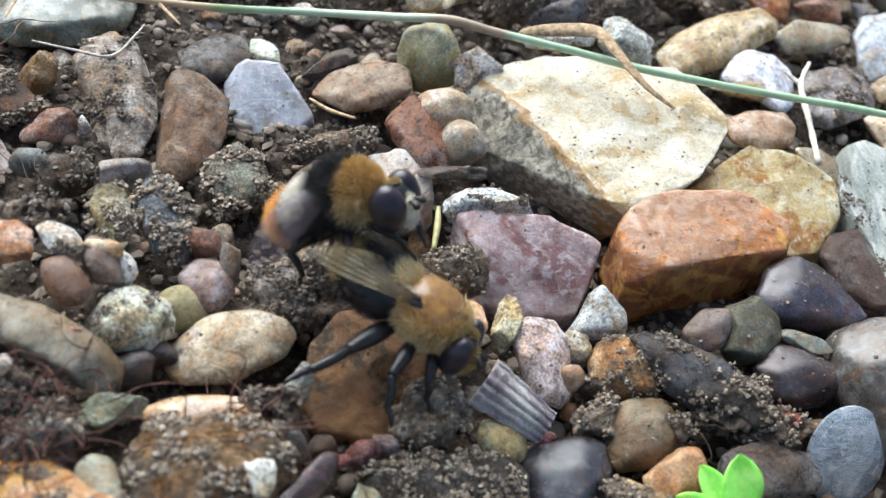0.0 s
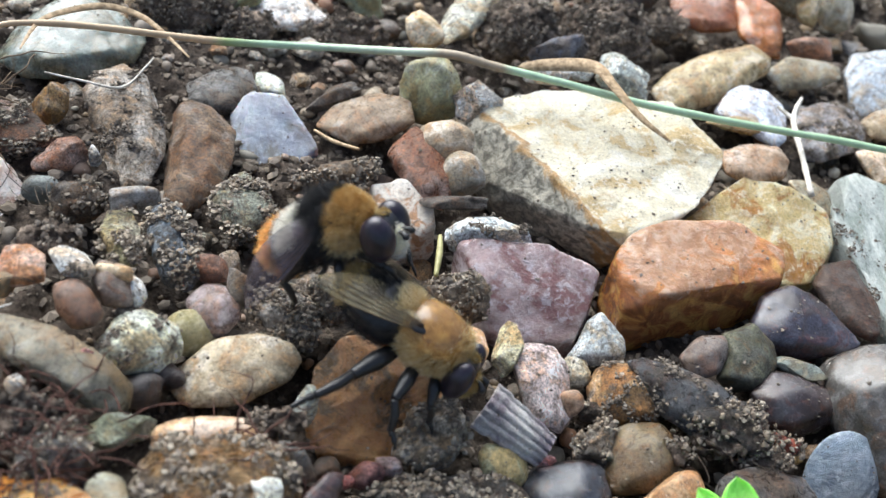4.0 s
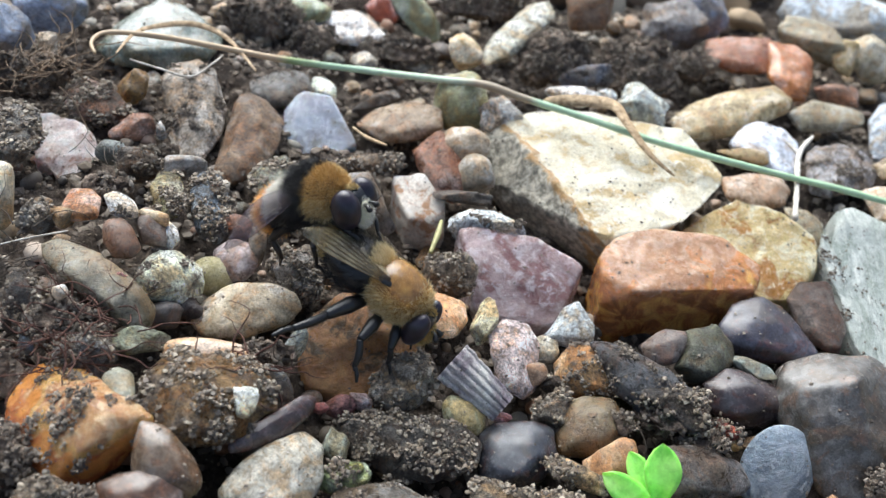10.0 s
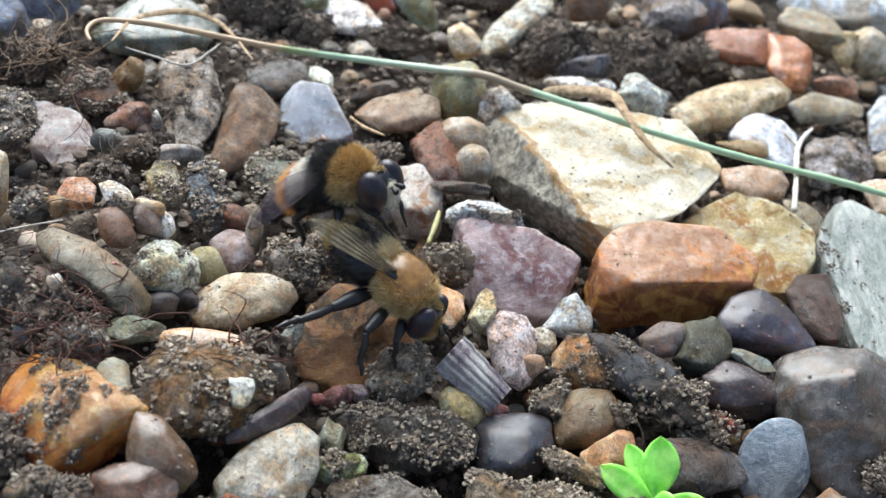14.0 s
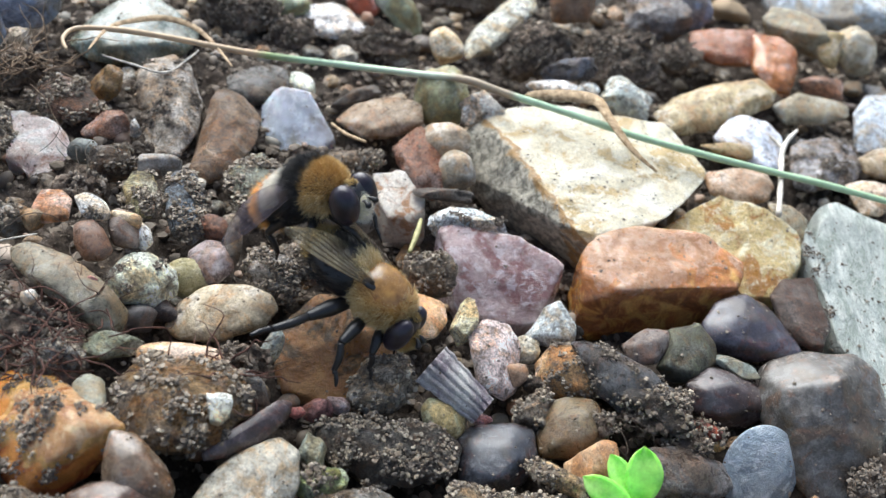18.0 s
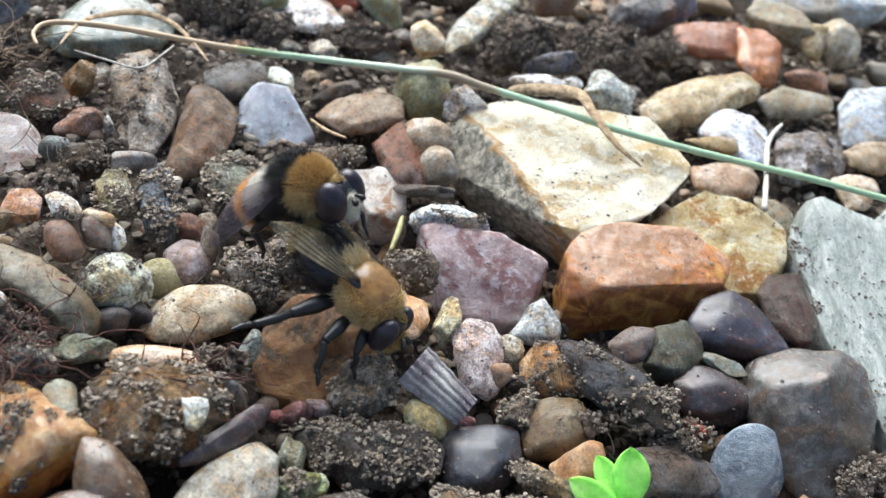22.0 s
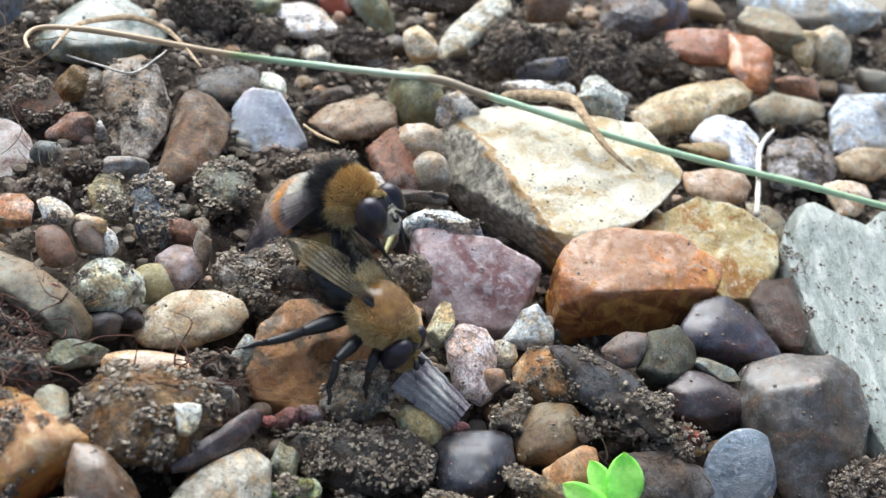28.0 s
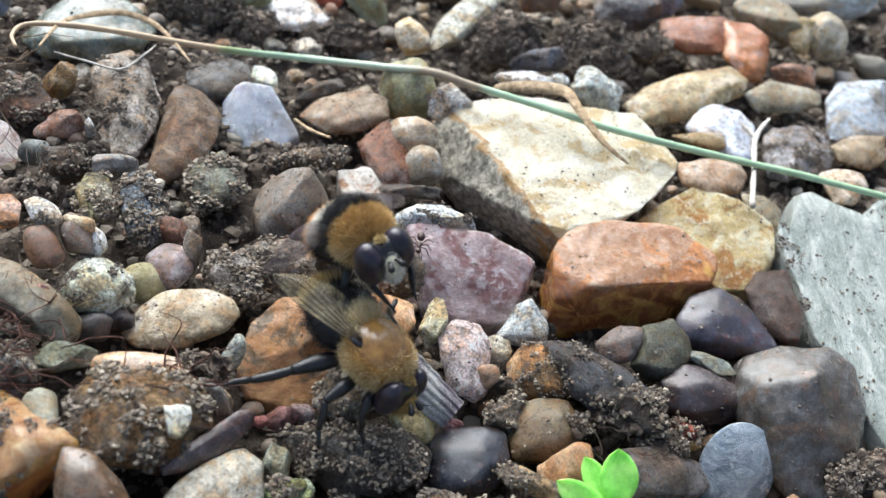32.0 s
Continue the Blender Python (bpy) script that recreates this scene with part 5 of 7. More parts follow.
block((29.49, -12.47, -2.81), [(-5.1, 1.8, 1.8), (-3.9, 2.7, 2.4), (-1.7, 2.7, 3.4), (1.5, 3, 3.7), (3.2, 2, 3), (4.1, -0.2, 1.8), (3.5, -3.3, 0.1), (1.5, -6.4, -1.7), (-1.3, -6.4, -1.9), (-3.5, -4.1, -1.5), (-4.8, -0.6, 0.4), (-4, -1, 3.2), (-0.8, -0.7, 4.6), (0.5, -3.7, 2.3), (-3.1, -4, 1.3)], 11, (2.6, 3.9, -4.6), "524e49", 0.32, "smooth", "large smooth wet grey stone with worn edges")
pebble((-23.35, 3.27, 2.04), (0.45, 0.72, 0.45), (55, 3, 18), "d5d8da", 0.5, "rough", "small rough off-white stone, broken, bedded in dark soil")
pebble((-22.88, -2.93, 3.18), (1.26, 1.26, 1.15), (53, 4, 19), "6d5d4c", 0.9, "gritty", "small grit-crusted maroon-brown stone, lumpy, bedded in dark soil")
pebble((-19.89, -2.09, 2.85), (1.53, 0.85, 0.86), (52, 3, 17), "7a736a", 0.6, "smooth", "small smooth olive pebble, rounded, bedded in dark soil")
pebble((-24.74, -11.86, 5.31), (0.75, 0.75, 0.68), (50, 8, 22), "b59a72", 0.7, "rough", "small rough tan stone, broken, bedded in dark soil")
pebble((-26.46, -12.11, 5.01), (1.12, 0.97, 0.90), (50, 9, 23), "8a857d", 0.9, "gritty", "small grit-crusted grey-brown stone, lumpy, bedded in dark soil")
pebble((-14.47, -7.03, 1.98), (1.14, 1.14, 1.04), (49, 2, 14), "8d6450", 0.8, "rough", "small rough reddish-brown stone, broken, bedded in dark soil")
pebble((-13.48, -6.35, 1.85), (0.62, 0.82, 0.59), (49, 1, 14), "a58f74", 0.8, "rough", "small rough olive-yellow stone, broken, bedded in dark soil")
pebble((-7.10, 4.90, -0.04), (2.90, 0.84, 1.01), (52, -7, 12), "8a7a66", 0.95, "gritty", "grit-crusted olive flat oval stone, lumpy, bedded in dark soil")
pebble((-7.41, 15.75, -0.79), (2.49, 0.73, 0.87), (54, -19, 19), "6d6257", 0.8, "rough", "rough dark grey flat oval stone, broken, bedded in dark soil")
pebble((2.05, 5.44, 0.10), (1.41, 1.69, 1.30), (52, -7, 4), "8d8068", 0.7, "smooth", "small smooth olive pebble, rounded, bedded in dark soil")
pebble((1.25, 2.31, 0.40), (2.50, 0.54, 0.73), (51, -3, 1), "5a5148", 0.8, "rough", "rough purple-brown flat oval stone, broken, bedded in dark soil")
pebble((25.50, -10.24, -1.22), (0.49, 0.36, 0.35), (44, -20, -8), "e6e3de", 0.4, "rough", "small rough off-white stone, broken, bedded in dark soil")
pebble((21.24, -15.98, -3.15), (0.85, 0.46, 0.47), (39, -19, -5), "b5934f", 0.6, "smooth", "small smooth orange pebble, rounded, bedded in dark soil")
pebble((9.20, -13.34, -2.57), (0.87, 0.52, 0.52), (41, -11, 1), "4d4843", 0.95, "gritty", "small grit-crusted black stone, lumpy, bedded in dark soil")
pebble((5.48, -17.10, -2.46), (0.68, 0.46, 0.44), (39, 4, -12), "b5615a", 0.8, "rough", "small rough orange stone, broken, bedded in dark soil")
pebble((-6.14, -20.43, 0.13), (0.71, 0.39, 0.40), (38, -0, 10), "9a4f48", 0.8, "rough", "small rough brick-red stone, broken, bedded in dark soil")
pebble((-3.77, -18.94, -0.34), (0.80, 0.58, 0.56), (39, -2, 8), "b08f86", 0.7, "rough", "small rough tan stone, broken, bedded in dark soil")
pebble((-9.25, -20.51, 2.45), (0.90, 0.83, 0.77), (40, 2, 12), "8d8a85", 0.6, "rough", "small rough grey-green stone, broken, bedded in dark soil")
pebble((-8.46, -16.55, 1.38), (0.66, 1.10, 0.66), (41, 10, -0), "bcc4bc", 0.6, "rough", "small rough pale grey stone, broken, bedded in dark soil")
pebble((-7.11, -7.70, 0.55), (2.25, 1.72, 1.62), (47, -2, 10), "9a9085", 0.9, "gritty", "grit-crusted mauve stone, lumpy, bedded in dark soil")
pebble((-24.62, -18.56, 3.45), (1.26, 1.93, 1.23), (45, 10, 21), "4d4640", 0.9, "gritty", "grit-crusted black stone, lumpy, bedded in dark soil")
pebble((-22.30, -18.68, 5.31), (0.41, 0.45, 0.38), (46, 9, 21), "e0ddd6", 0.6, "smooth", "small smooth off-white pebble, rounded, bedded in dark soil")
pebble((-24.41, -20.03, 1.81), (0.49, 0.84, 0.49), (43, 11, 21), "c5d3dd", 0.5, "rough", "small rough pale green stone, broken, bedded in dark soil")
pebble((-10.00, -23.64, 3.94), (0.72, 0.91, 0.68), (38, 9, 5), "e0d8b8", 0.5, "rough", "small rough pale green stone, broken, bedded in dark soil")
pebble((-19.86, -16.31, 4.87), (0.64, 0.32, 0.33), (46, 11, 15), "c07a70", 0.7, "rough", "small rough orange flat oval stone, broken, bedded in dark soil")
pebble((-17.16, -15.74, 1.55), (1.18, 0.96, 0.91), (44, 5, 16), "504a48", 0.7, "smooth", "small smooth black pebble, rounded, bedded in dark soil")
pebble((-16.09, -14.40, 0.95), (0.91, 0.76, 0.71), (44, 4, 16), "5a5250", 0.7, "rough", "small rough purple-brown stone, broken, bedded in dark soil")
pebble((-9.87, -8.37, 1.30), (0.81, 0.57, 0.55), (47, -0, 11), "a5764f", 0.8, "rough", "small rough ochre stone, broken, bedded in dark soil")
clod((16.18, -15.96, -1.70), (1.45, 0.76, 0.77), (41, -9, -11), "5c5249", 0.95, "gritty", "small gritty purple-brown clod of damp crumbly soil")
clod((13.50, -16.74, -1.91), (0.80, 0.83, 0.73), (39, -14, -1), "554c44", 0.95, "gritty", "small gritty black clod of damp crumbly soil")
clod((19.06, -16.84, -2.70), (1.56, 0.69, 0.73), (37, -21, 0), "5f554b", 0.95, "gritty", "small gritty purple-brown flat oval clod of damp crumbly soil")
clod((8.25, 26.08, 0.16), (3.36, 2.24, 2.14), (60, -9, -0), "6b5f55", 0.95, "gritty", "gritty purple-brown clod of damp crumbly soil")
clod((16.47, 27.65, -0.76), (3.99, 2.57, 2.46), (60, -12, -4), "6e625a", 0.95, "gritty", "gritty dark grey clod of damp crumbly soil")
clod((-7.52, 27.02, -2.26), (4.01, 1.49, 1.64), (59, -5, 8), "6a5d50", 0.95, "gritty", "gritty purple-brown flat oval clod of damp crumbly soil")
clod((-20.35, 25.10, 0.00), (3.34, 2.22, 2.12), (60, -1, 14), "665a4e", 0.95, "gritty", "gritty purple-brown clod of damp crumbly soil")
clod((-15.09, 24.06, -0.47), (2.21, 1.44, 1.39), (60, -2, 12), "6d6156", 0.95, "gritty", "gritty dark grey clod of damp crumbly soil")
clod((-35.07, 6.46, 3.19), (3.23, 1.57, 1.61), (58, 6, 25), "564b42", 0.95, "gritty", "gritty black flat oval clod of damp crumbly soil")
clod((-21.99, -19.13, 3.05), (2.10, 1.40, 1.34), (39, 23, 3), "4a3f38", 0.95, "gritty", "gritty black clod of damp crumbly soil")
clod((-24.66, -22.02, 1.02), (1.38, 1.38, 1.24), (41, 12, 21), "5a5047", 0.95, "gritty", "small gritty purple-brown clod of damp crumbly soil")
clod((-9.93, -17.89, 1.57), (1.44, 0.79, 0.80), (42, 2, 12), "554638", 0.95, "gritty", "small gritty black clod of damp crumbly soil")
clod((0.89, 35.66, 0.26), (3.61, 1.80, 1.84), (63, -7, 3), "6a5e54", 0.95, "gritty", "gritty purple-brown flat oval clod of damp crumbly soil")
clod((23.09, 30.50, -0.74), (2.33, 1.51, 1.47), (61, -13, -7), "6e6258", 0.95, "gritty", "gritty dark grey clod of damp crumbly soil")
clod((-22.95, -8.59, 5.35), (1.55, 0.85, 0.85), (51, 6, 20), "57493f", 0.95, "gritty", "small gritty black clod of damp crumbly soil")
clod((-22.29, -27.82, 1.79), (1.85, 1.54, 1.41), (38, 12, 21), "6a6055", 0.95, "gritty", "gritty purple-brown clod of damp crumbly soil")
clod((-17.17, -31.12, 2.64), (1.75, 0.87, 0.89), (35, 10, 18), "625749", 0.95, "gritty", "small gritty purple-brown flat oval clod of damp crumbly soil")
clod((-4.53, -28.63, -0.71), (1.26, 0.94, 0.89), (32, -2, 10), "7a6d5f", 0.95, "gritty", "small gritty maroon-brown clod of damp crumbly soil")
clod((13.93, -23.71, -2.28), (1.02, 0.75, 0.71), (34, -17, -0), "6e5f4f", 0.95, "gritty", "small gritty maroon-brown clod of damp crumbly soil")
clod((-5.89, -31.24, -0.37), (2.12, 1.06, 1.07), (30, 0, 11), "726658", 0.95, "gritty", "gritty dark grey flat oval clod of damp crumbly soil")
clod((33.16, -16.90, -2.54), (1.48, 1.11, 1.05), (38, -26, -12), "4a4039", 0.95, "gritty", "small gritty black clod of damp crumbly soil")
clod((30.99, -18.00, -2.61), (1.10, 1.10, 0.99), (37, -25, -10), "50463e", 0.95, "gritty", "small gritty black clod of damp crumbly soil")
block((-16.18, 15.39, -0.55), [(-2.9, -0.8, 0.8), (-1.1, 0.6, 1.2), (0.7, 1.4, 1.3), (2.1, 1.5, 0.9), (2.8, 0.2, 0.2), (2.1, -0.5, 0.2), (0.7, -2.7, -0.3), (-0.7, -3.2, -0.2), (-2.7, -2.5, 0.3), (-1.5, -1.5, 1.2), (0.5, -0.3, 1.4), (1.6, -0.9, 0.8), (0.5, -2.5, 0.5), (-1.4, -2.4, 0.9)], 9, (-0.3, 2.2, -1.5), "6b6660", 0.5, "rough", "rough dark grey stone, broken, bedded in dark soil")
block((40.23, 14.66, -3.08), [(-3, 0.2, 0.8), (-0.6, 1, 1), (1.4, 0.9, 0.9), (1.9, -0.3, 0.5), (-0, -2.8, -0.1), (-1.9, -2.9, -0.1), (-2.2, -1, 1.2), (0.1, -0.6, 1.2), (-0.6, -2.6, 0.7)], 6, (1.2, 2.1, -1.5), "b0987c", 0.5, "smooth", "smooth tan pebble, rounded, bedded in dark soil")

# ---- grass stem, twig, seedling ----
STEM = [(-28.84, 5.71, 6.64), (-29.60, 7.09, 6.75), (-29.21, 8.90, 6.62), (-26.68, 10.25, 6.16), (-23.67, 11.09, 5.63), (-19.69, 12.20, 4.70), (-15.10, 13.50, 3.66), (-9.60, 16.94, 1.62), (-2.29, 15.06, 2.95), (1.81, 13.80, 3.82), (5.25, 13.03, 3.54), (11.21, 11.66, 3.22), (16.11, 10.49, 2.86), (22.52, 9.89, 2.26), (28.55, 9.79, 1.57), (32.33, 9.19, 1.54), (37.11, 8.50, 1.27), (42.40, 7.88, 0.88)]
CURL = [(-27.50, 6.55, 6.36), (-27.15, 10.27, 6.23), (-25.54, 12.60, 5.89), (-23.61, 14.19, 5.44), (-21.42, 14.17, 4.96), (-19.59, 12.78, 4.66), (-17.25, 10.09, 4.30)]
SHEATH = [(6.96, 12.91, 3.67), (9.59, 12.92, 4.10), (12.67, 12.39, 4.49), (13.88, 10.62, 4.14), (15.90, 8.11, 3.06), (18.28, 7.19, 1.80)]
TWIG = [(27.84, 3.92, 1.65), (29.28, 9.53, 1.04), (30.85, 15.47, 0.29), (32.88, 19.07, 0.07)]
FORK = [(30.85, 15.47, 0.29), (30.16, 16.46, 0.42), (29.78, 16.91, 0.54)]
SEEDLING_STEM = [(11.50, -30.11, 0.54), (12.51, -27.99, 0.51), (14.00, -25.31, -0.38), (15.22, -23.28, -1.63)]
LEAVES = [((15.43, -22.94, -2.28), (11.73, -21.87, -0.49), 1.7), ((15.38, -22.75, -2.09), (13.45, -20.15, -0.21), 1.5), ((15.56, -22.60, -1.95), (15.22, -20.22, 1.10), 2.2), ((15.37, -23.15, -1.78), (16.52, -24.49, -0.31), 1.8), ((15.82, -22.69, -2.04), (18.98, -23.08, -1.75), 1.6), ((15.44, -23.88, -2.50), (18.55, -26.71, -1.11), 1.2)]


def stem_material():
    m, nt, b = blank("grass_stem", 0.45, 0.4)
    tc = nt.nodes.new("ShaderNodeTexCoord")
    sep = nt.nodes.new("ShaderNodeSeparateXYZ")
    nt.links.new(tc.outputs["Object"], sep.inputs[0])
    mr = nt.nodes.new("ShaderNodeMapRange")
    mr.inputs["From Min"].default_value, mr.inputs["From Max"].default_value = -0.030, 0.045
    nt.links.new(sep.outputs[0], mr.inputs[0])
    straw, green, brown = shade(lin("c4a680"), 1), shade(lin("a9c8a4"), 1), shade(lin("a08e74"), 1)
    col = ramp(nt, mr.outputs[0], [(0.0, straw), (0.185, straw), (0.2, shade(lin("8ea062"), 1)), (0.24, green), (0.39, shade(lin("bccab0"), 1)),
                                   (0.415, brown), (0.475, brown), (0.49, green), (0.9, shade(lin("a4c498"), 1))])
    n = noise_node(nt, coords(nt, False), 1.5, 5, 0.7)
    mul = nt.nodes.new("ShaderNodeMix")
    mul.data_type, mul.blend_type = "RGBA", "MULTIPLY"
    mul.inputs["Factor"].default_value = 0.5
    nt.links.new(col, mul.inputs["A"])
    nt.links.new(ramp(nt, n, [(0.3, (0.6, 0.6, 0.55, 1)), (0.6, (1, 1, 1, 1))]), mul.inputs["B"])
    nt.links.new(mul.outputs["Result"], b.inputs["Base Color"])
    bump(nt, b, n, 0.3, 0.1)
    return m


straw_mat = plain("dry_straw", "8c6e48", 0.6, 0.3, "c9aa80", 2.2)
pale_straw = plain("pale_fibre", "b5ab9a", 0.7, 0.3, "d3ccc0", 1.5)
leaf_mat = plain("seedling_leaf", "7be040", 0.4, 0.4, "a4f468", 0.8, 0.8)
stalk_mat = plain("seedling_stalk", "8fae55", 0.5, 0.4, "a7c06c", 0.8, 0.2)


def ribbon(points, widths, name, material, parent, label=""):
    """A thin dried blade with a folded middle."""
    pts = [Vector(p) for p in points]
    V, F = [], []
    n = len(pts)
    for i, (p, w) in enumerate(zip(pts, widths)):
        d = (pts[min(i + 1, n - 1)] - pts[max(i - 1, 0)]).normalized()
        a = d.cross(Vector((0.2, -0.6, 0.8))).normalized()
        up = a.cross(d).normalized()
        for s, lift in ((-1, 0.12), (0, 0), (1, 0.12), (1, 0.06), (0, -0.07), (-1, 0.06)):
            V.append((p + a * s * w + up * lift * (0.5 + w)) * MM)
    for i in range(n - 1):
        for k in range(6):
            k2 = (k + 1) % 6
            F.append([i * 6 + k, i * 6 + k2, i * 6 + 6 + k2, i * 6 + 6 + k])
    F += [[0, 5, 4, 3, 2, 1], [(n - 1) * 6 + k for k in range(6)]]
    return part(name, mesh_of(name, V, F), material, parent, label)


def dense(points, k=5):
    pts = [Vector(p) for p in points]
    out = []
    for i in range(len(pts) - 1):
        p0, p1, p2, p3 = pts[max(i - 1, 0)], pts[i], pts[i + 1], pts[min(i + 2, len(pts) - 1)]
        for j in range(k):
            t = j / k
            out.append(0.5 * ((2 * p1) + (p2 - p0) * t + (2 * p0 - 5 * p1 + 4 * p2 - p3) * t * t + (3 * p1 - p0 - 3 * p2 + p3) * t ** 3))
    return out + [pts[-1]]


def build_stem():
    ob = thing("grass_stem", "long grass stem, green with straw-dry end, lying over stones", "grass stem")
    V, F = tube(STEM, [0.12, 0.16, 0.2, 0.24, 0.25, 0.27, 0.3, 0.31, 0.33, 0.36, 0.33, 0.31, 0.31, 0.31, 0.3, 0.3, 0.28, 0.26], 8, 6, 0.12)
    part("stalk", mesh_of("stalk", V, F), stem_material(), ob, "green stalk with a brown joint")
    c = dense(CURL)
    ribbon(c, [0.06 + 0.2 * math.sin(math.pi * i / (len(c) - 1)) for i in range(len(c))], "dry_blade", straw_mat, ob, "curled dry straw blade")
    c = dense(SHEATH)
    ribbon(c, [0.08 + 0.45 * math.sin(math.pi * (i / (len(c) - 1)) ** 0.6) for i in range(len(c))], "sheath_blade", straw_mat, ob, "brown papery sheath blade")
    return ob


grass_stem = build_stem()


def build_twig():
    ob = thing("twig", "thin bleached white twig with a forked tip", "twig")
    V, F = tube(TWIG, [0.26, 0.24, 0.26, 0.16], 7, 6, 0.3)
    part("main_stem", mesh_of("main_stem", V, F), pale_straw, ob)
    V, F = tube(FORK, [0.22, 0.16, 0.1], 6, 5, 0.3)
    part("fork", mesh_of("fork", V, F), pale_straw, ob)


build_twig()


def build_seedling():
    ob = thing("seedling", "bright green seedling with rounded leaflets in gravel", "plant")
    V, F = tube(SEEDLING_STEM, [0.5, 0.45, 0.4, 0.35], 8, 6, 0.1)
    part("stalk", mesh_of("stalk", V, F), stalk_mat, ob, "pale green stalk")
    for base, tip, w in LEAVES:
        b, t = Vector(base), Vector(tip)
        d = t - b
        side = d.cross(Vector((0.0, -0.65, 0.75))).normalized()
        up = side.cross(d).normalized()
        nu, nv = 11, 6
        V, F = [], []
        for layer in (0, 1):
            for i in range(nu + 1):
                s = i / nu
                wide = w * 0.4 * (0.18 + 1.15 * math.sin(math.pi * min(1, s ** 1.25)) ** 0.75) * (1 if s < 0.98 else 0.6)
                for j in range(nv + 1):
                    q = 2 * j / nv - 1
                    lift = 0.35 * math.sin(math.pi * s) + 0.22 * abs(q) * w * 0.5 - layer * 0.1
                    V.append((b + d * s + side * q * wide + up * lift) * MM)
        n = (nu + 1) * (nv + 1)
        for i in range(nu):
            for j in range(nv):
                a = i * (nv + 1) + j
                F.append([a, a + 1, a + nv + 2, a + nv + 1])
                F.append([n + a, n + a + nv + 1, n + a + nv + 2, n + a + 1])
        for i in range(nu):
            for j in (0, nv):
                a, c = i * (nv + 1) + j, (i + 1) * (nv + 1) + j
                F.append([a, c, n + c, n + a] if j == 0 else [c, a, n + a, n + c])
        part("leaf", mesh_of("leaf", V, F), leaf_mat, ob)


build_seedling()


# ---- shells ----
def bowl(name, size, material, place, turn, label, ribs=26):
    """Half a shell with growth rings and a real rim."""
    v, f = ICO[4]
    keep = [t for t in f if all(v[i, 2] > -0.05 for i in t)]
    rings = 1 + 0.035 * np.sin(ribs * np.linalg.norm(v[:, :2], axis=1))
    V = np.concatenate([v * size * rings[:, None], v * size * (0.94, 0.94, 0.8)]) * MM
    F = keep + [[i + len(v) for i in t[::-1]] for t in keep]
    me = mesh_of(name, V, F)
    bm = bmesh.new()
    bm.from_mesh(me)
    bmesh.ops.delete(bm, geom=[q for q in bm.verts if not q.link_faces], context="VERTS")
    bmesh.ops.bridge_loops(bm, edges=[e for e in bm.edges if e.is_boundary])
    bm.to_mesh(me)
    bm.free()
    ob = new("shell", me)
    me.materials.append(material)
    ob.matrix_basis = pose(place[0] * MM, place[1] * MM, place[2] * MM, *turn)
    return tagged(ob, label, "shell")


def build_shells():
    bowl("mussel", (2.5, 3.1, 0.45), special_mat("blue_shell", 0.3, "97a6b2", "6d7b88", "c4ced4", 0.2, 0.3, None, 2.6, None, None, None, 0.3, 0.85, "4a3626", None, 0.2), (24.53, -17.27, -3.70), (48, 8, -8), "smooth blue-grey broken mussel shell piece beside stones")
    bowl("snail", (1.75, 1.35, 1.0), special_mat("snail_shell", 0.45, "b5a873", "8f8254", "cfc59a"), (-15.21, -11.27, 1.04), (48, 35, 20), "yellow-brown ribbed shell half filled with soil", 34)

    # ribbed fragment
    m = special_mat("ribbed_shell", 0.6, "b9b0ae", "8d7f86", "d6d0c8")
    nu, nv = 48, 16
    V, F = [], []
    for layer in (0, 1):
        for i in range(nu + 1):
            s = i / nu * 2 - 1
            for j in range(nv + 1):
                q = j / nv
                wide = (1.5 - 0.45 * q) * (1 + 0.12 * noise.noise(Vector((j * 0.6, 2.0, 0))))
                rib = (0.17 + 0.1 * noise.noise(Vector((s * 3, q * 2, 5)))) * abs(math.sin(s * 8.0 + 0.5 * s * s)) ** 0.7 if layer == 0 else -0.35
                zz = 0.55 * (1 - s * s) + rib - 0.9 * q * q + 0.05 * noise.noise(Vector((i * 0.4, j * 0.5, layer)))
                V.append((s * wide * MM, (q * 4.6 - 2.5) * MM, zz * MM))
    n = (nu + 1) * (nv + 1)
    for i in range(nu):
        for j in range(nv):
            a = i * (nv + 1) + j
            F.append([a, a + nv + 1, a + nv + 2, a + 1])
            F.append([n + a, n + a + 1, n + a + nv + 2, n + a + nv + 1])
    for i in range(nu):
        for j in (0, nv):
            a, c = i * (nv + 1) + j, (i + 1) * (nv + 1) + j
            F.append([a, n + a, n + c, c])
    for j in range(nv):
        for i in (0, nu):
            a, c = i * (nv + 1) + j, i * (nv + 1) + j + 1
            F.append([a, c, n + c, n + a])
    ob = new("shell", mesh_of("ribbed_shell", V, F))
    ob.data.materials.append(m)
    x, y, z = (3.77, -16.64, -0.20)
    ob.matrix_basis = pose(x * MM, y * MM, z * MM, *(-24, 31, -131))
    tagged(ob, "ribbed grey and mauve cockle shell fragment in grit", "shell")


build_shells()


# ---- roots and fibres ----
ROOTS_A = (-33.42, 5.85, 4.63)
ROOTS_B = (-20.67, -20.36, 4.11)
ROOTS_C = (-10.59, -20.22, 3.24)
ROOTS_D = (-25.33, -16.04, 5.33)
FIBRE_A = [(-27.24, 8.40, 4.80), (-24.76, 8.17, 4.47), (-22.20, 8.14, 4.15), (-21.19, 11.28, 3.73), (-20.83, 13.03, 3.54)]
FIBRE_B = [(-27.47, -15.91, 5.68), (-25.58, -15.16, 6.04), (-23.38, -14.24, 6.26)]
FIBRE_C = [(-8.92, 9.96, 0.16), (-7.45, 8.32, 0.48), (-5.61, 7.00, 0.92)]
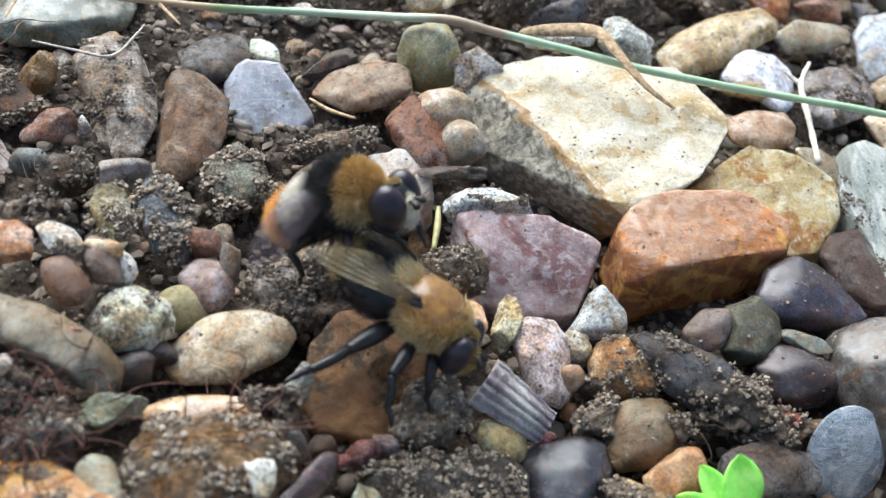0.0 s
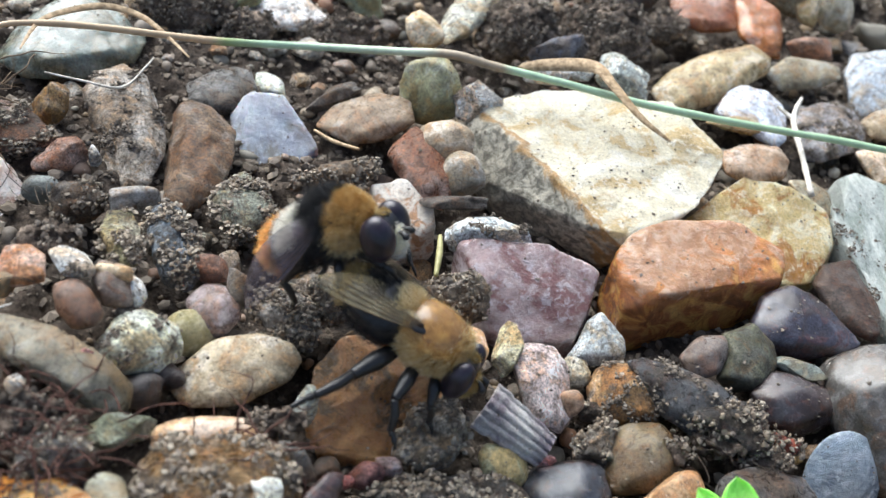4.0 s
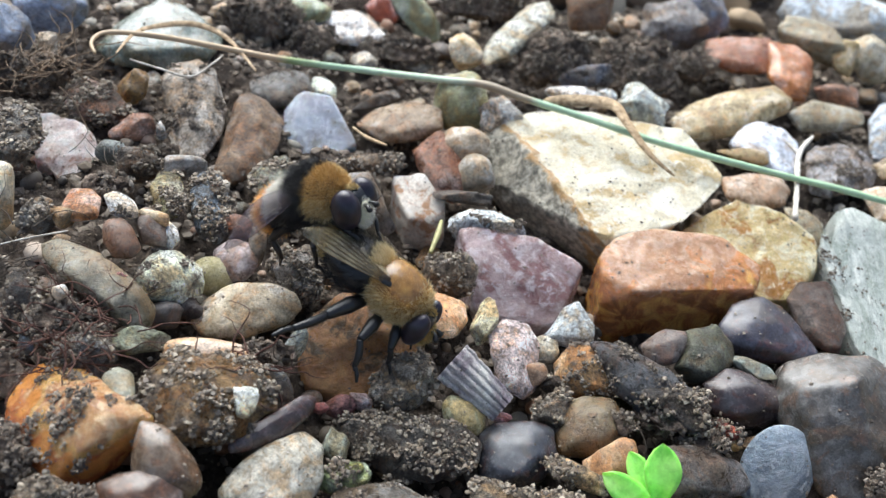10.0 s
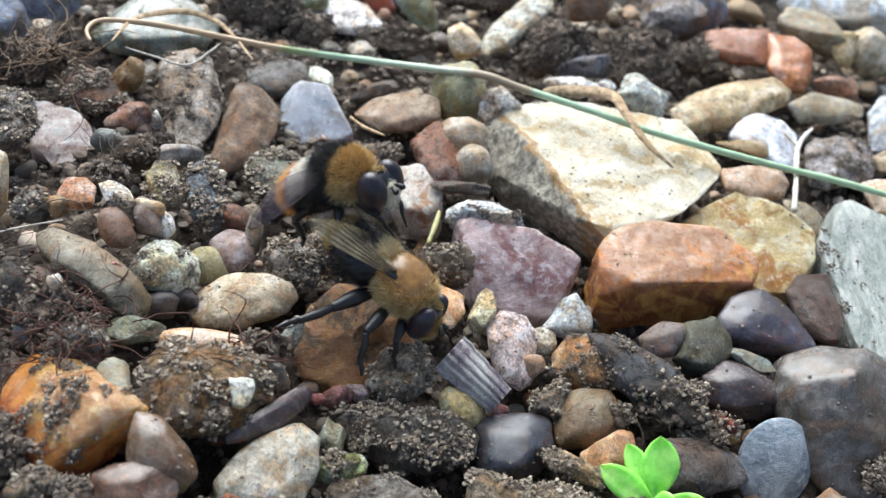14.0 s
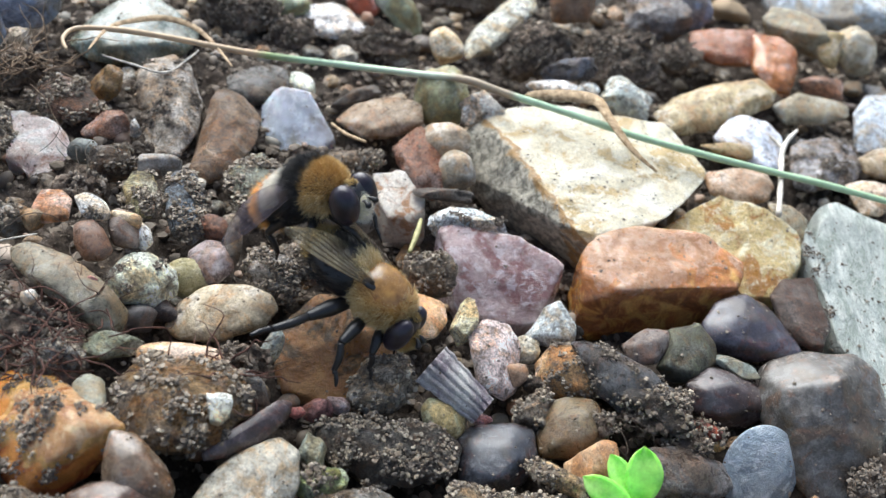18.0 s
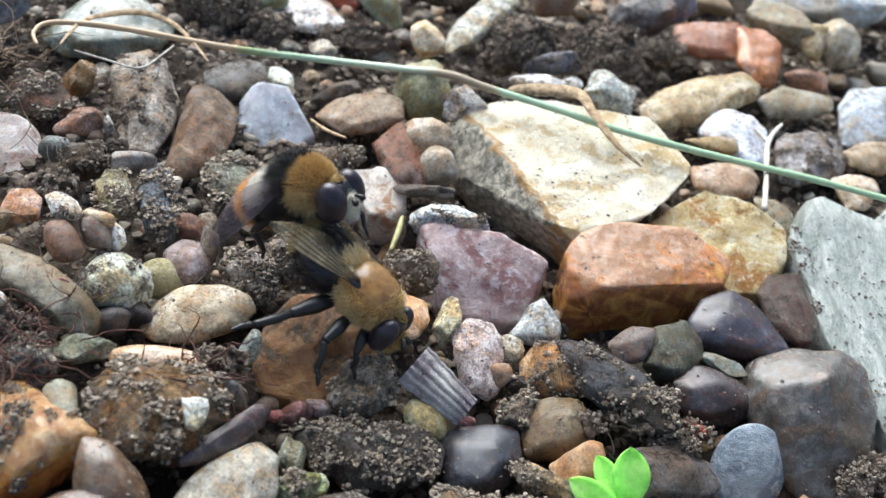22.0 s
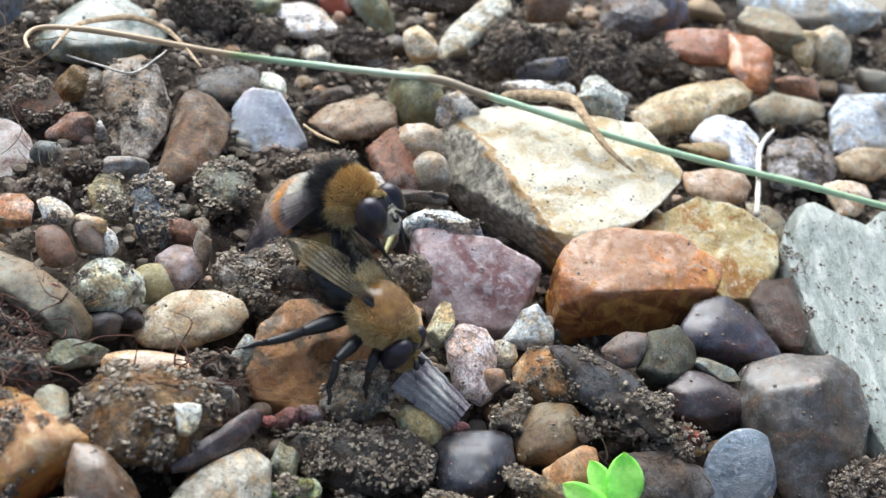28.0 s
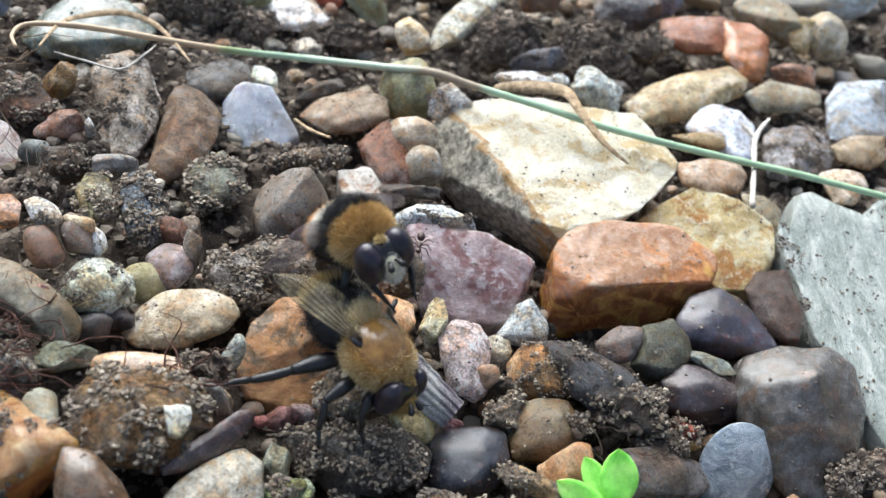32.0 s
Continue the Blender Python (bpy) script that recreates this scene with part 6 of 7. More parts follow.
FIBRE_D = [(-0.74, -6.19, 1.50), (-0.40, -4.17, 1.58), (-0.26, -2.52, 1.60)]
FIBRE_E = [(9.92, -30.01, 0.76), (9.44, -27.88, 0.56), (9.21, -26.55, 0.43)]
root_mat = plain("dry_root", "6b5644", 0.8, 0.2, "8a745c", 1.0)
red_root = plain("red_root", "3a2620", 0.8, 0.2, "644236", 1.0)
dark_fibre = plain("dark_fibre", "3a3129", 0.8, 0.2, "54483d", 1.0)


def tangle(name, place, spread, count, thick, material, label, seed):
    """A loose nest of wandering rootlets."""
    rng = np.random.default_rng(seed)
    ob = thing(name, label, "roots")
    for _ in range(count):
        p = np.array(place) + rng.normal(scale=spread, size=3) * (1, 1, 0.25)
        d = rng.normal(size=3) * (1, 0.8, 0.3)
        d /= np.linalg.norm(d)
        pts = []
        for _ in range(7):
            pts.append(tuple(p))
            d = d + rng.normal(scale=0.45, size=3) * (1, 1, 0.5)
            d /= np.linalg.norm(d)
            p = p + d * rng.uniform(0.5, 1.1)
        part("rootlet", mesh_of("rootlet", *tube(pts, [thick * k for k in (1, 1, 0.9, 0.85, 0.7, 0.5, 0.25)], 5, 3)), material, ob)
    return ob


tangle("root_tangle", ROOTS_A, 1.9, 60, 0.06, root_mat, "dry brown tangle of fine roots on soil", 21)
tangle("root_tangle", ROOTS_B, 1.6, 60, 0.05, red_root, "dark reddish tangle of rootlets between stones", 22)
tangle("root_tangle", ROOTS_C, 0.5, 14, 0.06, red_root, "small reddish rootlets beside a tan pebble", 23)
tangle("root_tangle", ROOTS_D, 1.8, 10, 0.04, dark_fibre, "few dark hair-thin fibres on soil", 24)


def strand(name, points, thick, material, label):
    ob = new(name, mesh_of(name, *tube(points, [thick * (0.6 + 0.4 * math.sin(math.pi * i / (len(points) - 1))) for i in range(len(points))], 6, 6)))
    ob.data.materials.append(material)
    tagged(ob, label, "plant fibre")


strand("fibre", FIBRE_A, 0.1, pale_straw, "pale dry plant fibre lying over a stone")
strand("fibre", FIBRE_B, 0.06, pale_straw, "hair-thin pale fibre on the soil")
strand("straw_bit", FIBRE_C, 0.16, straw_mat, "thin grey-brown straw between stones")
strand("sprout", FIBRE_D, 0.24, plain("sprout", "8f8a4e", 0.5, 0.4, "aaa26a", 1.0), "stubby yellowish sprout behind a pink stone")
strand("straw_bit", FIBRE_E, 0.22, plain("red_sliver", "5e332c", 0.6, 0.3, "7a4a40", 1.0), "dark red stalk sliver standing in gravel")

def stray_fibres():
    """Hair-thin bits of root that lie across the soil between stones."""
    rng = np.random.default_rng(31)
    for x, y, z, n in ((18.4, -16.2, -1.5, 9), (14.2, -18.0, -1.6, 4), (-22.5, -16.5, 5.4, 8), (-26.0, -4.0, 4.6, 6), (-10.2, -18.6, 3.0, 5), (-30.5, 2.5, 4.8, 6)):
        for _ in range(n):
            p = np.array((x, y, z)) + rng.normal(scale=(1.3, 1.1, 0.15))
            d = rng.normal(size=3) * (1, 0.8, 0.12)
            d *= rng.uniform(0.5, 1.3) / np.linalg.norm(d)
            bow = rng.normal(size=3) * (0.25, 0.25, 0.1)
            pts = [tuple(p - d), tuple(p - 0.4 * d + bow), tuple(p + 0.4 * d + bow), tuple(p + d)]
            strand("fibre", pts, rng.uniform(0.02, 0.04), dark_fibre, "hair-thin root fibre lying on damp soil")


stray_fibres()

# ---- the hoverflies ----
black_cuticle = plain("black_cuticle", "141416", 0.35, 0.5, "202024", 3.0)
gold_cuticle = plain("gold_cuticle", "744a18", 0.22, 0.6, "a4762e", 0.9)
face_mat = plain("pale_face", "e4dca8", 0.6, 0.3, "f4eecc", 4.0)
orange_face = plain("orange_face", "c98a3a", 0.6, 0.3, "dca454", 4.0)
vein_mat = plain("wing_vein", "2a1c10", 0.4, 0.4, "4a3418", 2.0)
dark_leg = plain("black_leg", "100f10", 0.4, 0.5, "1c1a1a", 3.0)
tan_hair = grain_material("tan_hair", ["c6923a", "dcae52", "aa7a26", "eed08a", "ba8832"], 0.6)
gold_hair = grain_material("gold_hair", ["c4a050", "ae8a3c", "dcc07a", "9a7a36"], 0.6)
fringe_hair = grain_material("fringe_hair", ["e6d29a", "f2e2b8", "d8bc78"], 0.6)
black_hair = grain_material("black_hair", ["0c0b0c", "151416", "1c1a1a", "100f10"], 0.6)
pale_hair = grain_material("pale_hair", ["e2dcc8", "eee9da", "d0c8b2", "f4f0e4"], 0.7)
orange_hair = grain_material("orange_hair", ["f0961c", "ffb038", "e08818", "ffc860"], 0.65)


def eye_material():
    m, nt, b = blank("compound_eye", 0.28, 0.5)
    vec = coords(nt, False)
    vo = nt.nodes.new("ShaderNodeTexVoronoi")
    vo.inputs["Scale"].default_value = 16.0
    nt.links.new(vec, vo.inputs["Vector"])
    nt.links.new(ramp(nt, noise_node(nt, vec, 1.2, 3), [(0.35, shade(lin("17121a"), 1)), (0.65, shade(lin("2c2430"), 1))]), b.inputs["Base Color"])
    bump(nt, b, vo.outputs["Distance"], 0.25, 0.03)
    return m


def wing_material(name, alpha, code, code2):
    m, nt, b = blank(name, 0.22, 0.6)
    vec = coords(nt, False)
    n = noise_node(nt, vec, 0.8, 4)
    nt.links.new(ramp(nt, n, [(0.3, shade(lin(code), 1)), (0.7, shade(lin(code2), 1))]), b.inputs["Base Color"])
    b.inputs["Alpha"].default_value = alpha
    return m


eye_mat = eye_material()
# The clear wing's pale blotches put yellowish reflections into its colour.
wing_mat, dark_wing = wing_material("clear_wing", 0.26, "4a3c28", "c0b084"), wing_material("smoky_wing", 0.3, "2c252b", "6a5c62")


def ovoid(center, size, bumps=0.03, level=4, taper=0.0, seed=1):
    v, f = ICO[level]
    out = []
    for p in v:
        r = 1 + bumps * fractal(p + Vector((seed, 0, 0)), 2.0, 2)
        k = 1 + taper * p[0]
        out.append((p[0] * size[0] * r, p[1] * size[1] * r * k, p[2] * size[2] * r * k))
    return np.array(out) + center, f


def fur(center, size, count, length, seed, test, taper=0.0, thick=0.013, sweep=0.8, wild=0.3):
    """Fine hairs that stand out of an ovoid, lean back and bend; test picks the roots by their directions."""
    rng = np.random.default_rng(seed)
    d = rng.normal(size=(count * 14, 3))
    d /= np.linalg.norm(d, axis=1)[:, None]
    ragged = d + rng.normal(scale=0.05, size=d.shape)
    d = d[test(ragged[:, 0], ragged[:, 1], ragged[:, 2])][:count]
    n = len(d)
    size = np.array(size)
    k = 1 + taper * d[:, :1]
    p = d * size * np.concatenate([np.ones((n, 1)), k, k], 1)
    out = d / size
    out /= np.linalg.norm(out, axis=1)[:, None]
    lock = np.array([noise.noise_vector(Vector(q) * 1.6) for q in p])
    way = out + (-sweep, 0, 0.05) + wild * rng.normal(size=(n, 3)) + 0.55 * lock
    way /= np.linalg.norm(way, axis=1)[:, None]
    a = np.cross(way, rng.normal(size=(n, 3)))
    a /= np.linalg.norm(a, axis=1)[:, None]
    b = np.cross(way, a)
    ln = length * rng.uniform(0.5, 1.25, (n, 1))
    root = p * 0.97 + center
    mid = root + way * ln * 0.55
    tip = mid + (way + (-0.35 * np.sign(sweep), 0, -0.12) + 0.15 * rng.normal(size=(n, 3))) * ln * 0.5
    c1, c2, c3 = a * thick, (-0.5 * a + 0.87 * b) * thick, (-0.5 * a - 0.87 * b) * thick
    V = np.stack([root + c1, root + c2, root + c3, mid + c1 * 0.8, mid + c2 * 0.8, mid + c3 * 0.8, tip], 1).reshape(-1, 3)
    one = np.array([[0, 1, 4], [0, 4, 3], [1, 2, 5], [1, 5, 4], [2, 0, 3], [2, 3, 5], [3, 4, 6], [4, 5, 6], [5, 3, 6]])
    F = (one[None] + 7 * np.arange(n)[:, None, None]).reshape(-1, 3)
    return V * MM, F.tolist()


def add_fur(parent, label, material, *args, **kw):
    V, F = fur(*args, **kw)
    return part("fur", mesh_of("fur", V, F, False), material, parent, label)


def wing_shape(length, width, side):
    """A rounded fly's wing along -x from its root, a little cambered, with real thickness."""
    nu, nv = 18, 8
    V, F = [], []
    for layer in (0, 1):
        for i in range(nu + 1):
            s = i / nu
            lead = width * 0.18 * math.sin(math.pi * s) ** 0.6
            trail = -width * 0.82 * math.sin(math.pi * min(1, 0.06 + 0.94 * s) ** 0.95) ** 0.55
            if s > 0.985:
                lead, trail = lead * 0.5, trail * 0.6
            for j in range(nv + 1):
                q = j / nv
                y = lead + (trail - lead) * q
                z = 0.18 * math.sin(6 * s + 5 * q) * 0.4 + 0.25 * math.sin(math.pi * q) - 0.02 * layer
                V.append((-s * length * MM, side * y * MM, z * MM))
    n = (nu + 1) * (nv + 1)
    for i in range(nu):
        for j in range(nv):
            a = i * (nv + 1) + j
            F.append([a, a + 1, a + nv + 2, a + nv + 1])
            F.append([n + a, n + a + nv + 1, n + a + nv + 2, n + a + 1])
    return V, F


def veins(length, width, side, thick):
    for k in range(6):
        q = k / 5
        pts = []
        for i in range(7):
            s = 0.03 + 0.9 * i / 6
            lead = width * 0.18 * math.sin(math.pi * s) ** 0.6
            trail = -width * 0.82 * math.sin(math.pi * s) ** 0.55
            spread = q * (0.35 + 0.55 * s)
            y = lead + (trail - lead) * spread
            pts.append((-s * length, side * y, 0.03 + 0.25 * math.sin(math.pi * spread) + 0.072 * math.sin(6 * s + 5 * spread)))
        yield tube(pts, [thick * (1 - 0.08 * i) for i in range(7)], 5, 3)


def leg(parent, hip, knee, ankle, toe, fat):
    """A thick thigh, a shin with bristles, a foot of five short joints and two claws."""
    mid = tuple(0.5 * (a + b) + c for a, b, c in zip(hip, knee, (0, 0, 0.15)))
    thigh = part("leg", mesh_of("leg", *tube([hip, mid, knee], [fat * 0.7, fat * 1.05, fat * 0.55], 10, 6)), dark_leg, parent)
    bend = tuple(0.5 * (a + b) + c for a, b, c in zip(knee, ankle, (0.1, 0, 0.1)))
    part("shin", mesh_of("shin", *tube([knee, bend, ankle], [fat * 0.5, fat * 0.58, fat * 0.4], 8, 5)), dark_leg, thigh)
    n = 5
    pts = [tuple(a + (b - a) * i / n + c for a, b, c in zip(ankle, toe, (0, 0, 0.16 * math.sin(math.pi * i / n)))) for i in range(n + 1)]
    part("foot", mesh_of("foot", *tube(pts, [fat * 0.32, fat * 0.42, fat * 0.3, fat * 0.38, fat * 0.28, fat * 0.2], 7, 3, 0.2)), dark_leg, thigh)
    # bristles along thigh and shin
    rng = np.random.default_rng(int(abs(hip[0] * 91 + knee[1] * 37 + 50)))
    V, F = [], []
    for a, b, r in ((hip, knee, fat), (knee, ankle, fat * 0.55)):
        a, b = np.array(a), np.array(b)
        axis = (b - a) / np.linalg.norm(b - a)
        for _ in range(70):
            q = rng.normal(size=3)
            q -= axis * (q @ axis)
            q /= np.linalg.norm(q)
            p = a + (b - a) * rng.uniform(0.08, 0.97) + q * r * 0.85
            e = np.cross(axis, q) * 0.012
            i = len(V)
            V += [p + e, p - e, p + axis * 0.02, p + q * rng.uniform(0.12, 0.3) + axis * 0.15]
            F += [[i, i + 1, i + 3], [i + 1, i + 2, i + 3], [i + 2, i, i + 3]]
    part("bristles", mesh_of("bristles", np.array(V) * MM, F, False), black_hair, thigh)


def hoverfly(male):
    label = ("furry hoverfly with tan collar, black waist and orange tail, wings quivering" if male
             else "furry golden-brown hoverfly gripping a stone, wings folded back")
    ob = thing("hoverfly", label, "insect", "mating hoverflies")
    # thorax
    ts = (2.3, 2.05, 1.95) if male else (2.45, 2.05, 1.9)
    v, f = ovoid((0, 0, 0), ts)
    th = part("thorax", mesh_of("thorax", v * MM, f), gold_cuticle if not male else black_cuticle, ob, "" if male else "glossy brown thorax")
    if male:
        add_fur(th, "dense tan collar fur", tan_hair, (0, 0, 0), ts, 11000, 0.5, 3, lambda x, y, z: (x > 0.12) & (z > -0.4), sweep=0.45)
        add_fur(th, "black fur band", black_hair, (0, 0, 0), ts, 9000, 0.75, 4, lambda x, y, z: (x <= 0.15) | ((z < -0.3) & (x < 0.5)), sweep=0.5)
        add_fur(th, "pale yellow fur on the flank", fringe_hair, (0, 0, 0), ts, 2200, 0.6, 14, lambda x, y, z: (x > 0.1) & (z < 0.25) & (z > -0.75), sweep=0.3)
    else:
        add_fur(th, "dense golden fur", tan_hair, (0, 0, 0), ts, 12000, 0.42, 5, lambda x, y, z: (z < 0.42) | (np.abs(x) > 0.66), sweep=0.5)
        add_fur(th, "pale gold fringe of hair", fringe_hair, (0, 0, 0), ts, 5200, 0.52, 7, lambda x, y, z: (x > 0.6) | ((z < 0.15) & (z > -0.8)) | ((x < -0.66) & (z > 0)), sweep=0.5)
        add_fur(th, "short thin golden fur on the back", gold_hair, (0, 0, 0), ts, 1100, 0.2, 6, lambda x, y, z: z > 0.45, thick=0.007, sweep=1.2)
        v, f = ovoid((-2.2, 0, 0.95), (0.75, 1.15, 0.55))
        sc = part("scutellum", mesh_of("scutellum", v * MM, f), gold_cuticle, ob, "small brown plate behind the back")
        add_fur(sc, "pale gold fringe of hair", fringe_hair, (-2.2, 0, 0.95), (0.75, 1.15, 0.55), 1500, 0.5, 15, lambda x, y, z: z > -0.3)
    # head
    k = 1.0 if male else 0.92
    head_c = np.array((3.0, 0, -0.5)) if male else np.array((2.6, 0, -0.8))
    v, f = ovoid(head_c, np.array((0.95, 1.85, 1.5)) * k)
    hd = part("head", mesh_of("head", v * MM, f), black_cuticle, ob)
    gap = 1.06 if male else 1.2
    for s in (-1, 1):
        v, f = ovoid(head_c + np.array((0.06, s * gap, 0.2)) * k, np.array((1.1, 0.98, 1.5) if male else (0.88, 0.78, 1.5)) * k, 0.0)
        part("eye", mesh_of("eye", v * MM, f), eye_mat, hd, "large dark glossy compound eye")
        root = head_c + np.array((1.0, s * 0.2, 0.28)) * k
        V, F = tube([tuple(root), tuple(root + (0.3, s * 0.08, 0.08)), tuple(root + (0.62, s * 0.22, -0.1)), tuple(root + (0.75, s * 0.26, -0.22))], [0.09, 0.13, 0.24, 0.1], 8, 4)
        antenna = part("antenna", mesh_of("antenna", V, F), dark_leg, hd, "short black clubbed antenna")
        V, F = tube([tuple(root + (0.55, s * 0.2, 0.1)), tuple(root + (0.85, s * 0.3, 0.42)), tuple(root + (1.1, s * 0.42, 0.62))], [0.03, 0.025, 0.012], 5, 3)
        part("arista", mesh_of("arista", V, F), dark_leg, antenna)
    fs = np.array((0.72, 0.62, 1.05)) * k
    fp = head_c + np.array((0.55, 0, -0.35)) * k
    v, f = ovoid(fp, fs, 0.06)
    fc = part("face", mesh_of("face", v * MM, f), face_mat if male else orange_face, hd, "pale cream face" if male else "orange-yellow face")
    add_fur(fc, "short pale face hair", pale_hair if male else gold_hair, tuple(fp), tuple(fs), 1400, 0.3, 8, lambda x, y, z: x > -0.1, sweep=-0.3)
    v, f = ovoid(head_c + np.array((0.5, 0, -1.25)) * k, (0.45, 0.4, 0.4), 0.05, 3)
    part("mouthparts", mesh_of("mouthparts", v * MM, f), dark_leg, hd)
    v, f = ovoid(head_c + np.array((0.15, 0, 1.35)) * k, (0.35, 0.3, 0.25), 0.05, 3)
    tuft = part("crown", mesh_of("crown", v * MM, f), black_cuticle, hd)
    add_fur(tuft, "tuft of golden hair between the eyes", gold_hair, tuple(head_c + np.array((0.15, 0, 1.35)) * k), (0.35, 0.3, 0.25), 260, 0.3, 18, lambda x, y, z: z > 0.2)
    # abdomen
    ab = np.array((-3.5, 0, -0.4))
    asz = (2.6, 2.35, 1.75)
    v, f = ovoid(ab, asz, 0.03, 4, 0.16)
    bd = part("abdomen", mesh_of("abdomen", v * MM, f), black_cuticle, ob)
    if male:
        bd.matrix_basis = pose(0.2 * MM, 0, 0.3 * MM, 0, -24, 0)
        add_fur(bd, "pale cream fur band", pale_hair, tuple(ab), asz, 3600, 0.6, 9, lambda x, y, z: (x > -0.05) & (x < 0.5) & (z > 0.2), taper=0.16)
        add_fur(bd, "black fur", black_hair, tuple(ab), asz, 4500, 0.5, 10, lambda x, y, z: (x > -0.42) & ~((x > -0.05) & (x < 0.5) & (z > 0.2)), taper=0.16)
        add_fur(bd, "orange tail fur", orange_hair, tuple(ab), asz, 5500, 0.75, 11, lambda x, y, z: x <= -0.34, taper=0.16, sweep=0.4)
    else:
        add_fur(bd, "dark brown fur", black_hair, tuple(ab), asz, 3000, 0.5, 12, lambda x, y, z: x > -0.6, taper=0.16)
        add_fur(bd, "tan tail fur", gold_hair, tuple(ab), asz, 1200, 0.55, 13, lambda x, y, z: x <= -0.6, taper=0.16)
    # wings
    for s in (-1, 1):
        long, wide = (6.6, 2.5) if male else (6.9, 2.5)
        V, F = wing_shape(long, wide, s)
        w = part("wing", mesh_of("wing", V, F), dark_wing if male else wing_mat, ob, "smoky brown veined wing" if male else "clear yellowish wing with dark veins, pale reflections in its colour")
        w.matrix_basis = wing_pose(male, s, 0.0)
        for V, F in veins(long, wide, s, 0.022 if male else 0.03):
            part("vein", mesh_of("vein", V, F), vein_mat, w)
        v, f = ovoid((-0.35, s * -0.1, 0.02), (0.6, 0.38, 0.2), 0.05, 3)
        part("wing_base", mesh_of("wing_base", v * MM, f), black_cuticle, w, "black scaly wing base")
    # legs: front, middle, hind
    if male:
        rows = (((1.4, 0.9, -1.5), (3.4, 1.4, -1.9), (3.9, 1.0, -3.0), (4.3, 0.8, -3.8), 0.3),
                ((0.2, 1.0, -1.6), (0.9, 2.7, -3.0), (0.6, 2.4, -4.6), (1.1, 2.1, -5.4), 0.33),
                ((-1.1, 1.0, -1.5), (-3.4, 2.3, -3.3), (-3.0, 2.0, -5.0), (-3.5, 1.8, -5.8), 0.44))
    else:
        rows = (((1.5, 0.9, -1.4), (2.3, 2.1, -2.5), (2.8, 1.9, -3.7), (3.4, 1.8, -4.3), 0.38),
                ((0.3, 1.1, -1.5), (0.4, 3.6, -2.4), (1.3, 4.1, -4.0), (2.1, 4.4, -4.6), 0.46),
                ((-1.1, 1.1, -1.4), (-2.3, 4.0, -2.5), (-3.2, 6.2, -3.3), (-3.8, 7.6, -3.7), 0.56))
    for hip, knee, ankle, toe, fat in rows:
        for s in (-1, 1):
            leg(ob, *[(x, y * s, z) for x, y, z in (hip, knee, ankle, toe)], fat)
    ob.scale = (0.9,) * 3 if male else (0.95,) * 3
    return ob


def wing_pose(male, s, beat):
    """Root, spread and lift of a wing; beat swings it up and down."""
    if male:
        return pose(-0.3 * MM, s * 1.7 * MM, 0.6 * MM, s * (-20 + 0.8 * beat), -26 + 0.6 * beat, s * (-40 + 0.7 * beat))
    return pose(-0.5 * MM, s * 1.5 * MM, 1.0 * MM, s * -12, -4 + beat, s * (-14 + 0.3 * beat))


upper_fly = hoverfly(True)
lower_fly = hoverfly(False)

ant_mat = plain("ant_cuticle", "2c1a12", 0.35, 0.5, "452a1c", 4.0)


def build_ant():
    ob = thing("ant", "small dark brown ant walking over a pink stone", "insect")
    for name, c, size in (("head", (0.75, 0, 0.32), (0.26, 0.24, 0.2)), ("thorax", (0.2, 0, 0.34), (0.4, 0.17, 0.17)), ("waist", (-0.2, 0, 0.3), (0.1, 0.08, 0.12)), ("abdomen", (-0.65, 0, 0.34), (0.42, 0.3, 0.28))):
        v, f = ovoid(np.array(c), size, 0.03, 2)
        part(name, mesh_of(name, v * MM, f), ant_mat, ob)
    for s in (-1, 1):
        for x0, x1 in ((0.4, 0.9), (0.2, 0.2), (0.05, -0.65)):
            pts = [(x0, s * 0.12, 0.3), (0.5 * (x0 + x1), s * 0.5, 0.52), (x1 * 0.9, s * 0.75, 0.15), (x1, s * 0.95, 0.0)]
            part("leg", mesh_of("leg", *tube(pts, [0.05, 0.045, 0.035, 0.02], 5, 3)), ant_mat, ob)
        part("antenna", mesh_of("antenna", *tube([(0.95, s * 0.1, 0.4), (1.15, s * 0.3, 0.55), (1.45, s * 0.35, 0.3)], [0.035, 0.03, 0.03], 5, 3)), ant_mat, ob)
    return ob


ant = build_ant()

# ---- loose crumbs of soil, and the gravel that fills the rest ----
def build_crumbs():
    rng = np.random.default_rng(5)
    for name, n, lo, hi, material, label in (("soil_crumbs", 30000, 0.08, 0.6, crumb_mat, "loose dark crumbs of soil between stones"),
                                              ("sand_grains", 6000, 0.07, 0.2, sand_mat, "scattered pale sand grains on the soil")):
        x, y = rng.uniform(-45, 55, n), rng.uniform(-42, 60, n)
        z = soil_height(x, y)
        s = lo + (hi - lo) * rng.uniform(0, 1, n) ** 3.2
        V, F = grains(np.c_[x, y, z + s * 0.3], s, rng)
        ob = new(name, mesh_of(name, V, F, False))
        ob.data.materials.append(material)
        tagged(ob, label, "soil" if "soil" in name else "sand", kind="stuff")


build_crumbs()


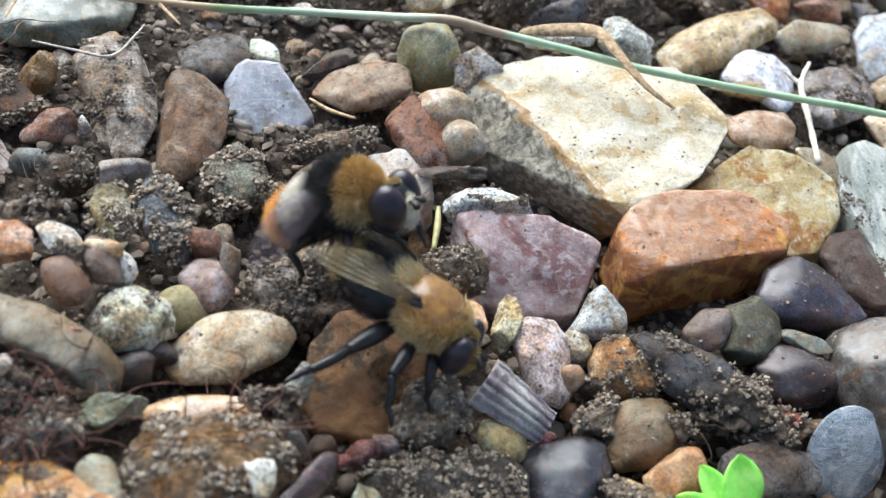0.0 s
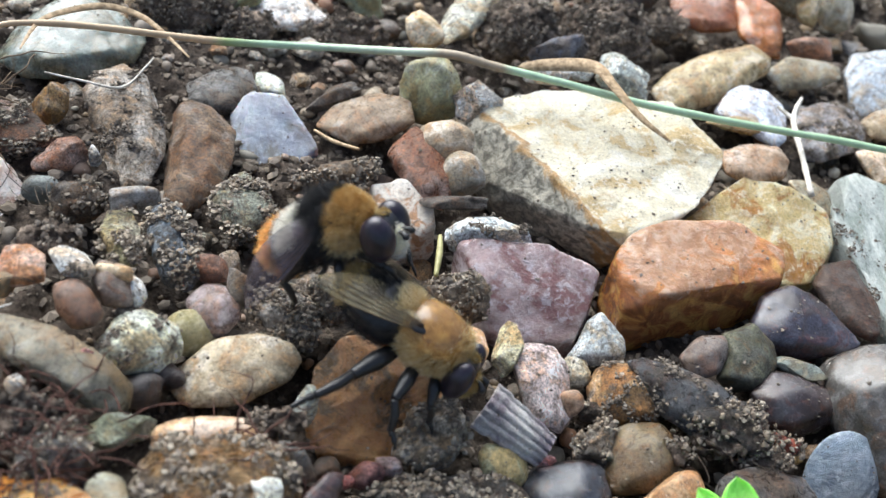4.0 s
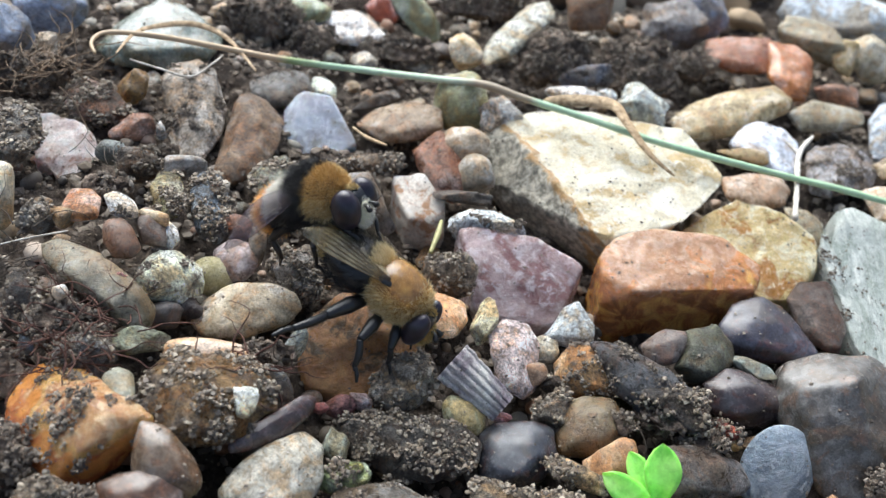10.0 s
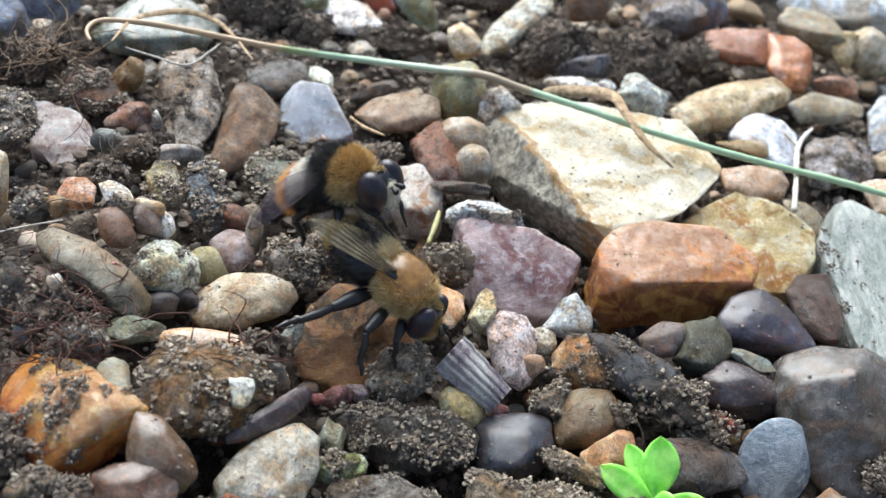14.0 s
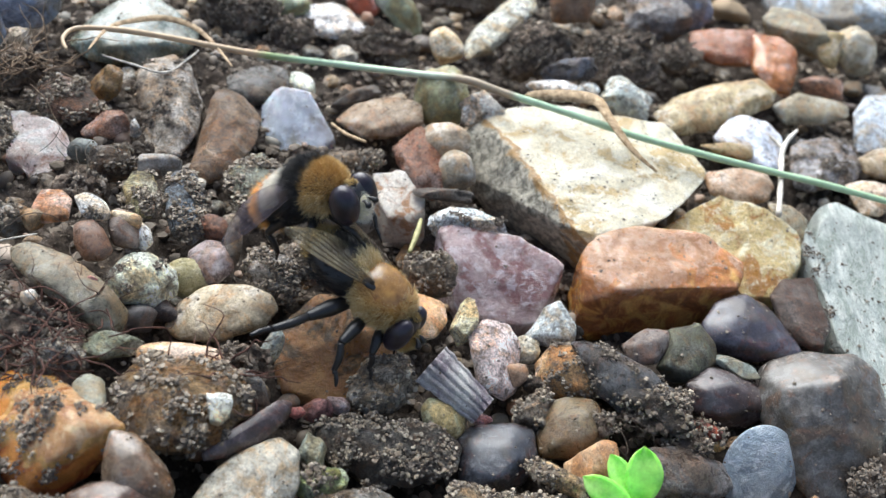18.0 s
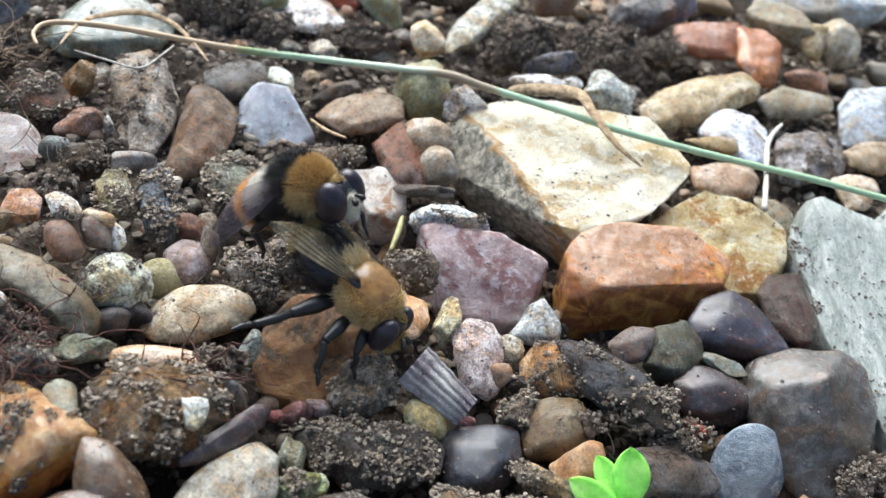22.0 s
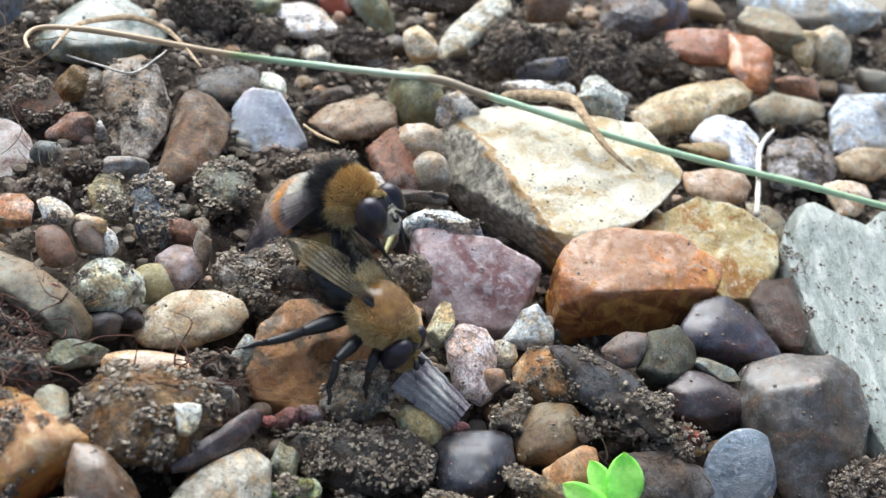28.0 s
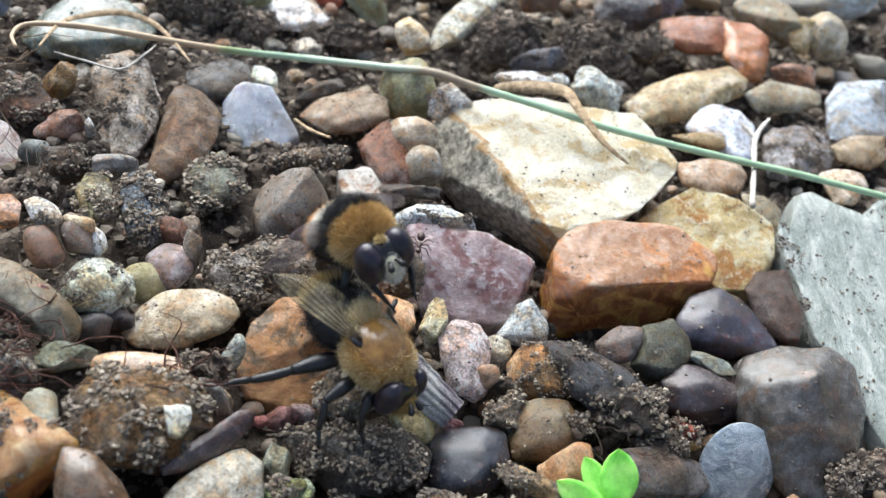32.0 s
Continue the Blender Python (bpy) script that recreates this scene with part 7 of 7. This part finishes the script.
def build_filler():
    """Small gravel between the stones above, and one sheet of plain gravel that goes on beyond them."""
    rng = np.random.default_rng(11)
    kinds, shapes = [], []
    tones = (("8f8068", "smooth", "grey-brown"), ("a58a66", "rough", "tan"), ("767069", "smooth", "grey"), ("9a7a58", "rough", "brown"), ("b4ab9a", "rough", "pale"), ("6a5a4c", "smooth", "dark brown"), ("8b8577", "gritty", "gritty grey"))
    for k, (code, fin, word) in enumerate(tones):
        v, f = pebble_shape((1.0, 0.8, 0.62), fin, 700 + k, 3)
        shapes.append((v, f))
        me = mesh_of("pebble", v * MM, f)
        me.materials.append(stone_mat(code, 0.7, fin))
        kinds.append((me, "small weathered %s pebble sunk in soil" % word))
    solid = [(o.location.x * 1000, o.location.y * 1000, max(o.dimensions.x, o.dimensions.y) * 420) for o in scene.objects if o.name.startswith(("pebble", "stone"))]
    put, V, F, base = 0, [], [], 0
    for _ in range(9000):
        x, y = rng.uniform(-75, 95), rng.uniform(-60, 105)
        inside = -40 < x < 48 and -36 < y < 50
        r = rng.uniform(0.55, 1.5) if inside else rng.uniform(2.2, 5.5)
        if inside and put >= 240:
            continue
        if any((x - a) ** 2 + (y - b) ** 2 < (r * 0.75 + c) ** 2 for a, b, c in solid):
            continue
        if not inside and (x * x + (y + 55) ** 2) < 24 ** 2:
            continue
        solid.append((x, y, r * 0.8))
        k = int(rng.integers(len(kinds)))
        z = float(soil_height(np.array(x), np.array(y)))
        m = pose(x * MM, y * MM, (z + r * 0.25) * MM, rng.uniform(-25, 25), rng.uniform(-25, 25), rng.uniform(0, 360))
        if inside:
            ob = new("pebble", kinds[k][0])
            ob.matrix_basis = m
            ob.scale = (r, r, r)
            tagged(ob, kinds[k][1], "stone", "gravel stones")
            put += 1
        else:
            v, f = shapes[k]
            V.append((v * r * MM) @ np.array(m.to_3x3()).T + np.array(m.translation))
            F += [[i + base for i in t] for t in f]
            base += len(v)
    fine_v, fine_f, base = [], [], 0
    low, low_f = ICO[2]
    lumps = [v / np.abs(v).max() for v, f in (pebble_shape((1, 0.85, 0.7), k, 900 + i, 2) for i, k in enumerate(("rough", "smooth", "gritty", "rough")))]
    for _ in range(1500):
        x, y, r = rng.uniform(-42, 50), rng.uniform(-38, 52), 0.25 + 0.75 * rng.uniform(0, 1) ** 2.5
        q = lumps[int(rng.integers(4))] * rng.uniform(0.7, 1.1, 3) * r
        a = rng.uniform(0, 6.28)
        q = q @ np.array([[math.cos(a), math.sin(a), 0], [-math.sin(a), math.cos(a), 0], [0, 0, 1]])
        fine_v.append((q + (x, y, float(soil_height(np.array(x), np.array(y))) + 0.35 * r)) * MM)
        fine_f += [[i + base for i in t] for t in low_f]
        base += len(low)
    ob = new("fine_gravel", mesh_of("fine_gravel", np.concatenate(fine_v), fine_f))
    ob.data.materials.append(grain_material("fine_gravel", ["8f8068", "a58a66", "5f5a55", "9a6a48", "c4bbaa", "6a5a4c", "8b8577"], 0.6))
    tagged(ob, "fine brown and grey gravel scattered on soil", "gravel", kind="stuff")
    ob = new("gravel", mesh_of("gravel", np.concatenate(V), F))
    ob.data.materials.append(grain_material("far_gravel", ["8f8068", "a58a66", "767069", "9a7a58", "b4ab9a", "6a5a4c", "8b8577"], 0.75))
    tagged(ob, "mixed brown and grey garden gravel going on around", "gravel", kind="stuff")


build_filler()


def build_scatter():
    """Grains that lie on whatever is under them."""
    rng = np.random.default_rng(77)
    bpy.context.view_layer.update()
    graph = bpy.context.evaluated_depsgraph_get()
    spots, sizes = [], []
    skip = ("fur", "wing", "vein", "leg", "shin", "foot", "thorax", "abdomen", "head", "eye", "face", "antenna", "waist", "leaf", "stalk", "dry_blade", "sheath_blade", "hoverfly", "bristles", "scutellum", "mouthparts", "crown", "arista", "wing_base", "ant", "fibre", "main_stem", "fork", "rootlet", "sprout", "straw_bit")
    for _ in range(20000):
        x, y = rng.uniform(-42, 50) * MM, rng.uniform(-38, 52) * MM
        clump = noise.noise(Vector((x * 160, y * 160, 3)))
        if clump < rng.uniform(-0.5, 0.35):
            continue
        hit, p, n, _, ob, _ = scene.ray_cast(graph, Vector((x, y, 0.03)), Vector((0, 0, -1)))
        if not hit or ob.name.startswith(skip) or n.z < 0.3:
            continue
        spots.append(np.array(p) * 1000)
        sizes.append(0.03 + 0.13 * rng.uniform(0, 1) ** 3)
    V, F = grains(np.array(spots), sizes, rng)
    ob = new("scattered_grit", mesh_of("scattered_grit", V, F, False))
    ob.data.materials.append(crumb_mat)
    tagged(ob, "tiny crumbs of soil and grit lying on stones", "grit", kind="stuff")


build_scatter()


# ---- what moves ----
LOWER = [
    (0, -1.73, -14.18, 5.00, -17.9, 18.0, -31.0),
    (0.5, -1.75, -14.18, 5.00, -17.9, 18.3, -31.4),
    (1, -1.78, -14.13, 5.00, -18.4, 18.3, -31.7),
    (1.5, -1.78, -14.14, 5.00, -17.8, 18.2, -31.4),
    (2, -1.78, -14.16, 5.00, -16.5, 18.1, -30.8),
    (2.5, -1.83, -14.32, 5.00, -15.9, 18.4, -30.6),
    (4.5, -1.75, -14.23, 5.00, -15.4, 18.9, -29.9),
    (5, -1.76, -14.25, 5.00, -15.3, 19.2, -29.0),
    (5.5, -1.97, -14.14, 5.00, -18.4, 20.2, -26.3),
    (6, -2.25, -14.14, 5.00, -19.9, 21.8, -25.3),
    (6.5, -1.75, -14.25, 5.00, -21.2, 21.3, -25.9),
    (7, -1.81, -14.08, 5.00, -18.3, 23.6, -26.1),
    (7.5, -1.84, -14.10, 5.00, -15.9, 23.7, -24.8),
    (8, -1.80, -14.02, 5.00, -15.4, 23.6, -24.7),
    (8.5, -1.82, -13.99, 5.00, -15.8, 23.9, -24.8),
    (9, -1.82, -14.01, 5.00, -16.0, 24.2, -24.9),
    (9.5, -1.82, -13.98, 5.00, -16.3, 24.0, -25.1),
    (10, -2.42, -14.06, 5.00, -15.9, 23.8, -25.2),
    (10.5, -1.99, -14.05, 5.00, -16.0, 23.9, -25.3),
    (11, -2.05, -14.10, 5.00, -16.2, 24.3, -25.6),
    (11.5, -2.09, -14.06, 5.00, -16.0, 24.0, -25.6),
    (12, -2.08, -14.16, 5.00, -16.2, 23.8, -25.7),
    (12.5, -2.10, -14.11, 5.00, -16.5, 24.0, -25.8),
    (13, -2.13, -14.09, 5.00, -16.3, 24.0, -25.7),
    (13.5, -2.01, -13.98, 5.00, -16.1, 23.5, -25.7),
    (14, -1.86, -14.17, 5.00, -16.4, 23.5, -25.8),
    (14.5, -1.92, -14.24, 5.00, -16.5, 23.8, -26.2),
    (16.5, -1.97, -14.17, 5.00, -17.2, 23.7, -27.3),
    (17, -1.96, -14.10, 5.00, -16.7, 23.8, -27.3),
    (17.5, -2.00, -14.18, 5.00, -16.9, 23.9, -27.6),
    (18, -1.98, -14.17, 5.00, -17.5, 24.2, -28.5),
    (18.5, -1.95, -14.17, 5.00, -17.6, 24.3, -29.1),
    (19, -1.97, -14.16, 5.00, -17.9, 24.3, -29.4),
    (19.5, -2.00, -14.14, 5.00, -18.2, 24.5, -29.8),
    (20, -1.99, -14.16, 5.00, -18.2, 24.6, -30.3),
    (20.5, -1.65, -14.17, 5.00, -18.2, 24.4, -30.5),
    (21, -1.53, -14.12, 5.00, -18.5, 24.5, -30.8),
    (21.5, -1.58, -14.19, 5.00, -18.5, 24.8, -31.2),
    (22, -1.63, -14.02, 5.00, -18.3, 24.5, -31.4),
    (22.5, -1.26, -14.18, 5.00, -18.3, 24.3, -31.5),
    (23, -0.99, -14.29, 5.00, -18.7, 24.6, -31.8),
    (23.5, -1.08, -14.16, 5.00, -18.5, 24.7, -31.9),
    (24, -1.00, -14.36, 5.00, -18.3, 24.7, -31.9),
    (24.5, -1.03, -14.56, 5.00, -18.2, 24.8, -32.0),
    (25, -0.88, -14.63, 5.00, -18.1, 24.8, -32.0),
    (25.5, -0.93, -14.64, 5.00, -18.1, 24.9, -32.0),
    (27.5, -0.48, -14.73, 5.00, -18.0, 24.8, -32.2),
    (28, -0.31, -14.94, 5.00, -18.1, 24.8, -32.4),
    (28.5, -0.44, -14.90, 5.00, -17.8, 24.7, -32.4),
    (29, -0.35, -13.36, 5.00, -18.7, 5.8, -20.8),
    (29.5, -0.57, -9.18, 5.00, -18.0, 3.0, -15.3),
    (30, -0.62, -9.14, 5.00, -18.3, 3.2, -15.4),
    (30.5, -2.10, -14.09, 5.00, -18.8, 19.3, -46.7),
    (31, -0.16, -15.32, 5.00, -15.0, 20.3, -42.4),
    (31.5, 0.33, -17.88, 5.00, -13.7, 18.6, -42.6),
    (32, 0.34, -18.23, 5.00, -12.2, 16.7, -42.9),
]
UPPER = [
    (0, -6.26, -9.16, 8.68, -11.0, -17.4, -23.5),
    (0.5, -6.27, -9.16, 8.70, -10.9, -17.1, -23.9),
    (1, -6.59, -9.10, 8.60, -11.4, -17.0, -23.9),
    (1.5, -6.76, -9.19, 8.54, -10.8, -17.1, -24.0),
    (2, -6.69, -9.22, 8.65, -9.5, -17.4, -24.1),
    (2.5, -6.99, -9.48, 8.59, -8.8, -17.2, -24.3),
    (4.5, -7.09, -9.42, 8.70, -8.2, -16.8, -23.9),
    (5, -7.27, -9.43, 8.84, -8.1, -16.4, -23.0),
    (5.5, -7.21, -9.71, 8.75, -9.1, -18.2, -21.0),
    (6, -7.69, -9.86, 8.83, -8.5, -19.6, -21.7),
    (6.5, -5.85, -9.50, 9.09, -9.7, -19.8, -21.5),
    (7, -6.06, -9.61, 9.31, -6.7, -17.4, -23.7),
    (7.5, -6.22, -9.74, 9.48, -4.3, -17.2, -24.2),
    (8, -6.24, -9.72, 9.45, -3.8, -17.0, -24.4),
    (8.5, -6.29, -9.67, 9.47, -4.1, -16.5, -24.3),
    (9, -6.41, -9.62, 9.55, -4.2, -16.1, -24.4),
    (9.5, -6.41, -9.57, 9.50, -4.4, -16.0, -24.5),
    (10, -8.28, -10.20, 8.87, -4.1, -16.0, -24.8),
    (10.5, -7.08, -9.83, 9.29, -4.0, -15.6, -24.9),
    (11, -7.35, -9.93, 9.26, -4.1, -15.0, -25.1),
    (11.5, -7.50, -9.84, 9.26, -3.9, -15.1, -25.4),
    (12, -7.54, -9.89, 9.27, -4.0, -15.1, -25.3),
    (12.5, -7.75, -9.91, 9.21, -4.2, -14.7, -25.3),
    (13, -7.75, -9.86, 9.24, -4.1, -14.5, -25.4),
    (13.5, -7.12, -9.64, 9.34, -3.7, -15.1, -25.3),
    (14, -6.60, -9.69, 9.47, -3.9, -15.2, -25.1),
    (14.5, -6.79, -9.85, 9.39, -3.9, -14.9, -25.3),
    (16.5, -7.09, -9.88, 9.19, -4.2, -15.4, -25.2),
    (17, -7.06, -9.54, 9.54, -3.6, -15.4, -25.4),
    (17.5, -6.83, -9.81, 9.31, -3.7, -15.4, -25.4),
    (18, -6.93, -9.77, 9.28, -4.1, -15.2, -25.7),
    (18.5, -6.98, -9.77, 9.24, -4.2, -15.2, -26.1),
    (19, -7.10, -9.67, 9.32, -4.3, -15.3, -26.0),
    (19.5, -7.10, -9.71, 9.25, -4.5, -15.1, -26.1),
    (20, -7.13, -9.67, 9.29, -4.4, -15.1, -26.4),
    (20.5, -6.11, -9.13, 9.89, -4.3, -15.4, -26.4),
    (21, -6.12, -9.52, 9.40, -4.5, -15.3, -26.4),
    (21.5, -6.14, -9.73, 9.25, -4.4, -15.2, -26.6),
    (22, -6.43, -9.56, 9.21, -4.1, -15.6, -26.7),
    (22.5, -5.82, -9.65, 9.29, -4.1, -15.8, -26.6),
    (23, -5.10, -9.57, 9.53, -4.3, -15.6, -26.5),
    (23.5, -5.57, -9.60, 9.37, -4.0, -15.6, -26.6),
    (24, -5.65, -9.65, 9.54, -3.7, -15.8, -26.6),
    (24.5, -5.99, -9.74, 9.66, -3.6, -15.7, -26.7),
    (25, -5.46, -9.92, 9.57, -3.5, -15.6, -26.8),
    (25.5, -5.19, -10.06, 9.44, -3.5, -15.6, -26.8),
    (27.5, -4.24, -9.76, 9.89, -1.8, -13.3, -28.6),
    (28, -3.50, -10.16, 9.69, -1.6, -12.5, -29.3),
    (28.5, -3.56, -10.42, 9.37, -1.9, -12.0, -29.8),
    (29, -5.41, -10.41, 7.50, -7.4, -21.0, -13.7),
    (29.5, -6.21, -6.11, 7.62, -11.2, -33.9, -0.5),
    (30, -6.02, -6.02, 7.69, -11.0, -33.7, -0.5),
    (30.5, -6.95, -9.82, 8.97, -1.1, -21.3, -37.4),
    (31, -3.08, -10.71, 9.46, 0.3, -11.7, -38.6),
    (31.5, -1.98, -13.11, 9.64, 6.4, -13.3, -52.4),
    (32, -1.56, -13.38, 9.71, 11.2, -14.2, -54.4),
]


ANT = [
    (0, 10.64, -4.54, -4.27, -26, -61, -100),
    (30.3, 10.74, -4.56, -4.25, -26, -61, -100),
    (30.7, 10.41, -6.39, -0.96, -18, -48, 128),
    (31, 9.72, -5.39, 0.25, -19, -9, 139),
    (31.25, 6.44, -2.51, 0.94, -24, -2, 169),
    (31.5, 2.87, -1.84, 1.09, -10, -1, -116),
    (31.75, 2.38, -2.87, 1.11, -1, 2, -95),
    (32, 2.24, -4.56, 1.05, -1, 3, -95),
]


def motions():
    # the stem lies a little higher at first, then settles
    high, low = pose(-0.67 * MM, 0.77 * MM, 0.87 * MM), pose(0, 0, 0)
    walk(grass_stem, [(0, high), (5.2, high), (6.7, low), (32, low)])
    for fly, rows in ((lower_fly, LOWER), (upper_fly, UPPER)):
        walk(fly, [(t, pose(x * MM, y * MM, z * MM, rx, ry, rz)) for t, x, y, z, rx, ry, rz in rows])
    walk(ant, [(t, pose(x * MM, y * MM, z * MM, rx, ry, rz)) for t, x, y, z, rx, ry, rz in ANT])
    # the male's wings quiver all the time, the female's hardly
    for fly, male, reach in ((upper_fly, True, 20), (lower_fly, False, 1.5)):
        for s, w in zip((-1, 1), [c for c in fly.children if c.name.startswith("wing")]):
            rows = []
            for k in range(0, 481):
                t = k / 15
                rows.append((t, wing_pose(male, s, reach * (1 if k % 2 else -1) * (0.6 + 0.4 * math.sin(1.7 * t)))))
            walk(w, rows)


motions()
